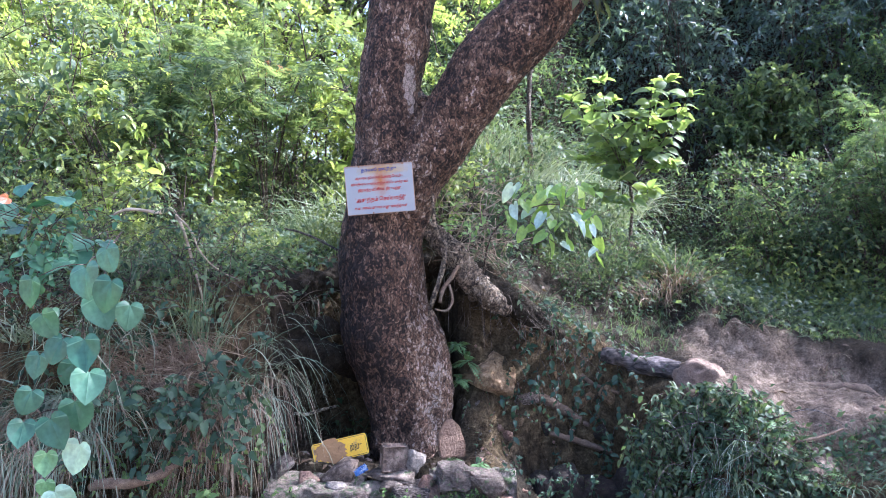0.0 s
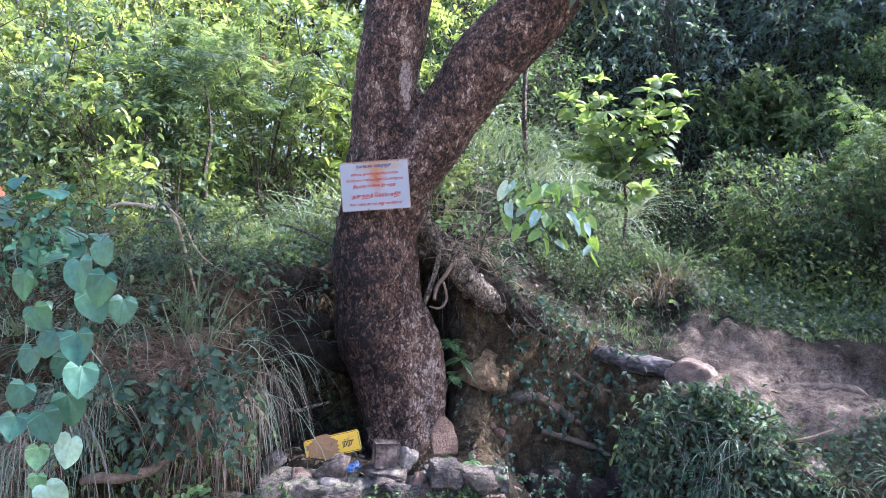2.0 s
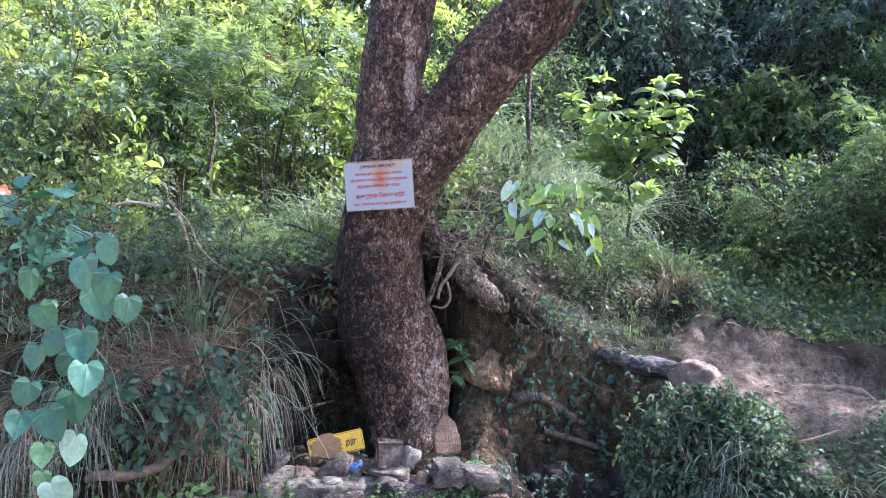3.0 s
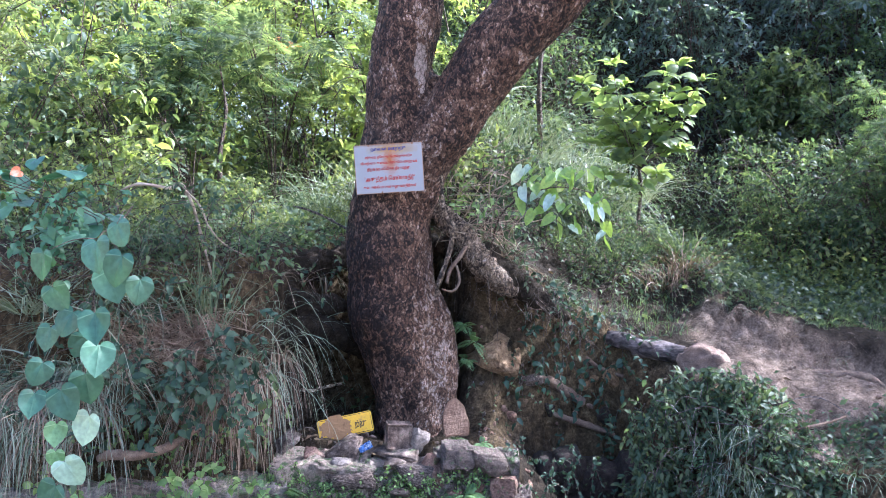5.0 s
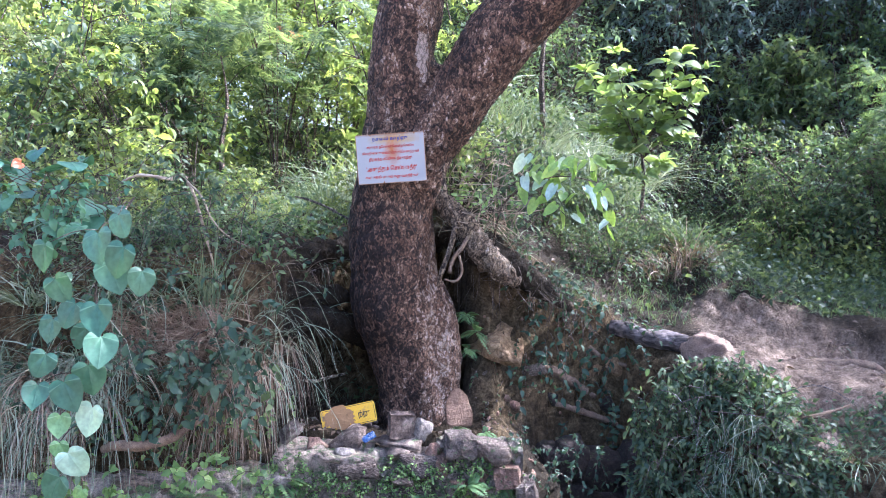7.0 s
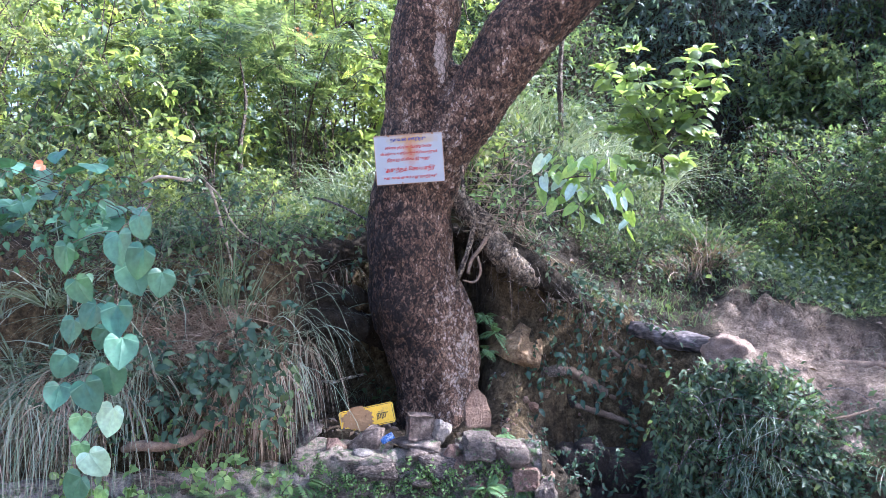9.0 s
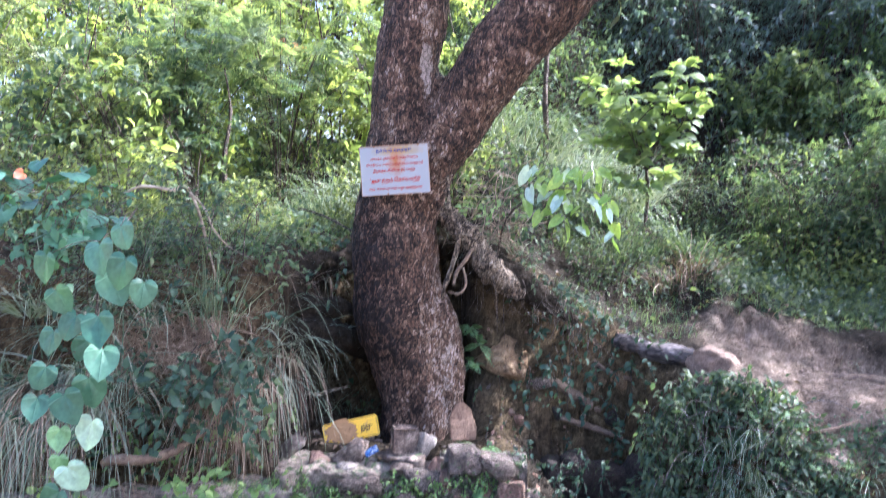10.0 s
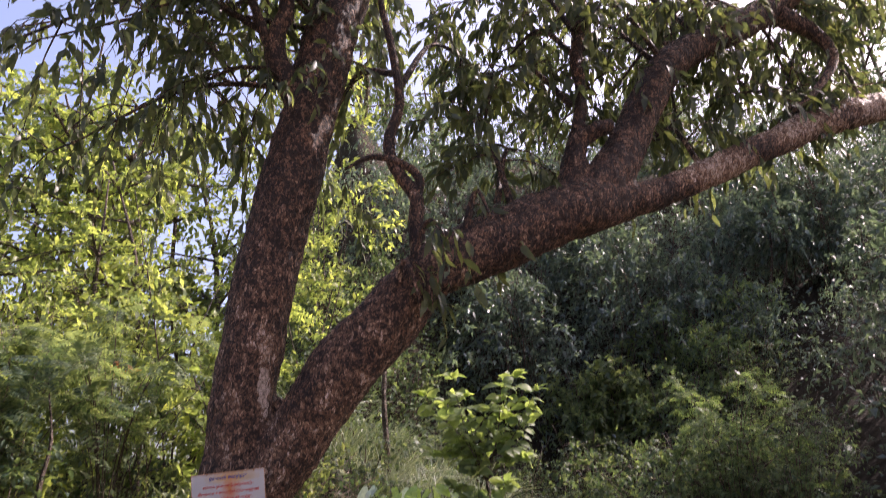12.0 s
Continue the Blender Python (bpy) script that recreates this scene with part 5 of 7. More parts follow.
def plate(w, h, thick, corner, bow=0.0, segments=14):
    """A thin plate with rounded corners, its face towards -y, bowed backwards at the sides."""
    pts = []
    for cx, cz, a0 in ((w / 2 - corner, h / 2 - corner, 0), (-w / 2 + corner, h / 2 - corner, 90), (-w / 2 + corner, -h / 2 + corner, 180), (w / 2 - corner, -h / 2 + corner, 270)):
        for k in range(5):
            a = radians(a0 + 22.5 * k)
            pts.append((cx + corner * math.cos(a), cz + corner * math.sin(a)))
    bm = bmesh.new()
    front = bm.faces.new([bm.verts.new((x, 0, z)) for x, z in pts])
    if front.normal.y > 0:
        front.normal_flip()
    out = bmesh.ops.extrude_face_region(bm, geom=[front])
    for v in out["geom"]:
        if isinstance(v, bmesh.types.BMVert):
            v.co.y += thick
    bmesh.ops.recalc_face_normals(bm, faces=bm.faces[:])
    return bm


sign = base_at("sign_board", pose(-0.387, -0.335, 1.749, 1, -4.5, -4), "white sign board nailed to the trunk, lettered blue and red", "sign")
sheet = part("board", plate(0.42, 0.298, 0.004, 0.004), ENAMEL, sign, "white painted metal sheet with rusty edges")
part("rust_edge", plate(0.424, 0.302, 0.002, 0.004), RUST, sign, "rusted rim of the sheet").location = (0, 0.0025, 0)
words("நாவல் ஊற்று", 0.215, 0.03, BLUE_INK, sheet, (0.0, -0.002, 0.103), "blue title", 0.0)
words("நாவல் ஊற்று", 0.215, 0.03, BLUE_INK, sheet, (0.0014, -0.0024, 0.1035), "blue title", 0.0)
words("சர்க்கரை நோய்கள் ேபான்ற ெகாடிய", 0.29, 0.025, RED_INK, sheet, (0.0, -0.002, 0.058))
words("வியாதிகளை குணப்படுத்தக் கூடிய மகத்துவம்", 0.35, 0.025, RED_INK, sheet, (0.0, -0.002, 0.022))
words("நிறைந்த மூலிகை நீர் ஊற்று.", 0.27, 0.027, RED_INK, sheet, (0.0, -0.002, -0.016))
words("'அசுத்தம் ெசய்யாதீர்'", 0.31, 0.04, RED_INK, sheet, (0.0, -0.002, -0.083), "large red warning")
words("கை கால் முகம் கழுவாதீர்கள்", 0.33, 0.027, RED_INK, sheet, (0.0, -0.002, -0.126))
for x, z in ((-0.12, 0.144), (0.15, 0.144), (-0.05, -0.143)):
    bm = bmesh.new()
    bmesh.ops.create_cone(bm, cap_ends=True, segments=10, radius1=0.005, radius2=0.003, depth=0.004, matrix=pose(0, 0, 0, 90))
    part("nail", bm, RUST, sheet).location = (x, -0.002, z)

board = base_at("yellow_board", pose(-0.62, -0.46, 0.175, -14, -12, 6), "yellow metal plate leaning on stones, smeared with mud", "sign")
face_plate = part("plate", plate(0.335, 0.125, 0.004, 0.016), YELLOW, board)
for x, z, w, h, c in ((0, 0.056, 0.31, 0.003, 0.001), (0, -0.056, 0.31, 0.003, 0.001), (0.16, 0, 0.003, 0.09, 0.001)):
    part("border_line", plate(w, h, 0.0004, c), INK, face_plate).location = (x, -0.0006, z)
words("ற்று", 0.075, 0.05, INK, face_plate, (0.095, -0.002, -0.03), "dark lettering")


def smear(w, h, seed):
    """An uneven patch of dried mud."""
    bm = bmesh.new()
    bmesh.ops.create_grid(bm, x_segments=70, y_segments=40, size=0.5)
    off = Vector((seed, seed * 2, 0))
    bad = []
    for v in bm.verts:
        d = math.hypot(v.co.x * 1.9, v.co.y * 1.9)
        n = noise.fractal(v.co * 3 + off, 0.8, 2, 4)
        if d + 0.35 * n > 0.95:
            bad.append(v)
        v.co = Vector((v.co.x * w, -0.0016 - 0.002 * max(0, n), v.co.y * h))
    bmesh.ops.delete(bm, geom=bad, context="VERTS")
    return bm


part("mud", smear(0.2, 0.15, 7.1), MUD, face_plate, "dried brown mud").location = (-0.06, -0.002, 0.0)


def wrapper():
    """A crumpled sachet."""
    bm = bmesh.new()
    bmesh.ops.create_grid(bm, x_segments=14, y_segments=10, size=0.5)
    for v in bm.verts:
        n = noise.fractal(v.co * 5, 0.9, 2, 3)
        v.co = Vector((v.co.x * 0.08, v.co.y * 0.042, 0.012 * n + 0.01 * math.cos(v.co.y * 6)))
    geom = bmesh.ops.solidify(bm, geom=bm.faces[:], thickness=0.004)
    for f in bm.faces:
        f.smooth = False
    return bm


packet = part("wrapper", wrapper(), FOIL)
packet.matrix_world = pose(-0.475, -0.68, 0.12, 50, -25, 20)
tagged(packet, "crumpled blue plastic wrapper lying among the stones", "litter")


# ---- dead wood and roots ----


def limb(name, rows, material, label, category, seed=1, sides=12, n=30, lumps=0.0, group=""):
    """A bent piece of wood from rows of x, y, z, radius; stands as one thing."""
    p = spline(rows, n)
    rg = np.random.default_rng(seed)
    base = p[0, :3].copy()
    arr = tube_arrays(p[:, :3] - base, p[:, 3] * (1 + 0.12 * rg.normal(size=n)), sides, 0.1, rg)
    ob = part(name, mesh_of(name, *joined([arr])), material)
    ob.location = base
    return tagged(ob, label, category, group)


skin, co = remeshed("log", [bole([(1.26, 0.18, 0.57, 0.05), (1.36, 0.14, 0.575, 0.06), (1.48, 0.1, 0.567, 0.064), (1.58, 0.07, 0.553, 0.058)], 30, 16), bole([(1.1, 0.26, 0.63, 0.05), (1.22, 0.2, 0.615, 0.058), (1.36, 0.14, 0.58, 0.03)], 12, 12)], 0.009, 2)
log = tagged(part("fallen_log", roughened(skin, co, 0.008, 0.006, 0.8), LOG_WOOD), "weathered grey fallen log lying on the bank", "log")
skin, co = remeshed("root", [bole([(-0.12, 0.06, 1.52, 0.05), (-0.02, -0.02, 1.43, 0.068), (0.1, -0.06, 1.3, 0.078), (0.22, -0.08, 1.15, 0.072), (0.32, -0.05, 1.04, 0.055), (0.42, 0.05, 0.96, 0.03)], 30, 16), bole([(0.2, 0.02, 1.1, 0.06), (0.36, 0.1, 1.04, 0.05), (0.5, 0.18, 0.95, 0.03)], 16, 12)], 0.009, 2)
part("root", roughened(skin, co, 0.03, 0.016, 1.3), OLD_ROOT, None)
tagged(bpy.data.objects["root"], "thick exposed root slanting down from the trunk into the bank", "root")
limb("root", [(-0.07, -0.18, 1.74, 0.01), (-0.05, -0.22, 1.51, 0.014), (0.01, -0.2, 1.36, 0.016), (-0.02, -0.24, 1.19, 0.017), (-0.07, -0.26, 1.04, 0.015), (-0.09, -0.22, 0.95, 0.008)], OLD_ROOT, "thin pale root climbing the trunk's side", "root")
limb("root", [(0.12, -0.12, 1.3, 0.012), (0.06, -0.16, 1.2, 0.014), (0.0, -0.2, 1.12, 0.014), (-0.02, -0.24, 1.04, 0.012)], ROOT, "thin root forking off beside the trunk", "root")
limb("root", [(0.04, -0.2, 1.15, 0.008), (0.06, -0.22, 1.05, 0.009), (0.02, -0.24, 0.99, 0.008), (-0.05, -0.25, 1.0, 0.006)], ROOT, "short hooked root beside the trunk", "root")
limb("root", [(-1.84, -1.1, 0.16, 0.02), (-1.74, -1.16, 0.2, 0.026), (-1.6, -1.19, 0.21, 0.027), (-1.45, -1.16, 0.25, 0.024), (-1.33, -1.0, 0.32, 0.018)], ROOT, "pale root crossing the earth bank under the grass", "root")
limb("root", [(-0.98, 0.0, 0.28, 0.009), (-0.89, -0.1, 0.3, 0.011), (-0.8, -0.1, 0.325, 0.01), (-0.7, -0.05, 0.34, 0.008)], OLD_ROOT, "short root in the dark hollow beside the trunk", "root")
for rows in ([(0.62, 0.38, 0.022), (0.7, 0.34, 0.034), (0.82, 0.26, 0.036), (0.93, 0.19, 0.03), (1.0, 0.16, 0.014)], [(0.72, 0.12, 0.016), (0.88, 0.07, 0.022), (1.02, 0.02, 0.022), (1.15, -0.03, 0.014)], [(0.95, 0.5, 0.012), (1.05, 0.42, 0.016), (1.2, 0.38, 0.014)]):
    limb("root", [(x, on_face(x, z) - r * 0.3, z, r) for x, z, r in rows], ROOT, "brown root half buried in the gully's earth face", "root", group="gully roots")
limb("root", [(2.35, 0.02, 0.47, 0.02), (2.55, 0.0, 0.455, 0.028), (2.75, -0.03, 0.45, 0.032), (2.86, -0.12, 0.36, 0.03), (2.92, -0.3, 0.3, 0.02)], ROOT, "bare root crossing the trodden path", "root")
limb("root", [(2.6, 0.35, 0.49, 0.012), (2.85, 0.3, 0.5, 0.018), (3.15, 0.3, 0.49, 0.02), (3.5, 0.2, 0.47, 0.015)], ROOT, "second bare root on the path", "root")
limb("stick", [(1.93, -0.9, 0.34, 0.006), (2.08, -0.9, 0.375, 0.008), (2.2, -0.88, 0.41, 0.006)], ROOT, "dry stick lying on the bank", "stick")
limb("branch", [(-1.95, -0.55, 1.58, 0.006), (-1.82, -0.6, 1.62, 0.009), (-1.64, -0.6, 1.6, 0.01), (-1.57, -0.6, 1.62, 0.01), (-1.5, -0.62, 1.5, 0.009), (-1.46, -0.62, 1.36, 0.009), (-1.4, -0.65, 1.17, 0.008), (-1.36, -0.6, 0.98, 0.007)], PALE_WOOD, "dry bent branch hanging over the grassy bank", "branch")
limb("branch", [(-1.56, -0.6, 1.6, 0.006), (-1.44, -0.68, 1.5, 0.006), (-1.38, -0.7, 1.38, 0.005), (-1.28, -0.72, 1.28, 0.004), (-1.15, -0.74, 1.22, 0.003)], PALE_WOOD, "thin dry twig off the bent branch", "branch")
limb("branch", [(-1.1, 0.3, 1.5, 0.005), (-1.0, 0.25, 1.48, 0.008), (-0.86, 0.2, 1.43, 0.009), (-0.7, 0.15, 1.35, 0.008)], DRIFT, "dead grey branch lying beside the trunk", "branch")
limb("stem", [(-1.99, 1.7, 1.1, 0.03), (-2.0, 1.7, 1.5, 0.028), (-2.02, 1.7, 1.9, 0.022), (-1.98, 1.75, 2.3, 0.014), (-2.05, 1.8, 2.7, 0.006)], TWIG, "slender bare sapling stem in the thicket", "stem")
limb("stem", [(0.85, 2.6, 1.5, 0.03), (0.86, 2.6, 2.1, 0.03), (0.84, 2.6, 2.8, 0.024), (0.9, 2.6, 3.6, 0.016)], TWIG, "slender brown stem rising from the tall grass", "stem")

rng = np.random.default_rng(17)
rootlets = []
for _ in range(85):
    x = rng.uniform(0.0, 0.95)
    o = np.array([x, rng.uniform(-0.16, 0.08), 1.3 - 0.55 * x + rng.uniform(-0.18, 0.02)])
    d = np.array([rng.uniform(-0.1, 0.4), rng.uniform(-0.5, -0.05), -rng.uniform(0.2, 1.0)])
    L = rng.uniform(0.12, 0.4)
    rootlets.append((spline([o, o + d * L * 0.5 + rng.normal(size=3) * 0.05, o + d * L + rng.normal(size=3) * 0.08 + np.array([0, 0, rng.uniform(-0.05, 0.12)])], 8), rng.uniform(0.0015, 0.0045), 0.001))
tagged(part("rootlets", tubes_mesh("rootlets", rootlets, 5, rng), TWIG), "tangle of thin dry rootlets hanging from the bank", "roots", kind="stuff")


def overhang(rows, label, seed):
    """A lip of earth held by roots that juts out over a hollow."""
    skin, co = remeshed("earth_lip", [bole(r, 24, 14) for r in rows], 0.016, 2)
    me = roughened(skin, co, 0.06, 0.012, 1.2)
    # The whole lip takes the dark soil colour, hollow shade painted in.
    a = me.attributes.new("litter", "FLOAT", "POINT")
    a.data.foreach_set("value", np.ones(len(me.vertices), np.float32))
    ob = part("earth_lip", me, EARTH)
    return tagged(ob, label, "earth bank", kind="structure")


overhang([[(-1.35, -0.2, 1.08, 0.08), (-1.15, 0.02, 1.1, 0.1), (-0.9, 0.28, 1.13, 0.1), (-0.6, 0.5, 1.17, 0.1), (-0.1, 0.55, 1.22, 0.1)],
          [(-1.25, -0.22, 0.86, 0.06), (-1.1, -0.06, 0.9, 0.08), (-0.88, 0.06, 0.86, 0.07), (-0.65, 0.25, 0.8, 0.05)],
          [(-1.3, -0.25, 0.6, 0.08), (-1.15, -0.1, 0.66, 0.1), (-0.95, 0.0, 0.68, 0.11), (-0.76, 0.14, 0.62, 0.09), (-0.6, 0.32, 0.5, 0.07)]], "dark earth ledge over the hollow behind the tree", 1)
overhang([[(-0.05, 0.4, 1.24, 0.1), (0.2, 0.24, 1.18, 0.11), (0.42, 0.14, 1.03, 0.1), (0.62, 0.08, 0.9, 0.07), (0.8, 0.08, 0.78, 0.04)]], "earth lip with roots above the gully", 2)

rng = np.random.default_rng(18)
twiggy = []
for _ in range(105):
    o = np.array([rng.uniform(-2.6, -1.15), rng.uniform(-0.95, 0.1), 1.1 + rng.uniform(0, 0.1)])
    d = unit(np.array([rng.normal() * 0.8, -0.3 + rng.normal() * 0.4, rng.uniform(0.1, 0.9)]))
    L = rng.uniform(0.25, 0.7)
    twiggy.append((spline([o, o + d * L * 0.5 + rng.normal(size=3) * 0.05, o + d * L + np.array([0, -0.05, -0.25 * L]) + rng.normal(size=3) * 0.06], 8), rng.uniform(0.0018, 0.004), 0.001))
tagged(part("dry_twigs", tubes_mesh("dry_twigs", twiggy, 4, rng), TWIG), "tangle of dry brown twigs on top of the bank", "twigs", kind="stuff")

snarl = []
for _ in range(90):
    o = np.array([rng.uniform(0.0, 0.45), rng.uniform(-0.2, 0.3), rng.uniform(1.25, 1.8)])
    d = unit(np.array([rng.normal(), rng.normal() * 0.6, rng.normal() * 0.8]))
    L = rng.uniform(0.15, 0.4)
    snarl.append((spline([o - d * L * 0.5, o + rng.normal(size=3) * 0.04, o + d * L * 0.5 + rng.normal(size=3) * 0.05], 7), rng.uniform(0.002, 0.0045), 0.001))
tagged(part("dry_twigs", tubes_mesh("dry_twigs", snarl, 4, rng), PALE_WOOD), "snarl of pale dry twigs beside the trunk", "twigs", kind="stuff")

tangle = []
for _ in range(420):
    x, z = rng.uniform(-1.9, -1.3), rng.uniform(0.58, 0.86)
    o = np.array([x, on_face(x, z) - rng.uniform(0.05, 0.2), z])
    d = np.array([rng.normal(), -0.25 + 0.2 * rng.normal(), 0.45 * rng.normal()])
    L = rng.uniform(0.12, 0.32)
    tangle.append((spline([o - d * L * 0.5, o + np.array([0, -0.03, rng.uniform(0, 0.08)]), o + d * L * 0.5 + np.array([0, 0, -0.06])], 6), 0.0026, 0.0012))
tagged(part("dry_stalks", tubes_mesh("dry_stalks", tangle, 4, rng), STRAW), "tangle of reddish dry stalks lying on the bank", "stalks", kind="stuff")

rng = np.random.default_rng(19)


def gravel(name, n, spots, size, material, label, seed):
    """Loose clods and pebbles lying on the ground."""
    rg = np.random.default_rng(seed)
    form = rock_mesh("form", (1, 1, 1), seed, 6, 1, 0.1)
    v0 = np.array([v.co[:] for v in form.vertices])
    f0 = np.array([p.vertices[:] for p in form.polygons])
    bpy.data.meshes.remove(form)
    vs, fs = [], []
    for k, (x, y) in enumerate(spots):
        s = size * rg.exponential(0.6) + size * 0.35
        turn = np.array(Euler(rg.uniform(0, 6, 3)).to_matrix())
        vs.append((v0 * s * rg.uniform(0.6, 1.2, 3)) @ turn.T + np.array([x, y, on_land(x, y) + 0.2 * s]))
        fs.append(f0 + k * len(v0))
    return tagged(part(name, mesh_of(name, np.vstack(vs), np.vstack(fs), False), material), label, "stones", kind="stuff")


spots = np.stack([rng.uniform(1.6, 3.6, 700), rng.uniform(-0.9, 2.4, 700)], -1)
spots = spots[bare(spots[:, 0], spots[:, 1]) > 0.3]
gravel("clods", len(spots), spots, 0.011, TAN, "loose crumbs of dry earth on the path", 191)
gravel("pebbles", 160, np.stack([rng.uniform(-0.95, 0.5, 160), rng.uniform(-0.7, -0.1, 160)], -1), 0.025, RUBBLE, "small stones on the ledge under the tree", 192)
gravel("pebbles", 220, np.stack([rng.uniform(0.2, 1.4, 220), rng.uniform(-0.45, 0.3, 220)], -1), 0.012, REDSTONE, "small stones in the earth bank", 193)

# ---- large-leaved climbers ----


def heart_leaf(bend=0.1, fold=0.1, tip=1.0):
    """A heart-shaped leaf of unit width that hangs from its stalk at the origin, its face towards -y."""
    half = [(0.0, 0.0), (0.1, 0.12), (0.24, 0.15), (0.39, 0.08), (0.49, -0.08), (0.515, -0.28), (0.465, -0.5), (0.34, -0.7), (0.16, -0.88), (0.0, -1.0 * tip)]
    ring = half + [(-x, z) for x, z in half[-2:0:-1]]
    middle = (0.0, -0.3)

    def shape(x, z):
        cup = -fold * (abs(x) - 1.1 * x * x) * 1.7
        curl = bend * (z * z + 0.5 * x * x)
        return (x, cup + curl + 0.03 * math.sin(11 * z + 4 * x) * abs(x), z)

    v = [shape(*middle)]
    for share in (0.5, 1.0):
        v += [shape(middle[0] + (x - middle[0]) * share, middle[1] + (z - middle[1]) * share) for x, z in ring]
    n = len(ring)
    f = [(0, 1 + (k + 1) % n, 1 + k) for k in range(n)]
    f += [(1 + k, 1 + (k + 1) % n, 1 + n + (k + 1) % n, 1 + n + k) for k in range(n)]
    me = bpy.data.meshes.new("leaf")
    me.from_pydata(v, [], f)
    for p in me.polygons:
        p.use_smooth = True
    me.update()
    return me


def veined_leaf_material(name, dark, light, vein, through_light):
    """Broad leaf with paler veins that run out from the stalk, varied from leaf to leaf."""
    m, ns, ls, p = nodes_of(name)
    co = ns.new("ShaderNodeTexCoord")
    info = ns.new("ShaderNodeObjectInfo")
    sep = ns.new("ShaderNodeSeparateXYZ")
    ls.new(co.outputs["Object"], sep.inputs[0])
    ang = ns.new("ShaderNodeMath")
    ang.operation = "ARCTAN2"
    ls.new(sep.outputs["X"], ang.inputs[0])
    ls.new(sep.outputs["Z"], ang.inputs[1])
    wave = ns.new("ShaderNodeMath")
    wave.operation = "MULTIPLY"
    ls.new(ang.outputs[0], wave.inputs[0])
    wave.inputs[1].default_value = 3.5
    cos = ns.new("ShaderNodeMath")
    cos.operation = "COSINE"
    ls.new(wave.outputs[0], cos.inputs[0])
    veins = ramp_of(ns, ls, cos.outputs[0], ((0.0, (0, 0, 0)), (0.955, (0, 0, 0)), (1.0, (0.6, 0.6, 0.6))))
    n = put(ns, "ShaderNodeTexNoise", Scale=6.0, Detail=6.0)
    ls.new(co.outputs["Object"], n.inputs["Vector"])
    base = ramp_of(ns, ls, info.outputs["Random"], ((0.0, dark), (1.0, light)))
    base = mixed(ns, ls, 1.0, base, ramp_of(ns, ls, n.outputs["Fac"], ((0.3, (0.78, 0.8, 0.78)), (0.7, (1.18, 1.15, 1.15)))), "MULTIPLY")
    col = mixed(ns, ls, veins, base, vein)
    ls.new(col, p.inputs["Base Color"])
    p.inputs["Roughness"].default_value = 0.36
    trans = ns.new("ShaderNodeBsdfTranslucent")
    ls.new(mixed(ns, ls, 1.0, col, (1.7, 1.7, 0.7), "MULTIPLY"), trans.inputs["Color"])
    mix = put(ns, "ShaderNodeMixShader", Fac=through_light)
    ls.new(p.outputs["BSDF"], mix.inputs[1])
    ls.new(trans.outputs["BSDF"], mix.inputs[2])
    ls.new(mix.outputs["Shader"], ns["Material Output"].inputs["Surface"])
    bumped(ns, ls, p, cos.outputs[0], 0.25, 0.03)
    return m


HEART = veined_leaf_material("heart_leaf_veined", (0.042, 0.115, 0.07), (0.085, 0.185, 0.115), (0.145, 0.26, 0.165), 0.22)
HEART_PALE = veined_leaf_material("pale_heart_leaf", (0.2, 0.36, 0.17), (0.3, 0.48, 0.26), (0.42, 0.56, 0.36), 0.4)
# Lighter copy of the heart leaf with sunlight put into its colour.
HEART_SUNLIT = veined_leaf_material("sunlit_heart_leaf", (0.34, 0.5, 0.38), (0.4, 0.56, 0.46), (0.5, 0.62, 0.52), 0.25)
BROAD = veined_leaf_material("broad_leaf", (0.18, 0.3, 0.08), (0.34, 0.45, 0.12), (0.38, 0.49, 0.18), 0.45)
# Bluish-white copy of the broad leaf, sky reflection painted as colour.
BROAD_SHEEN = veined_leaf_material("broad_leaf_sheen", (0.3, 0.42, 0.36), (0.48, 0.58, 0.52), (0.5, 0.6, 0.54), 0.25)
HEARTS = [heart_leaf(b, f, t) for b, f, t in ((0.12, 0.2, 1.0), (0.25, 0.1, 0.92), (-0.12, 0.28, 1.05), (0.3, 0.24, 0.97))]
LANCES = [heart_leaf(b, f, t) for b, f, t in ((0.2, 0.2, 1.0), (0.1, 0.3, 0.95), (-0.15, 0.25, 1.05))]
for me in LANCES:
    for v in me.vertices:
        v.co.x *= 0.58
    me.update()
rng = np.random.default_rng(27)


def hang_leaf(owner, at, size, turn, shapes, material, stalk_to=None):
    """One leaf and its stalk under a climber."""
    me = shapes[rng.integers(len(shapes))]
    ob = new("leaf", me)
    if not me.materials:
        me.materials.append(material)
    ob.parent = owner
    base = owner.matrix_world.translation
    m = pose(at[0] - base.x, at[1] - base.y, at[2] - base.z, *turn) @ Matrix.Diagonal((size, size, size, 1))
    ob.matrix_basis = m
    ob.material_slots[0].link = "OBJECT"
    ob.material_slots[0].material = material
    return ob


vine = base_at("climber", pose(-1.6, -1.7, 1.1), "hanging climber with large heart-shaped blue-green leaves", "climber")
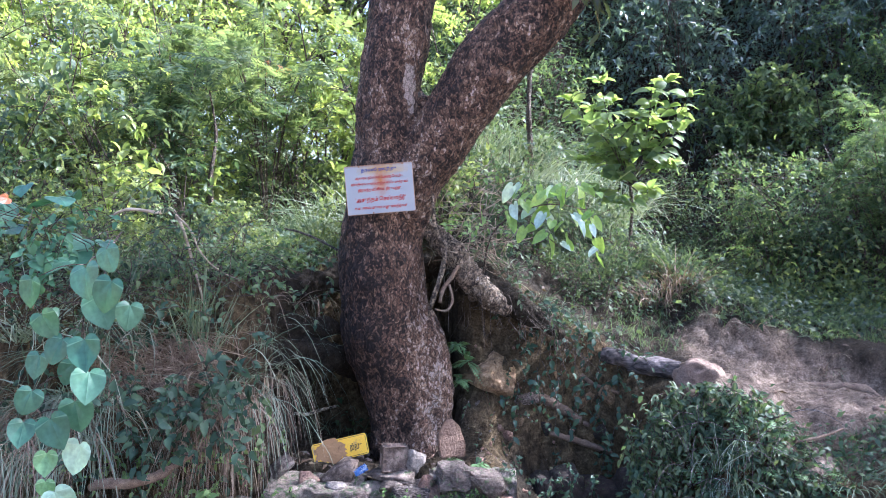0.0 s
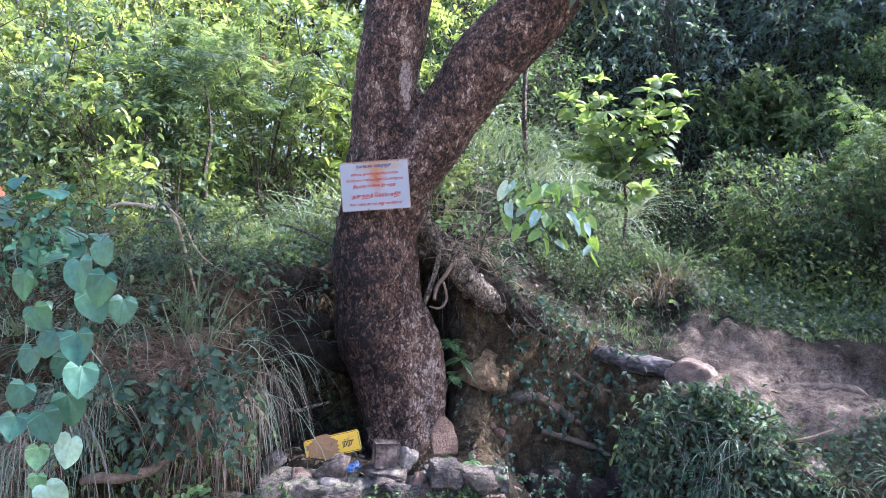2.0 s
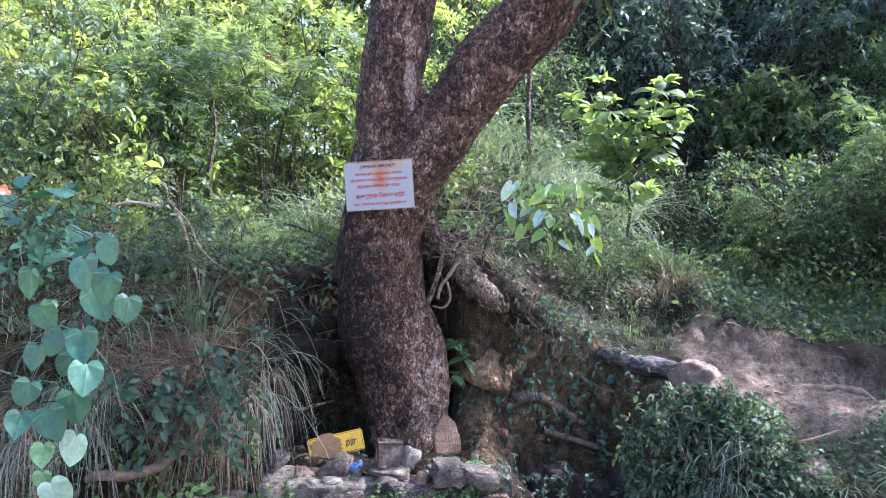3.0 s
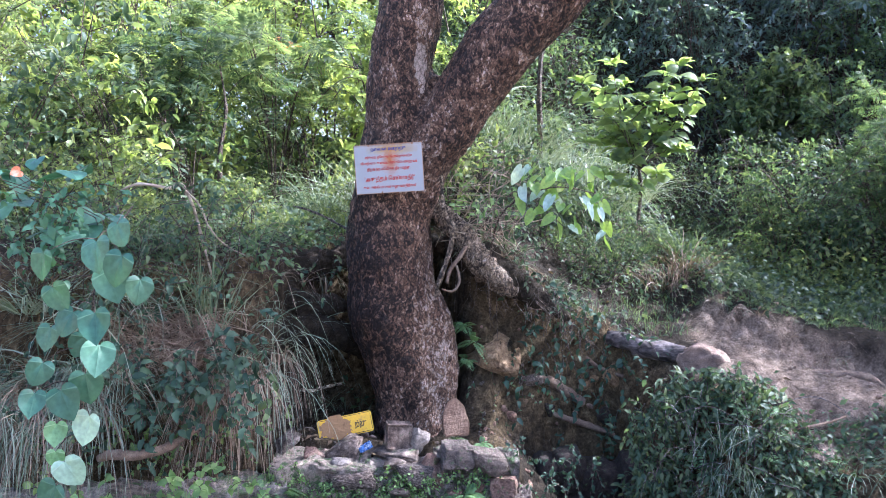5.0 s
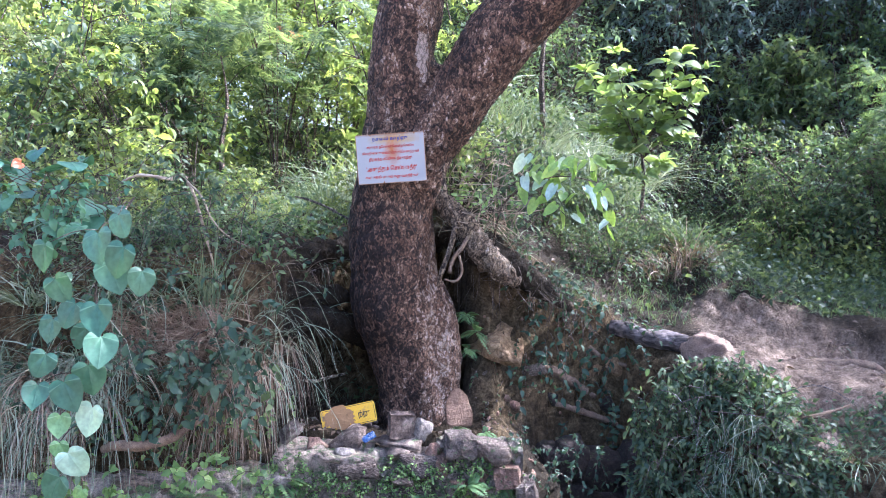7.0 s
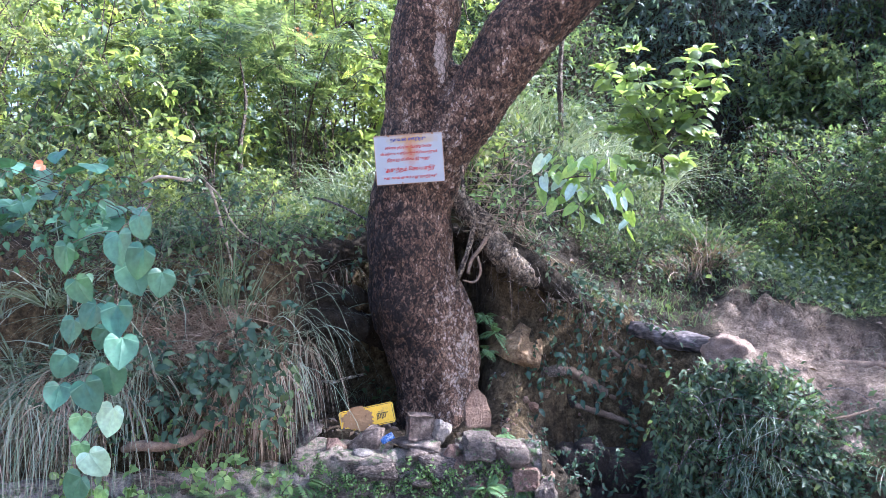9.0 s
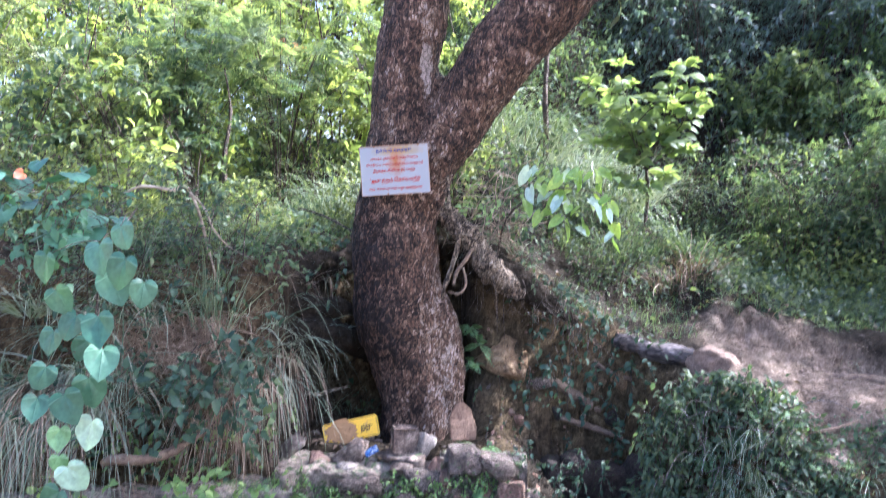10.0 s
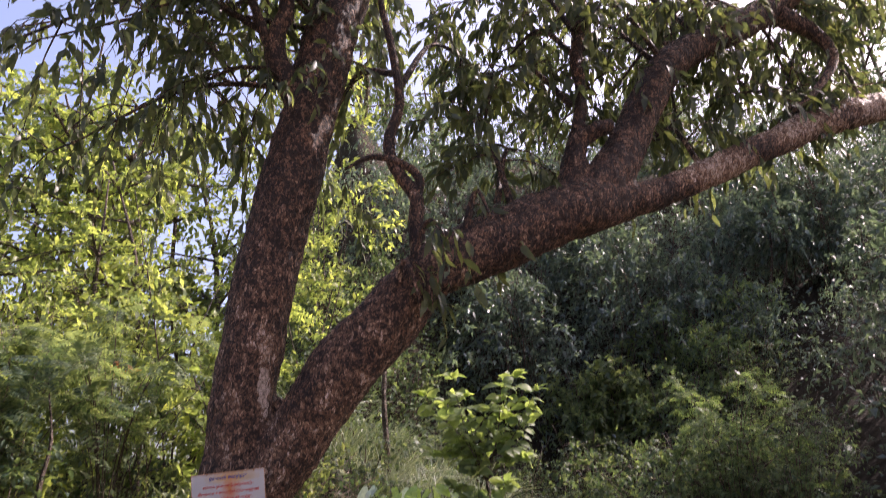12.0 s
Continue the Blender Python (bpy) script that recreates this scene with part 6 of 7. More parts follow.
LEAVES = [(-1.444, 1.431, 0.113), (-1.543, 1.35, 0.147), (-1.505, 1.218, 0.148), (-1.399, 1.297, 0.141), (-1.352, 1.188, 0.114), (-1.739, 1.304, 0.125), (-1.744, 1.146, 0.126), (-1.656, 1.038, 0.126),
          (-1.502, 1.055, 0.137), (-1.764, 0.965, 0.11), (-1.603, 0.931, 0.103), (-1.488, 0.915, 0.138), (-1.719, 0.84, 0.11), (-1.578, 0.778, 0.143), (-1.666, 0.712, 0.143), (-1.79, 0.692, 0.111), (-1.563, 0.591, 0.139),
          (-1.703, 0.554, 0.097), (-1.686, 0.448, 0.077), (-1.633, 0.414, 0.135), (-1.691, 0.294, 0.14), (-1.631, 0.208, 0.077)]
stalks = []
stem_line = spline([(-1.52, -1.45, 1.5), (-1.56, -1.68, 1.3), (-1.6, -1.72, 1.0), (-1.63, -1.75, 0.7), (-1.63, -1.76, 0.45), (-1.66, -1.74, 0.2)], 40)
for x, z, size in LEAVES:
    y = -1.85 + rng.uniform(-0.06, 0.1)
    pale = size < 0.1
    # Two low leaves get the copy with painted sunlight.
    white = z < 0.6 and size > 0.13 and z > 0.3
    hang_leaf(vine, (x, y, z), size, (rng.uniform(-30, 2), rng.uniform(-28, 28), rng.uniform(-30, 30)), HEARTS, HEART_SUNLIT if white else HEART_PALE if pale else HEART)
    k = int(np.argmin(abs(stem_line[:, 2] - z - 0.04)))
    a, b = stem_line[k], np.array([x, y, z])
    stalks.append((spline([a, (a + b) / 2 + np.array([0, 0, 0.03]), b], 6), 0.0025, 0.0018))
base = np.array(vine.matrix_world.translation)
tube = [(stem_line - base, 0.005, 0.003)] + [(p - base, a, b) for p, a, b in stalks]
part("stem", tubes_mesh("stem", tube, 6, rng), TWIG, vine)

bush = base_at("climber", pose(-2.1, -1.2, 1.1), "tangle of broad-leaved creeper on top of the bank", "climber")
for k in range(34):
    x, z = rng.uniform(-2.6, -1.75), rng.uniform(1.3, 1.78)
    z -= 0.25 * max(0, x + 2.0)
    hang_leaf(bush, (x, -1.25 + rng.uniform(-0.3, 0.25), z), rng.uniform(0.09, 0.15), (rng.uniform(-98, -58), rng.uniform(-25, 25), rng.uniform(-50, 50)), HEARTS, HEART)
tube = [(spline([(rng.uniform(-0.5, 0.3), 0.2, -0.1), (rng.uniform(-0.5, 0.4), 0.0, 0.3), (rng.uniform(-0.6, 0.5), rng.uniform(-0.2, 0.2), 0.6)], 10), 0.003, 0.0015) for _ in range(14)]
tagged(part("vine_stem", tubes_mesh("vine_stem", tube, 6, rng), TWIG, bush), kind="stuff")
RED_LEAF = veined_leaf_material("withered_red_leaf", (0.5, 0.15, 0.07), (0.6, 0.2, 0.1), (0.6, 0.3, 0.15), 0.4)
tagged(hang_leaf(bush, (-2.07, -1.42, 1.66), 0.055, (-55, 60, 10), HEARTS, RED_LEAF), "withered orange-red leaf")

cluster = base_at("sapling", pose(0.25, 0.1, 1.15), "young plant with large drooping sunlit green leaves", "sapling")
tube = [(spline([(0, 0, -0.1), (0.05, -0.3, 0.3), (0.2, -0.62, 0.45), (0.38, -0.7, 0.5), (0.6, -0.72, 0.46)], 16), 0.008, 0.003), (spline([(0.2, -0.62, 0.45), (0.3, -0.72, 0.36), (0.42, -0.75, 0.25)], 8), 0.004, 0.002)]
for k in range(54):
    u = rng.uniform(0, 1)
    x, z = 0.38 + 0.54 * u, 1.78 - rng.uniform(0, 0.46) * (0.55 + 0.45 * u)
    hang_leaf(cluster, (x, -0.6 + rng.uniform(-0.12, 0.12), z), rng.uniform(0.06, 0.13), (rng.uniform(-75, 10), rng.uniform(-55, 55), rng.uniform(-70, 70)), LANCES, BROAD if k % 4 else BROAD_SHEEN)
part("stem", tubes_mesh("stem", tube, 6, rng), TWIG, cluster)


# ---- grasses ----


def tussock(name, x, y, n, length, spread, droop, material, label, seed, width=0.006, drift=(0, 0, 0), wide=0.12, z=None, group="grass tussocks", category="grass"):
    rg = np.random.default_rng(seed)
    az = rg.uniform(0, 2 * math.pi, n)
    r = wide * np.sqrt(rg.uniform(0, 1, n))
    base = np.stack([r * np.cos(az), r * np.sin(az), np.zeros(n)], -1)
    lean = unit(np.stack([np.cos(az) * spread, np.sin(az) * spread, np.ones(n)], -1) * rg.uniform(0.6, 1.3, (n, 3)) + np.array(drift) + rg.normal(size=(n, 3)) * 0.15)
    v, q = blades_arrays(rg, base, lean, length * rg.uniform(0.55, 1.15, n), width * rg.uniform(0.6, 1.3, n), droop * rg.uniform(0.5, 1.5, n), 6)
    ob = part(name, mesh_of(name, v, q), material)
    ob.location = (x, y, on_land(x, y, 0.02) if z is None else z)
    return tagged(ob, label, category, group)


rng = np.random.default_rng(37)


def hang(kind, n, x0, x1, z0, z1, blades, long, spread, droop, materials, label, seed, width, drift, wide, out=0.05):
    """Tussocks rooted in the bank's face between two places and two heights."""
    for k in range(n):
        x, z = x0 + (x1 - x0) * (k + rng.uniform(0.2, 0.8)) / n, rng.uniform(z0, z1)
        lean = (drift[0] + rng.normal() * 0.2, drift[1], drift[2] + rng.normal() * 0.1)
        tussock(kind, x, on_face(x, z) - out, blades, rng.uniform(*long), spread, rng.uniform(*droop), materials[k % len(materials)], label, seed + k, width, lean, wide, z)


hang("grass_tussock", 16, -2.75, -1.85, 0.3, 1.05, 34, (0.5, 0.9), 1.1, (0.4, 1.0), (PALE_GRASS, GRASS), "long green arching grass hanging over the bank", 300, 0.008, (-0.3, -0.6, 0.2), 0.07)
hang("grass_tussock", 7, -2.1, -1.5, 0.75, 1.1, 22, (0.5, 0.85), 1.3, (0.3, 0.8), (GRASS, PALE_GRASS), "thin green grass arching over the bank's edge", 320, 0.005, (0.3, -0.7, 0.3), 0.08)
hang("dry_grass_tussock", 6, -2.6, -1.82, 0.3, 0.62, 36, (0.45, 0.75), 0.8, (0.9, 1.7), (GRASS, PALE_GRASS, STRAW), "long half-dry grass trailing down the bank", 330, 0.0055, (0.0, -0.5, -0.1), 0.08, 0.1)
hang("dry_grass_tussock", 9, -1.4, -1.06, 0.4, 0.56, 60, (0.42, 0.58), 0.35, (1.3, 1.7), (STRAW, STRAW, STRAW, PALE_GRASS), "thick curtain of dry reddish-brown grass on the bank", 345, 0.005, (0.0, -0.45, -0.1), 0.07, 0.08)
hang("grass_tussock", 9, -1.3, -0.98, 0.48, 0.78, 8, (0.6, 0.85), 0.35, (0.85, 1.25), (PALE_GRASS, GRASS), "long thin grass arching over the hollow", 360, 0.0045, (0.75, -0.45, 0.45), 0.06, 0.08)
hang("grass_tussock", 3, -1.48, -1.3, 0.78, 0.86, 26, (0.45, 0.62), 0.22, (0.05, 0.25), (GRASS,), "upright green grass tuft on the bank", 372, 0.006, (0.05, -0.25, 0.6), 0.05, 0.1)
hang("dry_grass_tussock", 7, -1.28, -0.85, 0.85, 1.08, 16, (0.3, 0.5), 1.2, (0.5, 1.0), (STRAW, GRASS), "thin half-dry grass on the edge of the earth ledge", 440, 0.0035, (0.35, -0.6, 0.1), 0.08)
hang("dry_grass_tussock", 6, -2.75, -2.05, 0.12, 0.35, 42, (0.45, 0.65), 0.6, (1.1, 1.6), (GRASS, STRAW, PALE_GRASS), "half-dry grass hanging over the low wall", 450, 0.005, (-0.1, -0.6, 0.1), 0.09, 0.25)
hang("dry_grass_tussock", 7, -1.85, -1.25, 0.62, 0.85, 30, (0.3, 0.5), 1.6, (0.3, 0.6), (STRAW,), "loose dry grass lying on the bank", 420, 0.0035, (0.0, -0.5, 0.0), 0.1)
for k, (x, y) in enumerate([(1.0, 2.3), (0.6, 2.5), (1.3, 2.6), (0.8, 2.9), (0.35, 3.1), (1.2, 3.4), (0.7, 3.8), (1.6, 3.0), (1.5, 3.9), (0.2, 4.2), (1.0, 4.5), (1.9, 3.6), (-0.95, 1.75), (-0.65, 2.1), (-1.25, 2.6), (-0.5, 1.6)]):
    tussock("tall_grass_clump", x, y, 130, 1.1, 0.6, 0.6, PALE_GRASS if k % 2 else GRASS, "tall pale green grass clump on the slope", 370 + k, 0.008, (0, -0.2, 0), 0.28, group="tall grass")
for k, (x, y, mat) in enumerate([(1.7, 1.15, BROWN_GRASS), (1.86, 1.2, BROWN_GRASS), (1.8, 1.75, LEAF_SHADE), (2.4, 2.3, LEAF_SHADE), (1.6, 1.8, LEAF_SHADE), (2.05, 1.75, LEAF_SHADE), (1.3, 1.6, LEAF_SHADE), (2.25, 1.8, LEAF_SHADE), (1.97, 1.3, BROWN_GRASS)]):
    tussock("grass_tussock", x, y, 80, 0.55, 0.5, 0.65 if mat is BROWN_GRASS else 0.5, mat, "dry brown grass tuft under the sapling" if mat is BROWN_GRASS else "green grass tuft under the sapling", 390 + k, 0.006, (0, -0.15, 0), 0.14)
tussock("grass_tussock", 1.53, on_face(1.53, 0.25) - 0.06, 26, 0.34, 0.2, 0.25, PALE_GRASS, "green grass tuft growing from the leafy mound", 400, 0.004, (0, -0.25, 0.3), 0.05, 0.2)
for k, (x, z) in enumerate(((1.56, 0.12), (1.63, 0.02), (1.5, 0.0))):
    tussock("grass_tussock", x, on_face(x, 0.1) - 0.14, 24, 0.34, 0.3, 0.7, PALE_GRASS if k else GRASS, "long thin grass tuft in front of the leafy mound", 425 + k, 0.0025, (0, -0.4, 0.4), 0.04, z)
for k in range(7):
    x, z = 1.5 + rng.normal() * 0.06, 0.38 - 0.07 * k
    tussock("grass_tussock", x, on_face(x, 0.2) - 0.11 - 0.01 * k, 11, rng.uniform(0.12, 0.2), 0.5, rng.uniform(0.4, 1.0), PALE_GRASS, "pale wispy grass hanging over the leafy mound", 430 + k, 0.0015, (rng.normal() * 0.4, -0.6, -0.9), 0.06, z, "wispy grass")
for k, (x, y) in enumerate([(2.2, -1.0), (2.5, -1.1), (2.8, -1.15), (2.1, -1.25), (2.5, -1.4)]):
    tussock("grass_tussock", x, y, 90, 0.35, 0.8, 0.7, GRASS, "short green grass tuft on the low bank", 405 + k, 0.006, (0, -0.3, 0), 0.1)


# ---- ground cover ----


def cover(name, spots, sizes, material, label, category, seed, lift=0.05, stand=0.6, fine=False):
    """Many small leaves over a stretch of ground: spots is an (n, 2) array of plan points."""
    rg = np.random.default_rng(seed)
    n = len(spots)
    z = land(spots[:, 0], spots[:, 1])
    pos = np.stack([spots[:, 0], spots[:, 1], z + rg.exponential(lift, n)], -1)
    axis = unit(rg.normal(size=(n, 3)) * np.array([1, 1, stand]))
    face = unit(np.array([0, -0.2, 1.0]) + rg.normal(size=(n, 3)) * 0.5)
    s = rg.uniform(0.6, 1.3, n)
    ob = part(name, mesh_of(name, *leaf_arrays(pos, axis, face, sizes[0] * s, sizes[1] * s, 0.15, 0.2, fine)), material)
    return tagged(ob, label, category, kind="stuff")


def patch(rng, n, x0, x1, y0, y1, keep=None, clump=1.4, k=0):
    p = np.stack([rng.uniform(x0, x1, n), rng.uniform(y0, y1, n)], -1)
    ok = fbm(p[:, 0] * clump, p[:, 1] * clump, 3, 40 + k) > rng.normal(size=n) * 0.35 - 0.15
    if keep is not None:
        ok &= keep(p[:, 0], p[:, 1])
    return p[ok]


rng = np.random.default_rng(47)
off_path = lambda x, y: bare(x, y) < rng.uniform(0.05, 0.6, len(x))
cover("weeds", patch(rng, 16000, 0.3, 6.5, 0.9, 5.5, off_path, 1.4, 1), (0.05, 0.028), LEAF_MID, "low green weeds covering the level ground by the path", "weeds", 51, 0.06)
cover("weeds", patch(rng, 9000, 0.8, 4.2, 0.4, 3.0, lambda x, y: (bare(x, y) < 0.3) & (land(x, y) > 0.6), 1.2, 19), (0.055, 0.03), LEAF_SHADE, "leafy green weeds behind the earth step", "weeds", 68, 0.06, 0.8, True)
cover("weeds", patch(rng, 4500, 1.3, 4.6, 1.6, 3.8, off_path, 1.4, 15), (0.045, 0.026), LEAF_LIME, "fresh light green weeds beyond the path", "weeds", 59, 0.08)
cover("weeds", patch(rng, 16000, -6, 0.2, 0.3, 6, None, 1.2, 2), (0.055, 0.03), LEAF_MID, "low green weeds under the thicket", "weeds", 52, 0.09)
cover("weeds", patch(rng, 6500, 1.8, 4.0, -1.7, -0.74, None, 1.5, 3), (0.045, 0.022), LEAF_MID, "low weeds on the bank below the path", "weeds", 53, 0.05)
cover("weeds", patch(rng, 15000, -3.6, -0.6, -0.85, 0.6, lambda x, y: land(x, y) > 0.85, 1.5, 12), (0.05, 0.026), LEAF_MID, "low weeds on top of the grassy bank", "weeds", 57, 0.07)
cover("weeds", patch(rng, 5500, 2.9, 5.2, 1.5, 3.2, None, 1.0, 21), (0.06, 0.032), LEAF_FRESH, "tall green weeds under the arching bushes", "weeds", 70, 0.22, 0.8, True)
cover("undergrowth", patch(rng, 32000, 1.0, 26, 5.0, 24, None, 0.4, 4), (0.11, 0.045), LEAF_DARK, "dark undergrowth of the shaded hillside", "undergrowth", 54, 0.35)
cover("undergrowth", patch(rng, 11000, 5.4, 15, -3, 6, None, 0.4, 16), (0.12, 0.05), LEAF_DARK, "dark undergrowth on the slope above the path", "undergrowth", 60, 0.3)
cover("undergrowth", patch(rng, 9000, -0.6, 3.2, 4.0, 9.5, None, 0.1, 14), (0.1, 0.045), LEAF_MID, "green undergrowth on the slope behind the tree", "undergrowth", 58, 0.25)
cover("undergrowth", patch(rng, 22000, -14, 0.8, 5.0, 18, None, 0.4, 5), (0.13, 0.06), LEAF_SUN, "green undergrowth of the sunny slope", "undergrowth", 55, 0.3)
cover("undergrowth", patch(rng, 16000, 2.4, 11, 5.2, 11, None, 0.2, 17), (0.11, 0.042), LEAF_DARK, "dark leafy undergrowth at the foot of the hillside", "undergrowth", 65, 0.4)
cover("fallen_leaves", np.stack([rng.uniform(-1.05, -0.45, 150), rng.uniform(-0.82, -0.45, 150)], -1), (0.045, 0.022), LITTER, "dry leaves lying on the wall top", "leaf litter", 66, 0.012, 0.3)
cover("fallen_leaves", patch(rng, 1500, -3, 5, -0.9, 4, None, 0.8, 6), (0.05, 0.024), LITTER, "dry fallen leaves on the ground", "leaf litter", 56, 0.008, 0.15)


def grass_cover(name, spots, length, material, label, seed, width=0.004, droop=0.5):
    rg = np.random.default_rng(seed)
    n = len(spots)
    base = np.stack([spots[:, 0], spots[:, 1], land(spots[:, 0], spots[:, 1]) - 0.01], -1)
    lean = unit(rg.normal(size=(n, 3)) * np.array([0.5, 0.5, 0.1]) + np.array([0, -0.15, 1.0]))
    v, q = blades_arrays(rg, base, lean, length * rg.uniform(0.5, 1.3, n), width * rg.uniform(0.6, 1.3, n), droop * rg.uniform(0.4, 1.5, n), 3)
    return tagged(part(name, mesh_of(name, v, q), material), label, "grass", kind="stuff")


grass_cover("grass", patch(rng, 16000, 0.35, 5.5, 0.55, 4.5, off_path, 1.1, 7), 0.16, LEAF_MID, "short green grass beyond the path", 61)
grass_cover("grass", patch(rng, 9000, 0.75, 3.4, 0.35, 2.2, lambda x, y: (bare(x, y) < 0.3) & (land(x, y) > 0.62), 0.6, 18), 0.13, LEAF_MID, "fresh short grass behind the earth step", 67)
grass_cover("grass", patch(rng, 9000, -4, -0.3, 0.2, 3.5, None, 1.1, 8), 0.2, GRASS, "short green grass on top of the bank", 62)
grass_cover("grass", patch(rng, 7000, -1.5, -0.2, 0.45, 2.0, None, 0.5, 20), 0.2, LEAF_FRESH, "fresh green grass on the ledge behind the tree", 69, 0.005)
grass_cover("grass", patch(rng, 5000, 1.7, 4.0, -1.7, -0.72, None, 1.5, 9), 0.14, GRASS, "short green grass on the low bank", 63)
grass_cover("dry_grass", patch(rng, 1500, 1.2, 4.0, -0.3, 1.5, None, 1.5, 10), 0.06, STRAW, "sparse dry grass on the trodden path", 64, 0.003)


# ---- ferns, mound cover and creepers ----


def frond_arrays(rng, bases, ways, length, pairs, leaflet, droop=0.5):
    """Arching fronds with leaflets in pairs."""
    pos, axis, face, ln = [], [], [], []
    for b, w in zip(bases, ways):
        L = length * rng.uniform(0.6, 1.2)
        s = np.linspace(0.12, 1.0, pairs)
        c = b + w * (L * s)[:, None] + np.array([0, 0, -droop * L]) * (s ** 2)[:, None]
        t = unit(w + np.array([0, 0, -2 * droop]) * s[:, None])
        side = unit(np.cross(t, np.array([0, 0, 1.0]) + rng.normal(size=3) * 0.4))
        for sg in (1, -1):
            pos.append(c)
            axis.append(unit(side * sg + t * 0.45))
            face.append(np.cross(side, t))
            ln.append(leaflet * L * np.sin(math.pi * (0.12 + 0.85 * s)) * rng.uniform(0.9, 1.1, pairs))
    pos, axis, face, ln = np.vstack(pos), np.vstack(axis), np.vstack(face), np.concatenate(ln)
    return leaf_arrays(pos, axis, face, ln, ln * 0.34, 0.1, 0.1)


def fern(x, y, z, seed, n=9, length=0.22, face=(0, -0.6, 0.4), label="small green fern growing from the wall"):
    rg = np.random.default_rng(seed)
    ob = base_at("fern", pose(x, y, z), label, "fern", "ferns")
    for _ in range(n):
        w = unit(rg.normal(size=3) * np.array([0.9, 0.5, 0.5]) + np.array(face))
        part("frond", mesh_of("frond", *frond_arrays(rg, [np.zeros(3)], [w], length, 12, 0.3)), FERN, ob)
    return ob


for k, (x, y, z, L) in enumerate([(-0.95, -0.86, -0.1, 0.24), (-0.85, -0.88, -0.2, 0.22), (-1.05, -0.9, -0.22, 0.2), (-0.6, -0.9, -0.25, 0.18), (-0.35, -0.88, -0.22, 0.16), (0.1, -0.84, -0.1, 0.14), (-0.1, -0.84, -0.2, 0.16), (0.35, -0.8, -0.2, 0.16),
                                  (0.1, 0.05, 0.72, 0.13), (0.16, 0.02, 0.62, 0.14), (0.12, 0.0, 0.5, 0.12), (0.05, -0.5, 0.12, 0.1), (0.2, -0.64, 0.14, 0.1), (-1.35, -1.08, -0.1, 0.2)]):
    fern(x, y, z, 500 + k, 9, L)

rng = np.random.default_rng(57)
n = 190
mx, mz = 1.53 + 0.54 * rng.uniform(-1, 1, n), rng.uniform(-0.45, 0.66, n)
keep = (((mx - 1.53) / 0.54) ** 2 + ((mz - 0.05) / 0.6) ** 2 < 1) & (rng.random(n) < 0.85)
mx, mz = mx[keep], mz[keep]
n = len(mx)
my = face_at(mx, np.minimum(mz, land(mx, np.full(n, -0.66)) - 0.01))
bases = np.stack([mx, my, land(mx, my) + 0.01], -1)
bases[:, 2] = np.where(mz < bases[:, 2], mz, bases[:, 2])
ways = unit(np.stack([(mx - 1.5) * 1.2, np.full(n, -0.8), 0.35 + 0 * mx], -1) + rng.normal(size=(n, 3)) * 0.4)
tagged(part("leafy_mound", mesh_of("leafy_mound", *frond_arrays(rng, bases, ways, 0.15, 9, 0.32, 0.5)), FERN), "dense fern-like leaves covering the mound beside the gully", "weeds", kind="stuff")
n = 70
mx, my = rng.uniform(2.3, 3.4, n), rng.uniform(-1.75, -1.0, n)
bases = np.stack([mx, my, land(mx, my) + 0.02], -1)
ways = unit(rng.normal(size=(n, 3)) * 0.5 + np.array([0, -0.5, 0.6]))
tagged(part("leafy_weeds", mesh_of("leafy_weeds", *frond_arrays(rng, bases, ways, 0.17, 9, 0.32, 0.4)), FERN), "fern-like weeds on the low bank", "weeds", kind="stuff")


def creeper(name, spots, per, twig, sizes, material, label, seed, way=(0, -0.5, -0.6), fine=True):
    """Sprays of small leaves on trailing stems; spots are places in the world."""
    rg = np.random.default_rng(seed)
    o = np.array(spots)
    ways = unit(np.array(way) + rg.normal(size=o.shape) * 0.5)
    pos, axis, face, ln, wd, tw = sprays(rg, o, ways, per, twig, 0.5, sizes)
    face = unit(face + np.array([0, -0.6, 0]))
    ob = base_at(name, Matrix.Translation(o[0]), label, "creeper", "creepers")
    b = o[0]
    tagged(part("vine_stem", tubes_mesh("vine_stem", [(p - b, a, c) for p, a, c in tw], 4, rg), TWIG, ob), kind="stuff")
    part("foliage", mesh_of("foliage", *leaf_arrays(pos - b, axis, face, ln, wd, 0.15, 0.15, fine)), material, ob)
    return ob


def along_face(rng, n, x0, x1, lo, hi, out=0.03):
    """Places on the upper earth face between two shares of its height."""
    x = rng.uniform(x0, x1, n)
    y = np.interp(x, LX, FACE) + np.interp(x, LX, WIDE) * rng.uniform(lo, hi, n)
    return np.stack([x, y - out, land(x, y) + 0.03], -1)


def moss_spots(rng, clumps, per):
    """Places of small weeds in clumps over the wall under the tree."""
    x = np.repeat(rng.uniform(-1.2, 0.48, clumps), per) + rng.normal(size=clumps * per) * 0.035
    z = np.repeat(rng.uniform(-0.5, 0.02, clumps), per) + rng.normal(size=clumps * per) * 0.03
    y = np.interp(x, [-1.2, -0.5, 0.2, 0.5], [-0.85, -0.84, -0.8, -0.66]) + rng.uniform(-0.02, 0.02, len(x))
    return np.stack([x, y, np.minimum(z, 0.06)], -1)


rng = np.random.default_rng(67)
creeper("creeper", along_face(rng, 62, 0.4, 1.3, 0.45, 1.1), 8, 0.26, (0.058, 0.032), LEAF_TEAL, "small-leaved creeper hanging over the earth bank", 601)
creeper("creeper", along_face(rng, 44, 0.55, 1.3, -0.2, 0.5), 7, 0.16, (0.05, 0.026), LEAF_TEAL, "dark creeper on the gully face", 602)
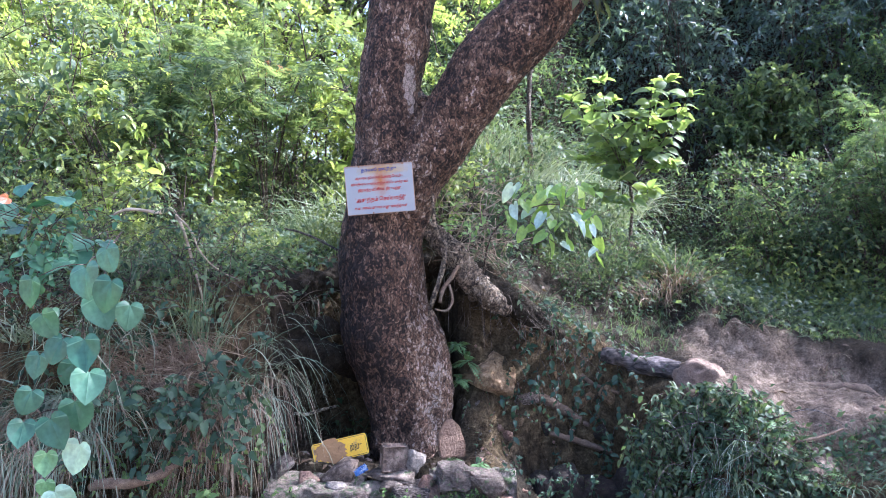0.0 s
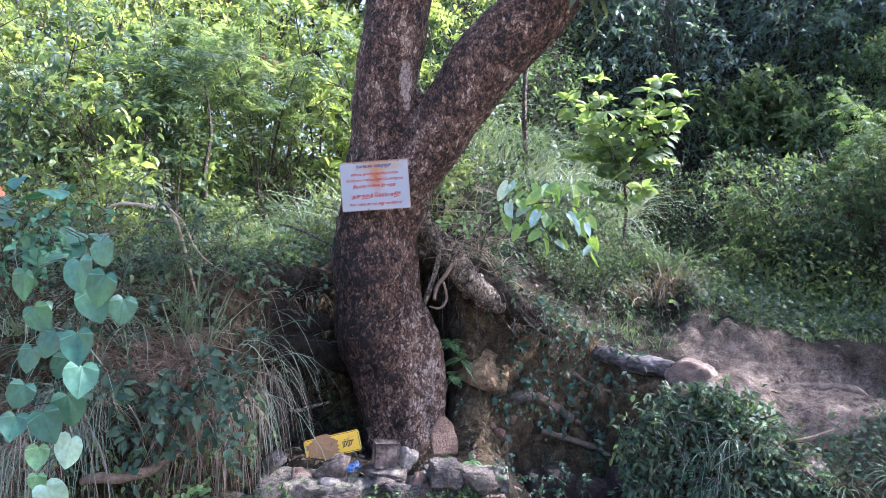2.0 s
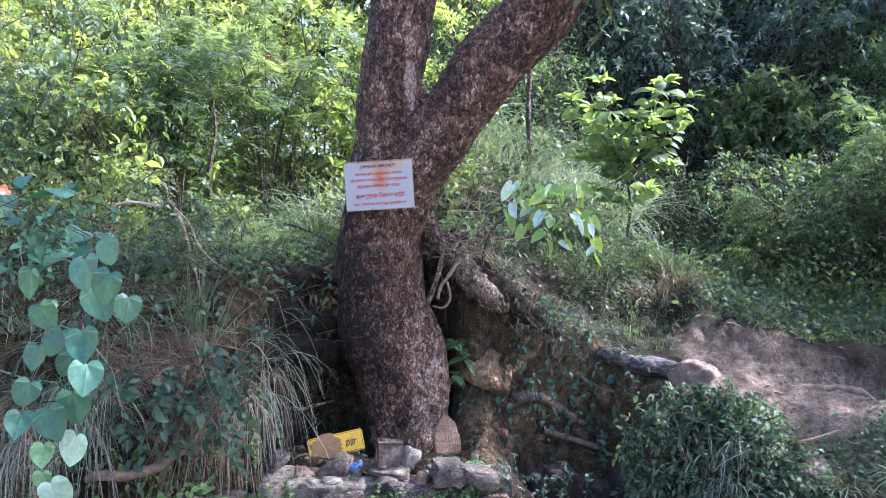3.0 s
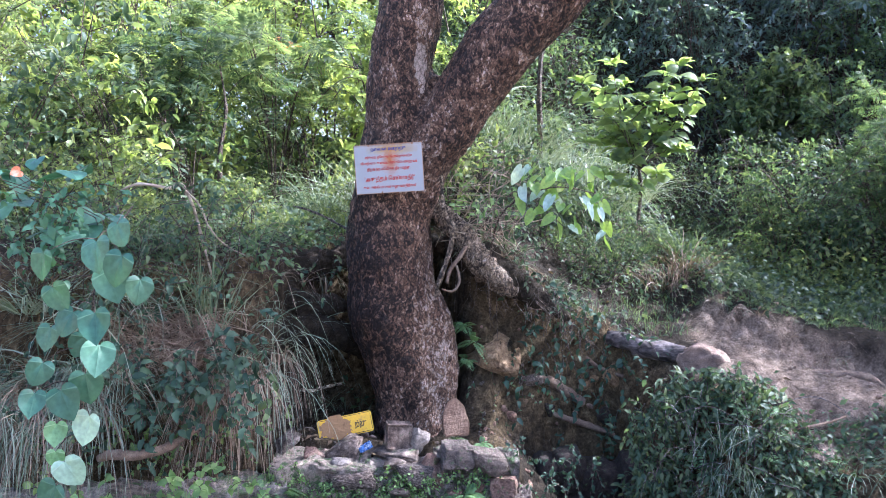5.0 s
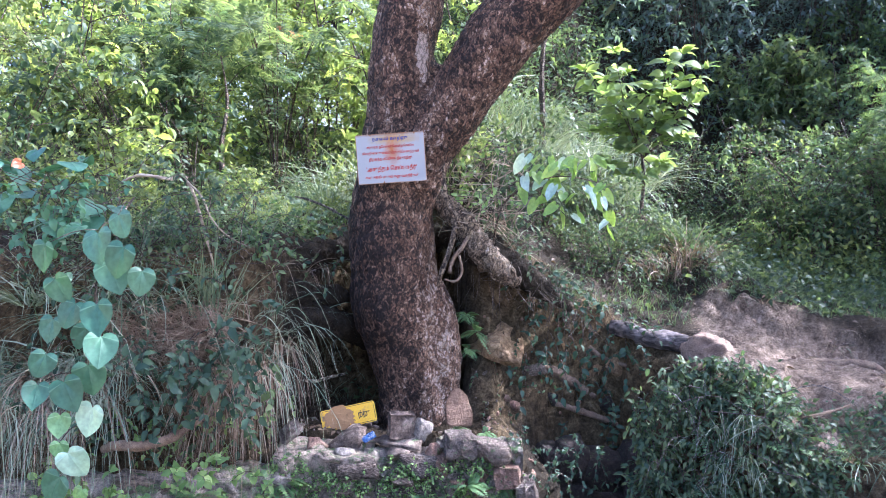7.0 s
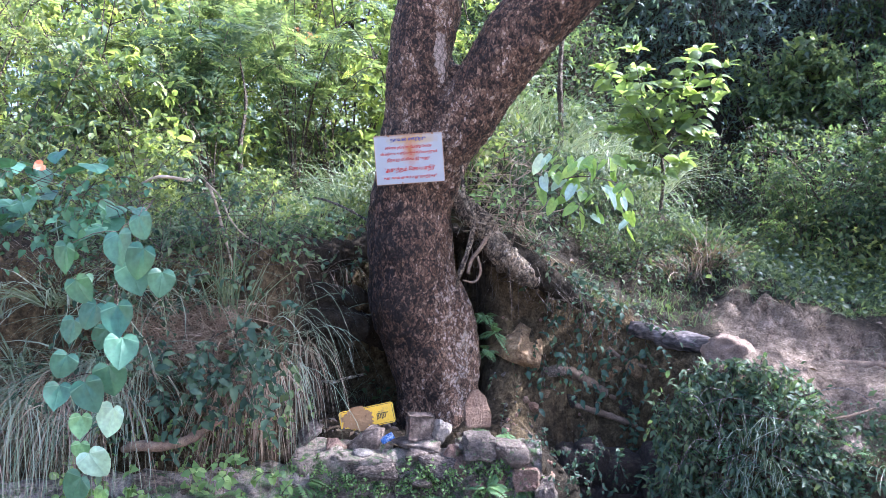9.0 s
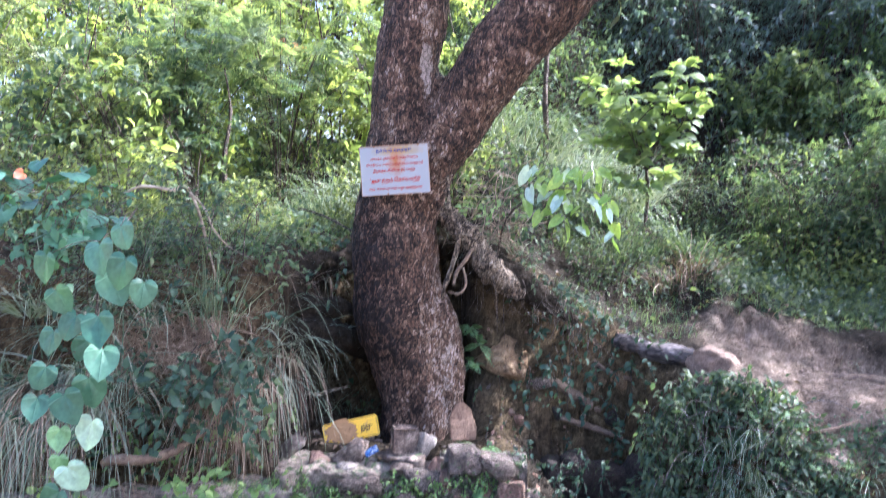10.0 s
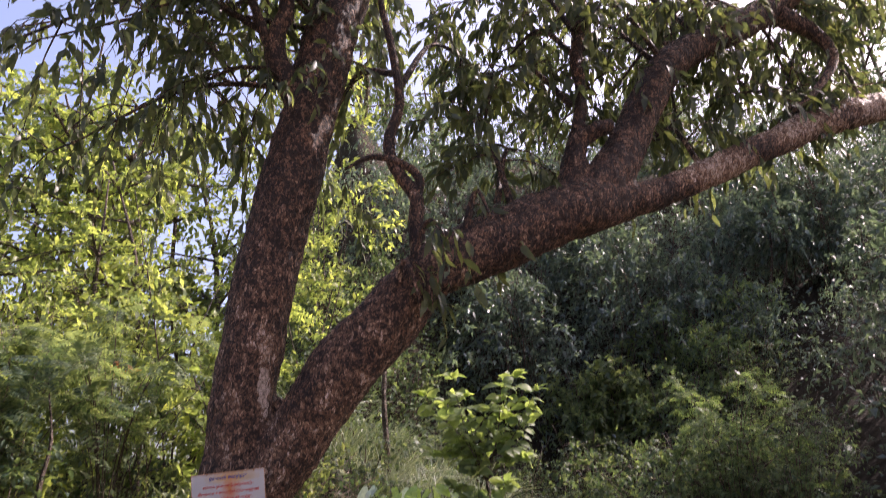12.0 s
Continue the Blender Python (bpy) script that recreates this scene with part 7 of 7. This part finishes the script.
creeper("creeper", along_face(rng, 50, -2.3, -1.25, 0.2, 0.9), 8, 0.28, (0.065, 0.034), LEAF_TEAL, "dark leafy creeper among the hanging grass", 603)
creeper("creeper", moss_spots(rng, 115, 10), 7, 0.05, (0.018, 0.012), LEAF_WEED, "small weeds growing on the wall", 604, (0, -0.5, 0.3))
creeper("creeper", np.stack([rng.uniform(-2.2, -0.95, 40), rng.uniform(-1.28, -1.1, 40), rng.uniform(-0.25, 0.1, 40)], -1), 7, 0.11, (0.055, 0.036), LEAF_WEED, "light green weeds on the low wall", 605, (0, -0.5, 0.3))
creeper("creeper", along_face(rng, 22, 0.15, 0.6, -0.1, 0.5), 6, 0.12, (0.035, 0.018), LEAF_MID, "small plants on the earth bank beside the tree", 606)
creeper("creeper", np.stack([rng.uniform(0.02, 0.45, 16), rng.uniform(-0.15, 0.3, 16), rng.uniform(1.3, 1.85, 16)], -1), 7, 0.2, (0.05, 0.028), LEAF_WEED, "sunlit leafy sprigs among dry twigs", 610, (0.2, -0.5, 0.2))
creeper("creeper", np.stack([rng.uniform(0.1, 0.55, 24), rng.uniform(0.3, 0.8, 24), rng.uniform(1.2, 1.6, 24)], -1), 8, 0.3, (0.07, 0.03), LEAF_MID, "leafy tangle at the top of the bank", 607, (0.2, -0.5, 0.4))
creeper("creeper", np.stack([rng.uniform(-2.4, -1.3, 60), rng.uniform(-0.9, -0.3, 60), rng.uniform(1.15, 1.6, 60)], -1), 8, 0.3, (0.05, 0.024), LEAF_MID, "twiggy leafy scrub on top of the bank", 608, (0.1, -0.4, 0.3))
creeper("creeper", np.stack([rng.uniform(-1.65, -1.05, 32), rng.uniform(-1.2, -1.0, 32), rng.uniform(0.3, 0.75, 32)], -1), 7, 0.2, (0.068, 0.038), LEAF_TEAL, "dark broad-leaved plant hanging in the grass", 609, (0, -0.6, 0.0))

# ---- taller trees behind ----
rng = np.random.default_rng(77)
tall = [(-9.5, 13, 1.5), (-7.0, 15, 1.65), (-4.6, 14, 1.5), (-2.2, 15.5, 1.5), (0.4, 16.5, 1.4), (-12, 15, 1.6), (-5.8, 19, 1.6), (-1.0, 20, 1.6), (-9.5, 20, 1.7), (-3.2, 10.5, 1.0), (-6.5, 9.5, 1.05), (-9.0, 8.5, 1.1), (-13, 9, 1.2)]
thicket("tall_tree", tall, "tall sunlit tree with light green foliage behind the thicket", "tree", "tall trees", 81, 7.5, 2.6, 2, 24, 8, LEAF_SUN, (0.17, 0.075), 11, 0.5, 0.3, thick=0.07, bare=0.25, lean=0.15)
crest = [(x, y, rng.uniform(0.8, 1.2)) for x, y in ((2, 19), (5, 21), (9, 22), (13, 21), (17, 20), (21, 17), (4, 25), (11, 26), (18, 26), (16, 12), (19, 9), (10, 12.5), (7, 14))]
thicket("crest_tree", crest, "green tree on the crest of the hillside", "tree", "crest trees", 82, 6.0, 2.6, 2, 18, 7, LEAF_MID, (0.2, 0.09), 10, 0.5, 0.3, thick=0.1, bare=0.15, lean=0.2)
# Unseen trees right of the path, added to keep the sun off it.
shade_trees = [(7.6, 1.7, 0.78), (7.8, 0.1, 0.72), (9.4, 1.0, 0.85), (7.6, -1.4, 0.75)]
thicket("hillside_tree", shade_trees, "tall dark tree added out of view to shade the path", "tree", "hillside trees", 83, 6.0, 2.3, 3, 16, 8, LEAF_DARK, (0.2, 0.09), 10, 0.5, 0.3, kinds=2, thick=0.1, bare=0.15, lean=0.2)

# plants along the lip of the bank
rng = np.random.default_rng(87)
for k in range(15):
    x = rng.uniform(0.15, 1.35)
    y = float(np.interp(x, LX, FACE)) + float(np.interp(x, LX, WIDE)) * rng.uniform(0.75, 1.3)
    tussock("grass_tussock", x, y, 34, rng.uniform(0.14, 0.28), 0.9, 0.5, GRASS if rng.random() < 0.75 else STRAW, "short grass tuft on the lip of the bank", 700 + k, 0.005, (0, -0.5, 0.1), 0.07)
creeper("creeper", np.stack([np.linspace(0.3, 1.2, 20), 0.25 - 0.25 * np.linspace(0, 1, 20) + rng.normal(size=20) * 0.06, 1.24 - 0.5 * np.linspace(0, 1, 20) + rng.normal(size=20) * 0.05], -1), 7, 0.2, (0.045, 0.022), LEAF_SHADE, "leafy creeper trailing over the bank's lip", 701, (0.1, -0.6, -0.2))
creeper("creeper", np.stack([rng.uniform(-1.35, -0.7, 16), rng.uniform(0.0, 0.5, 16), rng.uniform(1.1, 1.3, 16)], -1), 7, 0.2, (0.05, 0.026), LEAF_MID, "leafy weeds on the ledge over the hollow", 702, (0.1, -0.5, 0.1))
creeper("creeper", np.stack([rng.uniform(-2.7, -1.0, 60), rng.uniform(-1.25, -0.9, 60), rng.uniform(0.3, 1.15, 60)], -1), 6, 0.2, (0.055, 0.028), LEAF_TEAL, "dark weeds growing through the hanging grass", 703, (0.1, -0.5, 0.1))
n = 560
mx, mz = 1.53 + 0.54 * rng.uniform(-1, 1, n), rng.uniform(-0.45, 0.64, n)
keep = ((mx - 1.53) / 0.55) ** 2 + ((mz - 0.05) / 0.62) ** 2 < 1
mx, mz = mx[keep], mz[keep]
my = face_at(mx, np.minimum(mz, land(mx, np.full(len(mx), -0.66)) - 0.01)) - 0.03
creeper("creeper", np.stack([mx, my, np.minimum(mz, 0.64)], -1), 9, 0.13, (0.05, 0.02), LEAF_MID, "leafy creeper smothering the mound", 704, (0, -0.7, -0.2))
creeper("creeper", np.stack([mx + 0.03, my - 0.02, np.minimum(mz, 0.6)], -1), 9, 0.12, (0.048, 0.02), LEAF_MID, "leafy creeper with drooping leaves smothering the mound", 705, (0, -0.6, -0.2))
creeper("creeper", np.stack([rng.uniform(0.48, 1.25, 14), rng.uniform(-0.28, -0.2, 14), rng.uniform(-0.45, 0.0, 14)], -1), 7, 0.13, (0.045, 0.022), LEAF_TEAL, "dark weeds growing between the gully stones", 706, (0, -0.5, -0.1))
creeper("creeper", np.stack([rng.uniform(0.3, 0.75, 40), rng.uniform(-0.8, -0.66, 40), rng.uniform(-0.45, 0.15, 40)], -1), 7, 0.11, (0.03, 0.017), LEAF_TEAL, "fresh weeds on the end of the wall", 707, (0, -0.5, 0.2))
creeper("creeper", np.stack([rng.uniform(-1.6, -1.1, 12), rng.uniform(-1.1, -0.8, 12), rng.uniform(0.4, 0.8, 12)], -1), 6, 0.2, (0.08, 0.042), LEAF_TEAL, "dark broad-leaved weed on the bank", 708, (0.2, -0.6, 0.2))
creeper("creeper", np.stack([rng.uniform(-1.3, -1.0, 9), rng.uniform(-0.5, -0.3, 9), rng.uniform(1.15, 1.3, 9)], -1), 9, 0.2, (0.05, 0.026), LEAF_LIME, "light green leafy sprig over the hollow", 709, (0.6, -0.5, 0.1))
creeper("creeper", np.stack([rng.uniform(-1.35, -0.95, 7), rng.uniform(-0.9, -0.75, 7), rng.uniform(0.35, 0.6, 7)], -1), 6, 0.14, (0.06, 0.036), LEAF_LIME, "light green weed beside the hanging grass", 710, (0.3, -0.5, 0.1))
creeper("creeper", np.stack([rng.uniform(-2.6, -1.8, 46), rng.uniform(-1.45, -1.2, 46), rng.uniform(1.2, 1.75, 46)], -1), 7, 0.2, (0.055, 0.036), LEAF_HEART, "small bluish-leaved creeper above the heart-leaved climber", 711, (0.2, -0.6, 0.0))
fx, fz = rng.uniform(-2.2, -0.98, 60), rng.uniform(0.02, 0.32, 60)
creeper("creeper", np.stack([fx, face_at(fx, fz) - 0.06, fz], -1), 7, 0.12, (0.04, 0.024), LEAF_WEED, "low green weeds at the foot of the grassy bank", 712, (0, -0.6, 0.1))


def pinnate_bush(x, y, height, reach, stems, fronds, material, label, seed, long=0.17, pairs=7, group="path bushes"):
    """An arching bush whose stems carry fronds of paired leaflets."""
    rg = np.random.default_rng(seed)
    ob = base_at("arching_bush", pose(x, y, on_land(x, y, 0.03)), label, "shrub", group)
    lines, bases, ways = [], [], []
    for _ in range(stems):
        az = rg.uniform(0, 2 * math.pi)
        out = np.array([math.cos(az), math.sin(az), 0]) * reach * rg.uniform(0.4, 1.0)
        h = height * rg.uniform(0.55, 1.0)
        p = spline([np.zeros(3), out * 0.25 + np.array([0, 0, h * 0.65]), out * 0.65 + np.array([0, 0, h]), out + np.array([0, 0, h * 0.88])], 14)
        lines.append((p, 0.007, 0.002))
        for s in rg.uniform(0.3, 1.0, fronds):
            k = min(int(s * 13), 13)
            bases.append(p[k])
            ways.append(unit(rg.normal(size=3) * np.array([1, 1, 0.4]) + out * 0.6 + np.array([0, 0, 0.25])))
    tagged(part("wood", tubes_mesh("wood", lines, 6, rg), TWIG, ob), kind="stuff")
    part("crown", mesh_of("crown", *frond_arrays(rg, bases, ways, long, pairs, 0.3, 0.4)), material, ob)
    return ob


pinnate_bush(-2.45, 2.1, 1.9, 0.95, 12, 26, LEAF_MID, "fresh green bush with feathered leaves in the thicket", 811, 0.32, 8, "thicket shrubs")
pinnate_bush(-3.5, 2.2, 1.6, 1.0, 12, 26, LEAF_FRESH, "fresh green bush with feathered leaves in the thicket", 812, 0.3, 8, "thicket shrubs")
pinnate_bush(-1.75, 2.7, 2.3, 1.15, 13, 26, LEAF_CANOPY, "young tree with layered feathered green leaves in the thicket", 814, 0.34, 9, "thicket shrubs")
pinnate_bush(-3.0, 3.1, 2.3, 1.2, 13, 26, LEAF_CANOPY, "young tree with layered feathered green leaves in the thicket", 815, 0.34, 9, "thicket shrubs")
pinnate_bush(-0.85, 4.4, 2.6, 1.0, 12, 26, LEAF_SUN, "sunlit bush with feathered leaves in the thicket", 813, 0.34, 8, "thicket shrubs")
thicket("shrub", [(3.55, 2.5, 0.92), (4.25, 2.6, 1.08), (4.9, 2.7, 1.0)], "spreading bush with small rounded green leaves by the path", "shrub", "path bushes", 36, 1.75, 1.05, 7, 8, 5, LEAF_MID, (0.058, 0.034), 9, 0.24, 0.5, fine=True, lean=0.7)
pinnate_bush(4.4, 2.5, 2.35, 1.15, 22, 56, LEAF_LIME, "arching bush with feathery yellow-green leaves", 801)
pinnate_bush(3.3, 2.7, 1.2, 0.9, 14, 28, LEAF_MID, "lower arching bush with feathery green leaves", 802)
pinnate_bush(5.1, 2.5, 1.7, 1.1, 14, 28, LEAF_MID, "shaded arching bush with feathery green leaves", 803)
for k in range(12):
    x = rng.uniform(1.95, 2.8)
    tussock("dry_grass_tussock", x, 0.6 - 0.5 * (x - 1.95) + rng.normal() * 0.08, 26, rng.uniform(0.1, 0.22), 0.9, 0.7, STRAW if k % 3 else GRASS, "small dry grass tuft on the earth scarp by the path", 820 + k, 0.003, (0, -0.4, 0), 0.05)
arcs = []
for _ in range(34):
    o = np.array([rng.uniform(1.1, 1.95), rng.uniform(-1.15, -0.9), rng.uniform(0.1, 0.55)])
    d = np.array([rng.normal() * 0.6, -0.5, rng.uniform(-0.6, 0.2)])
    L = rng.uniform(0.2, 0.5)
    arcs.append((spline([o, o + d * L * 0.5 + np.array([0, 0, 0.05]), o + d * L + np.array([0, 0, -0.2 * L])], 8), 0.0025, 0.001))
tagged(part("dry_stalks", tubes_mesh("dry_stalks", arcs, 4, rng), DRIFT), "pale dry stalks trailing over the leafy mound", "stalks", kind="stuff")
for k in range(6):
    x = rng.uniform(-2.6, -1.75)
    z = rng.uniform(0.3, 0.6)
    tussock("dry_grass_tussock", x, on_face(x, z) - 0.12, 50, rng.uniform(0.5, 0.8), 0.5, rng.uniform(1.2, 1.9), STRAW if k % 2 else PALE_GRASS, "dry grass trailing down over the low wall", 750 + k, 0.005, (rng.uniform(-0.5, 0.2), -0.5, -0.1), 0.08, z)
REDDISH = leaf_material("reddish_young_leaf", ((0.3, 0.12, 0.06), (0.4, 0.22, 0.1), (0.3, 0.25, 0.1)), 0.4, 0.5, 0.3)
creeper("creeper", np.stack([rng.uniform(-1.8, -1.6, 5), rng.uniform(2.85, 3.15, 5), rng.uniform(3.05, 3.25, 5)], -1), 5, 0.1, (0.075, 0.034), REDDISH, "shoots with reddish young leaves in the thicket", 713, (0, -0.4, 0.3))
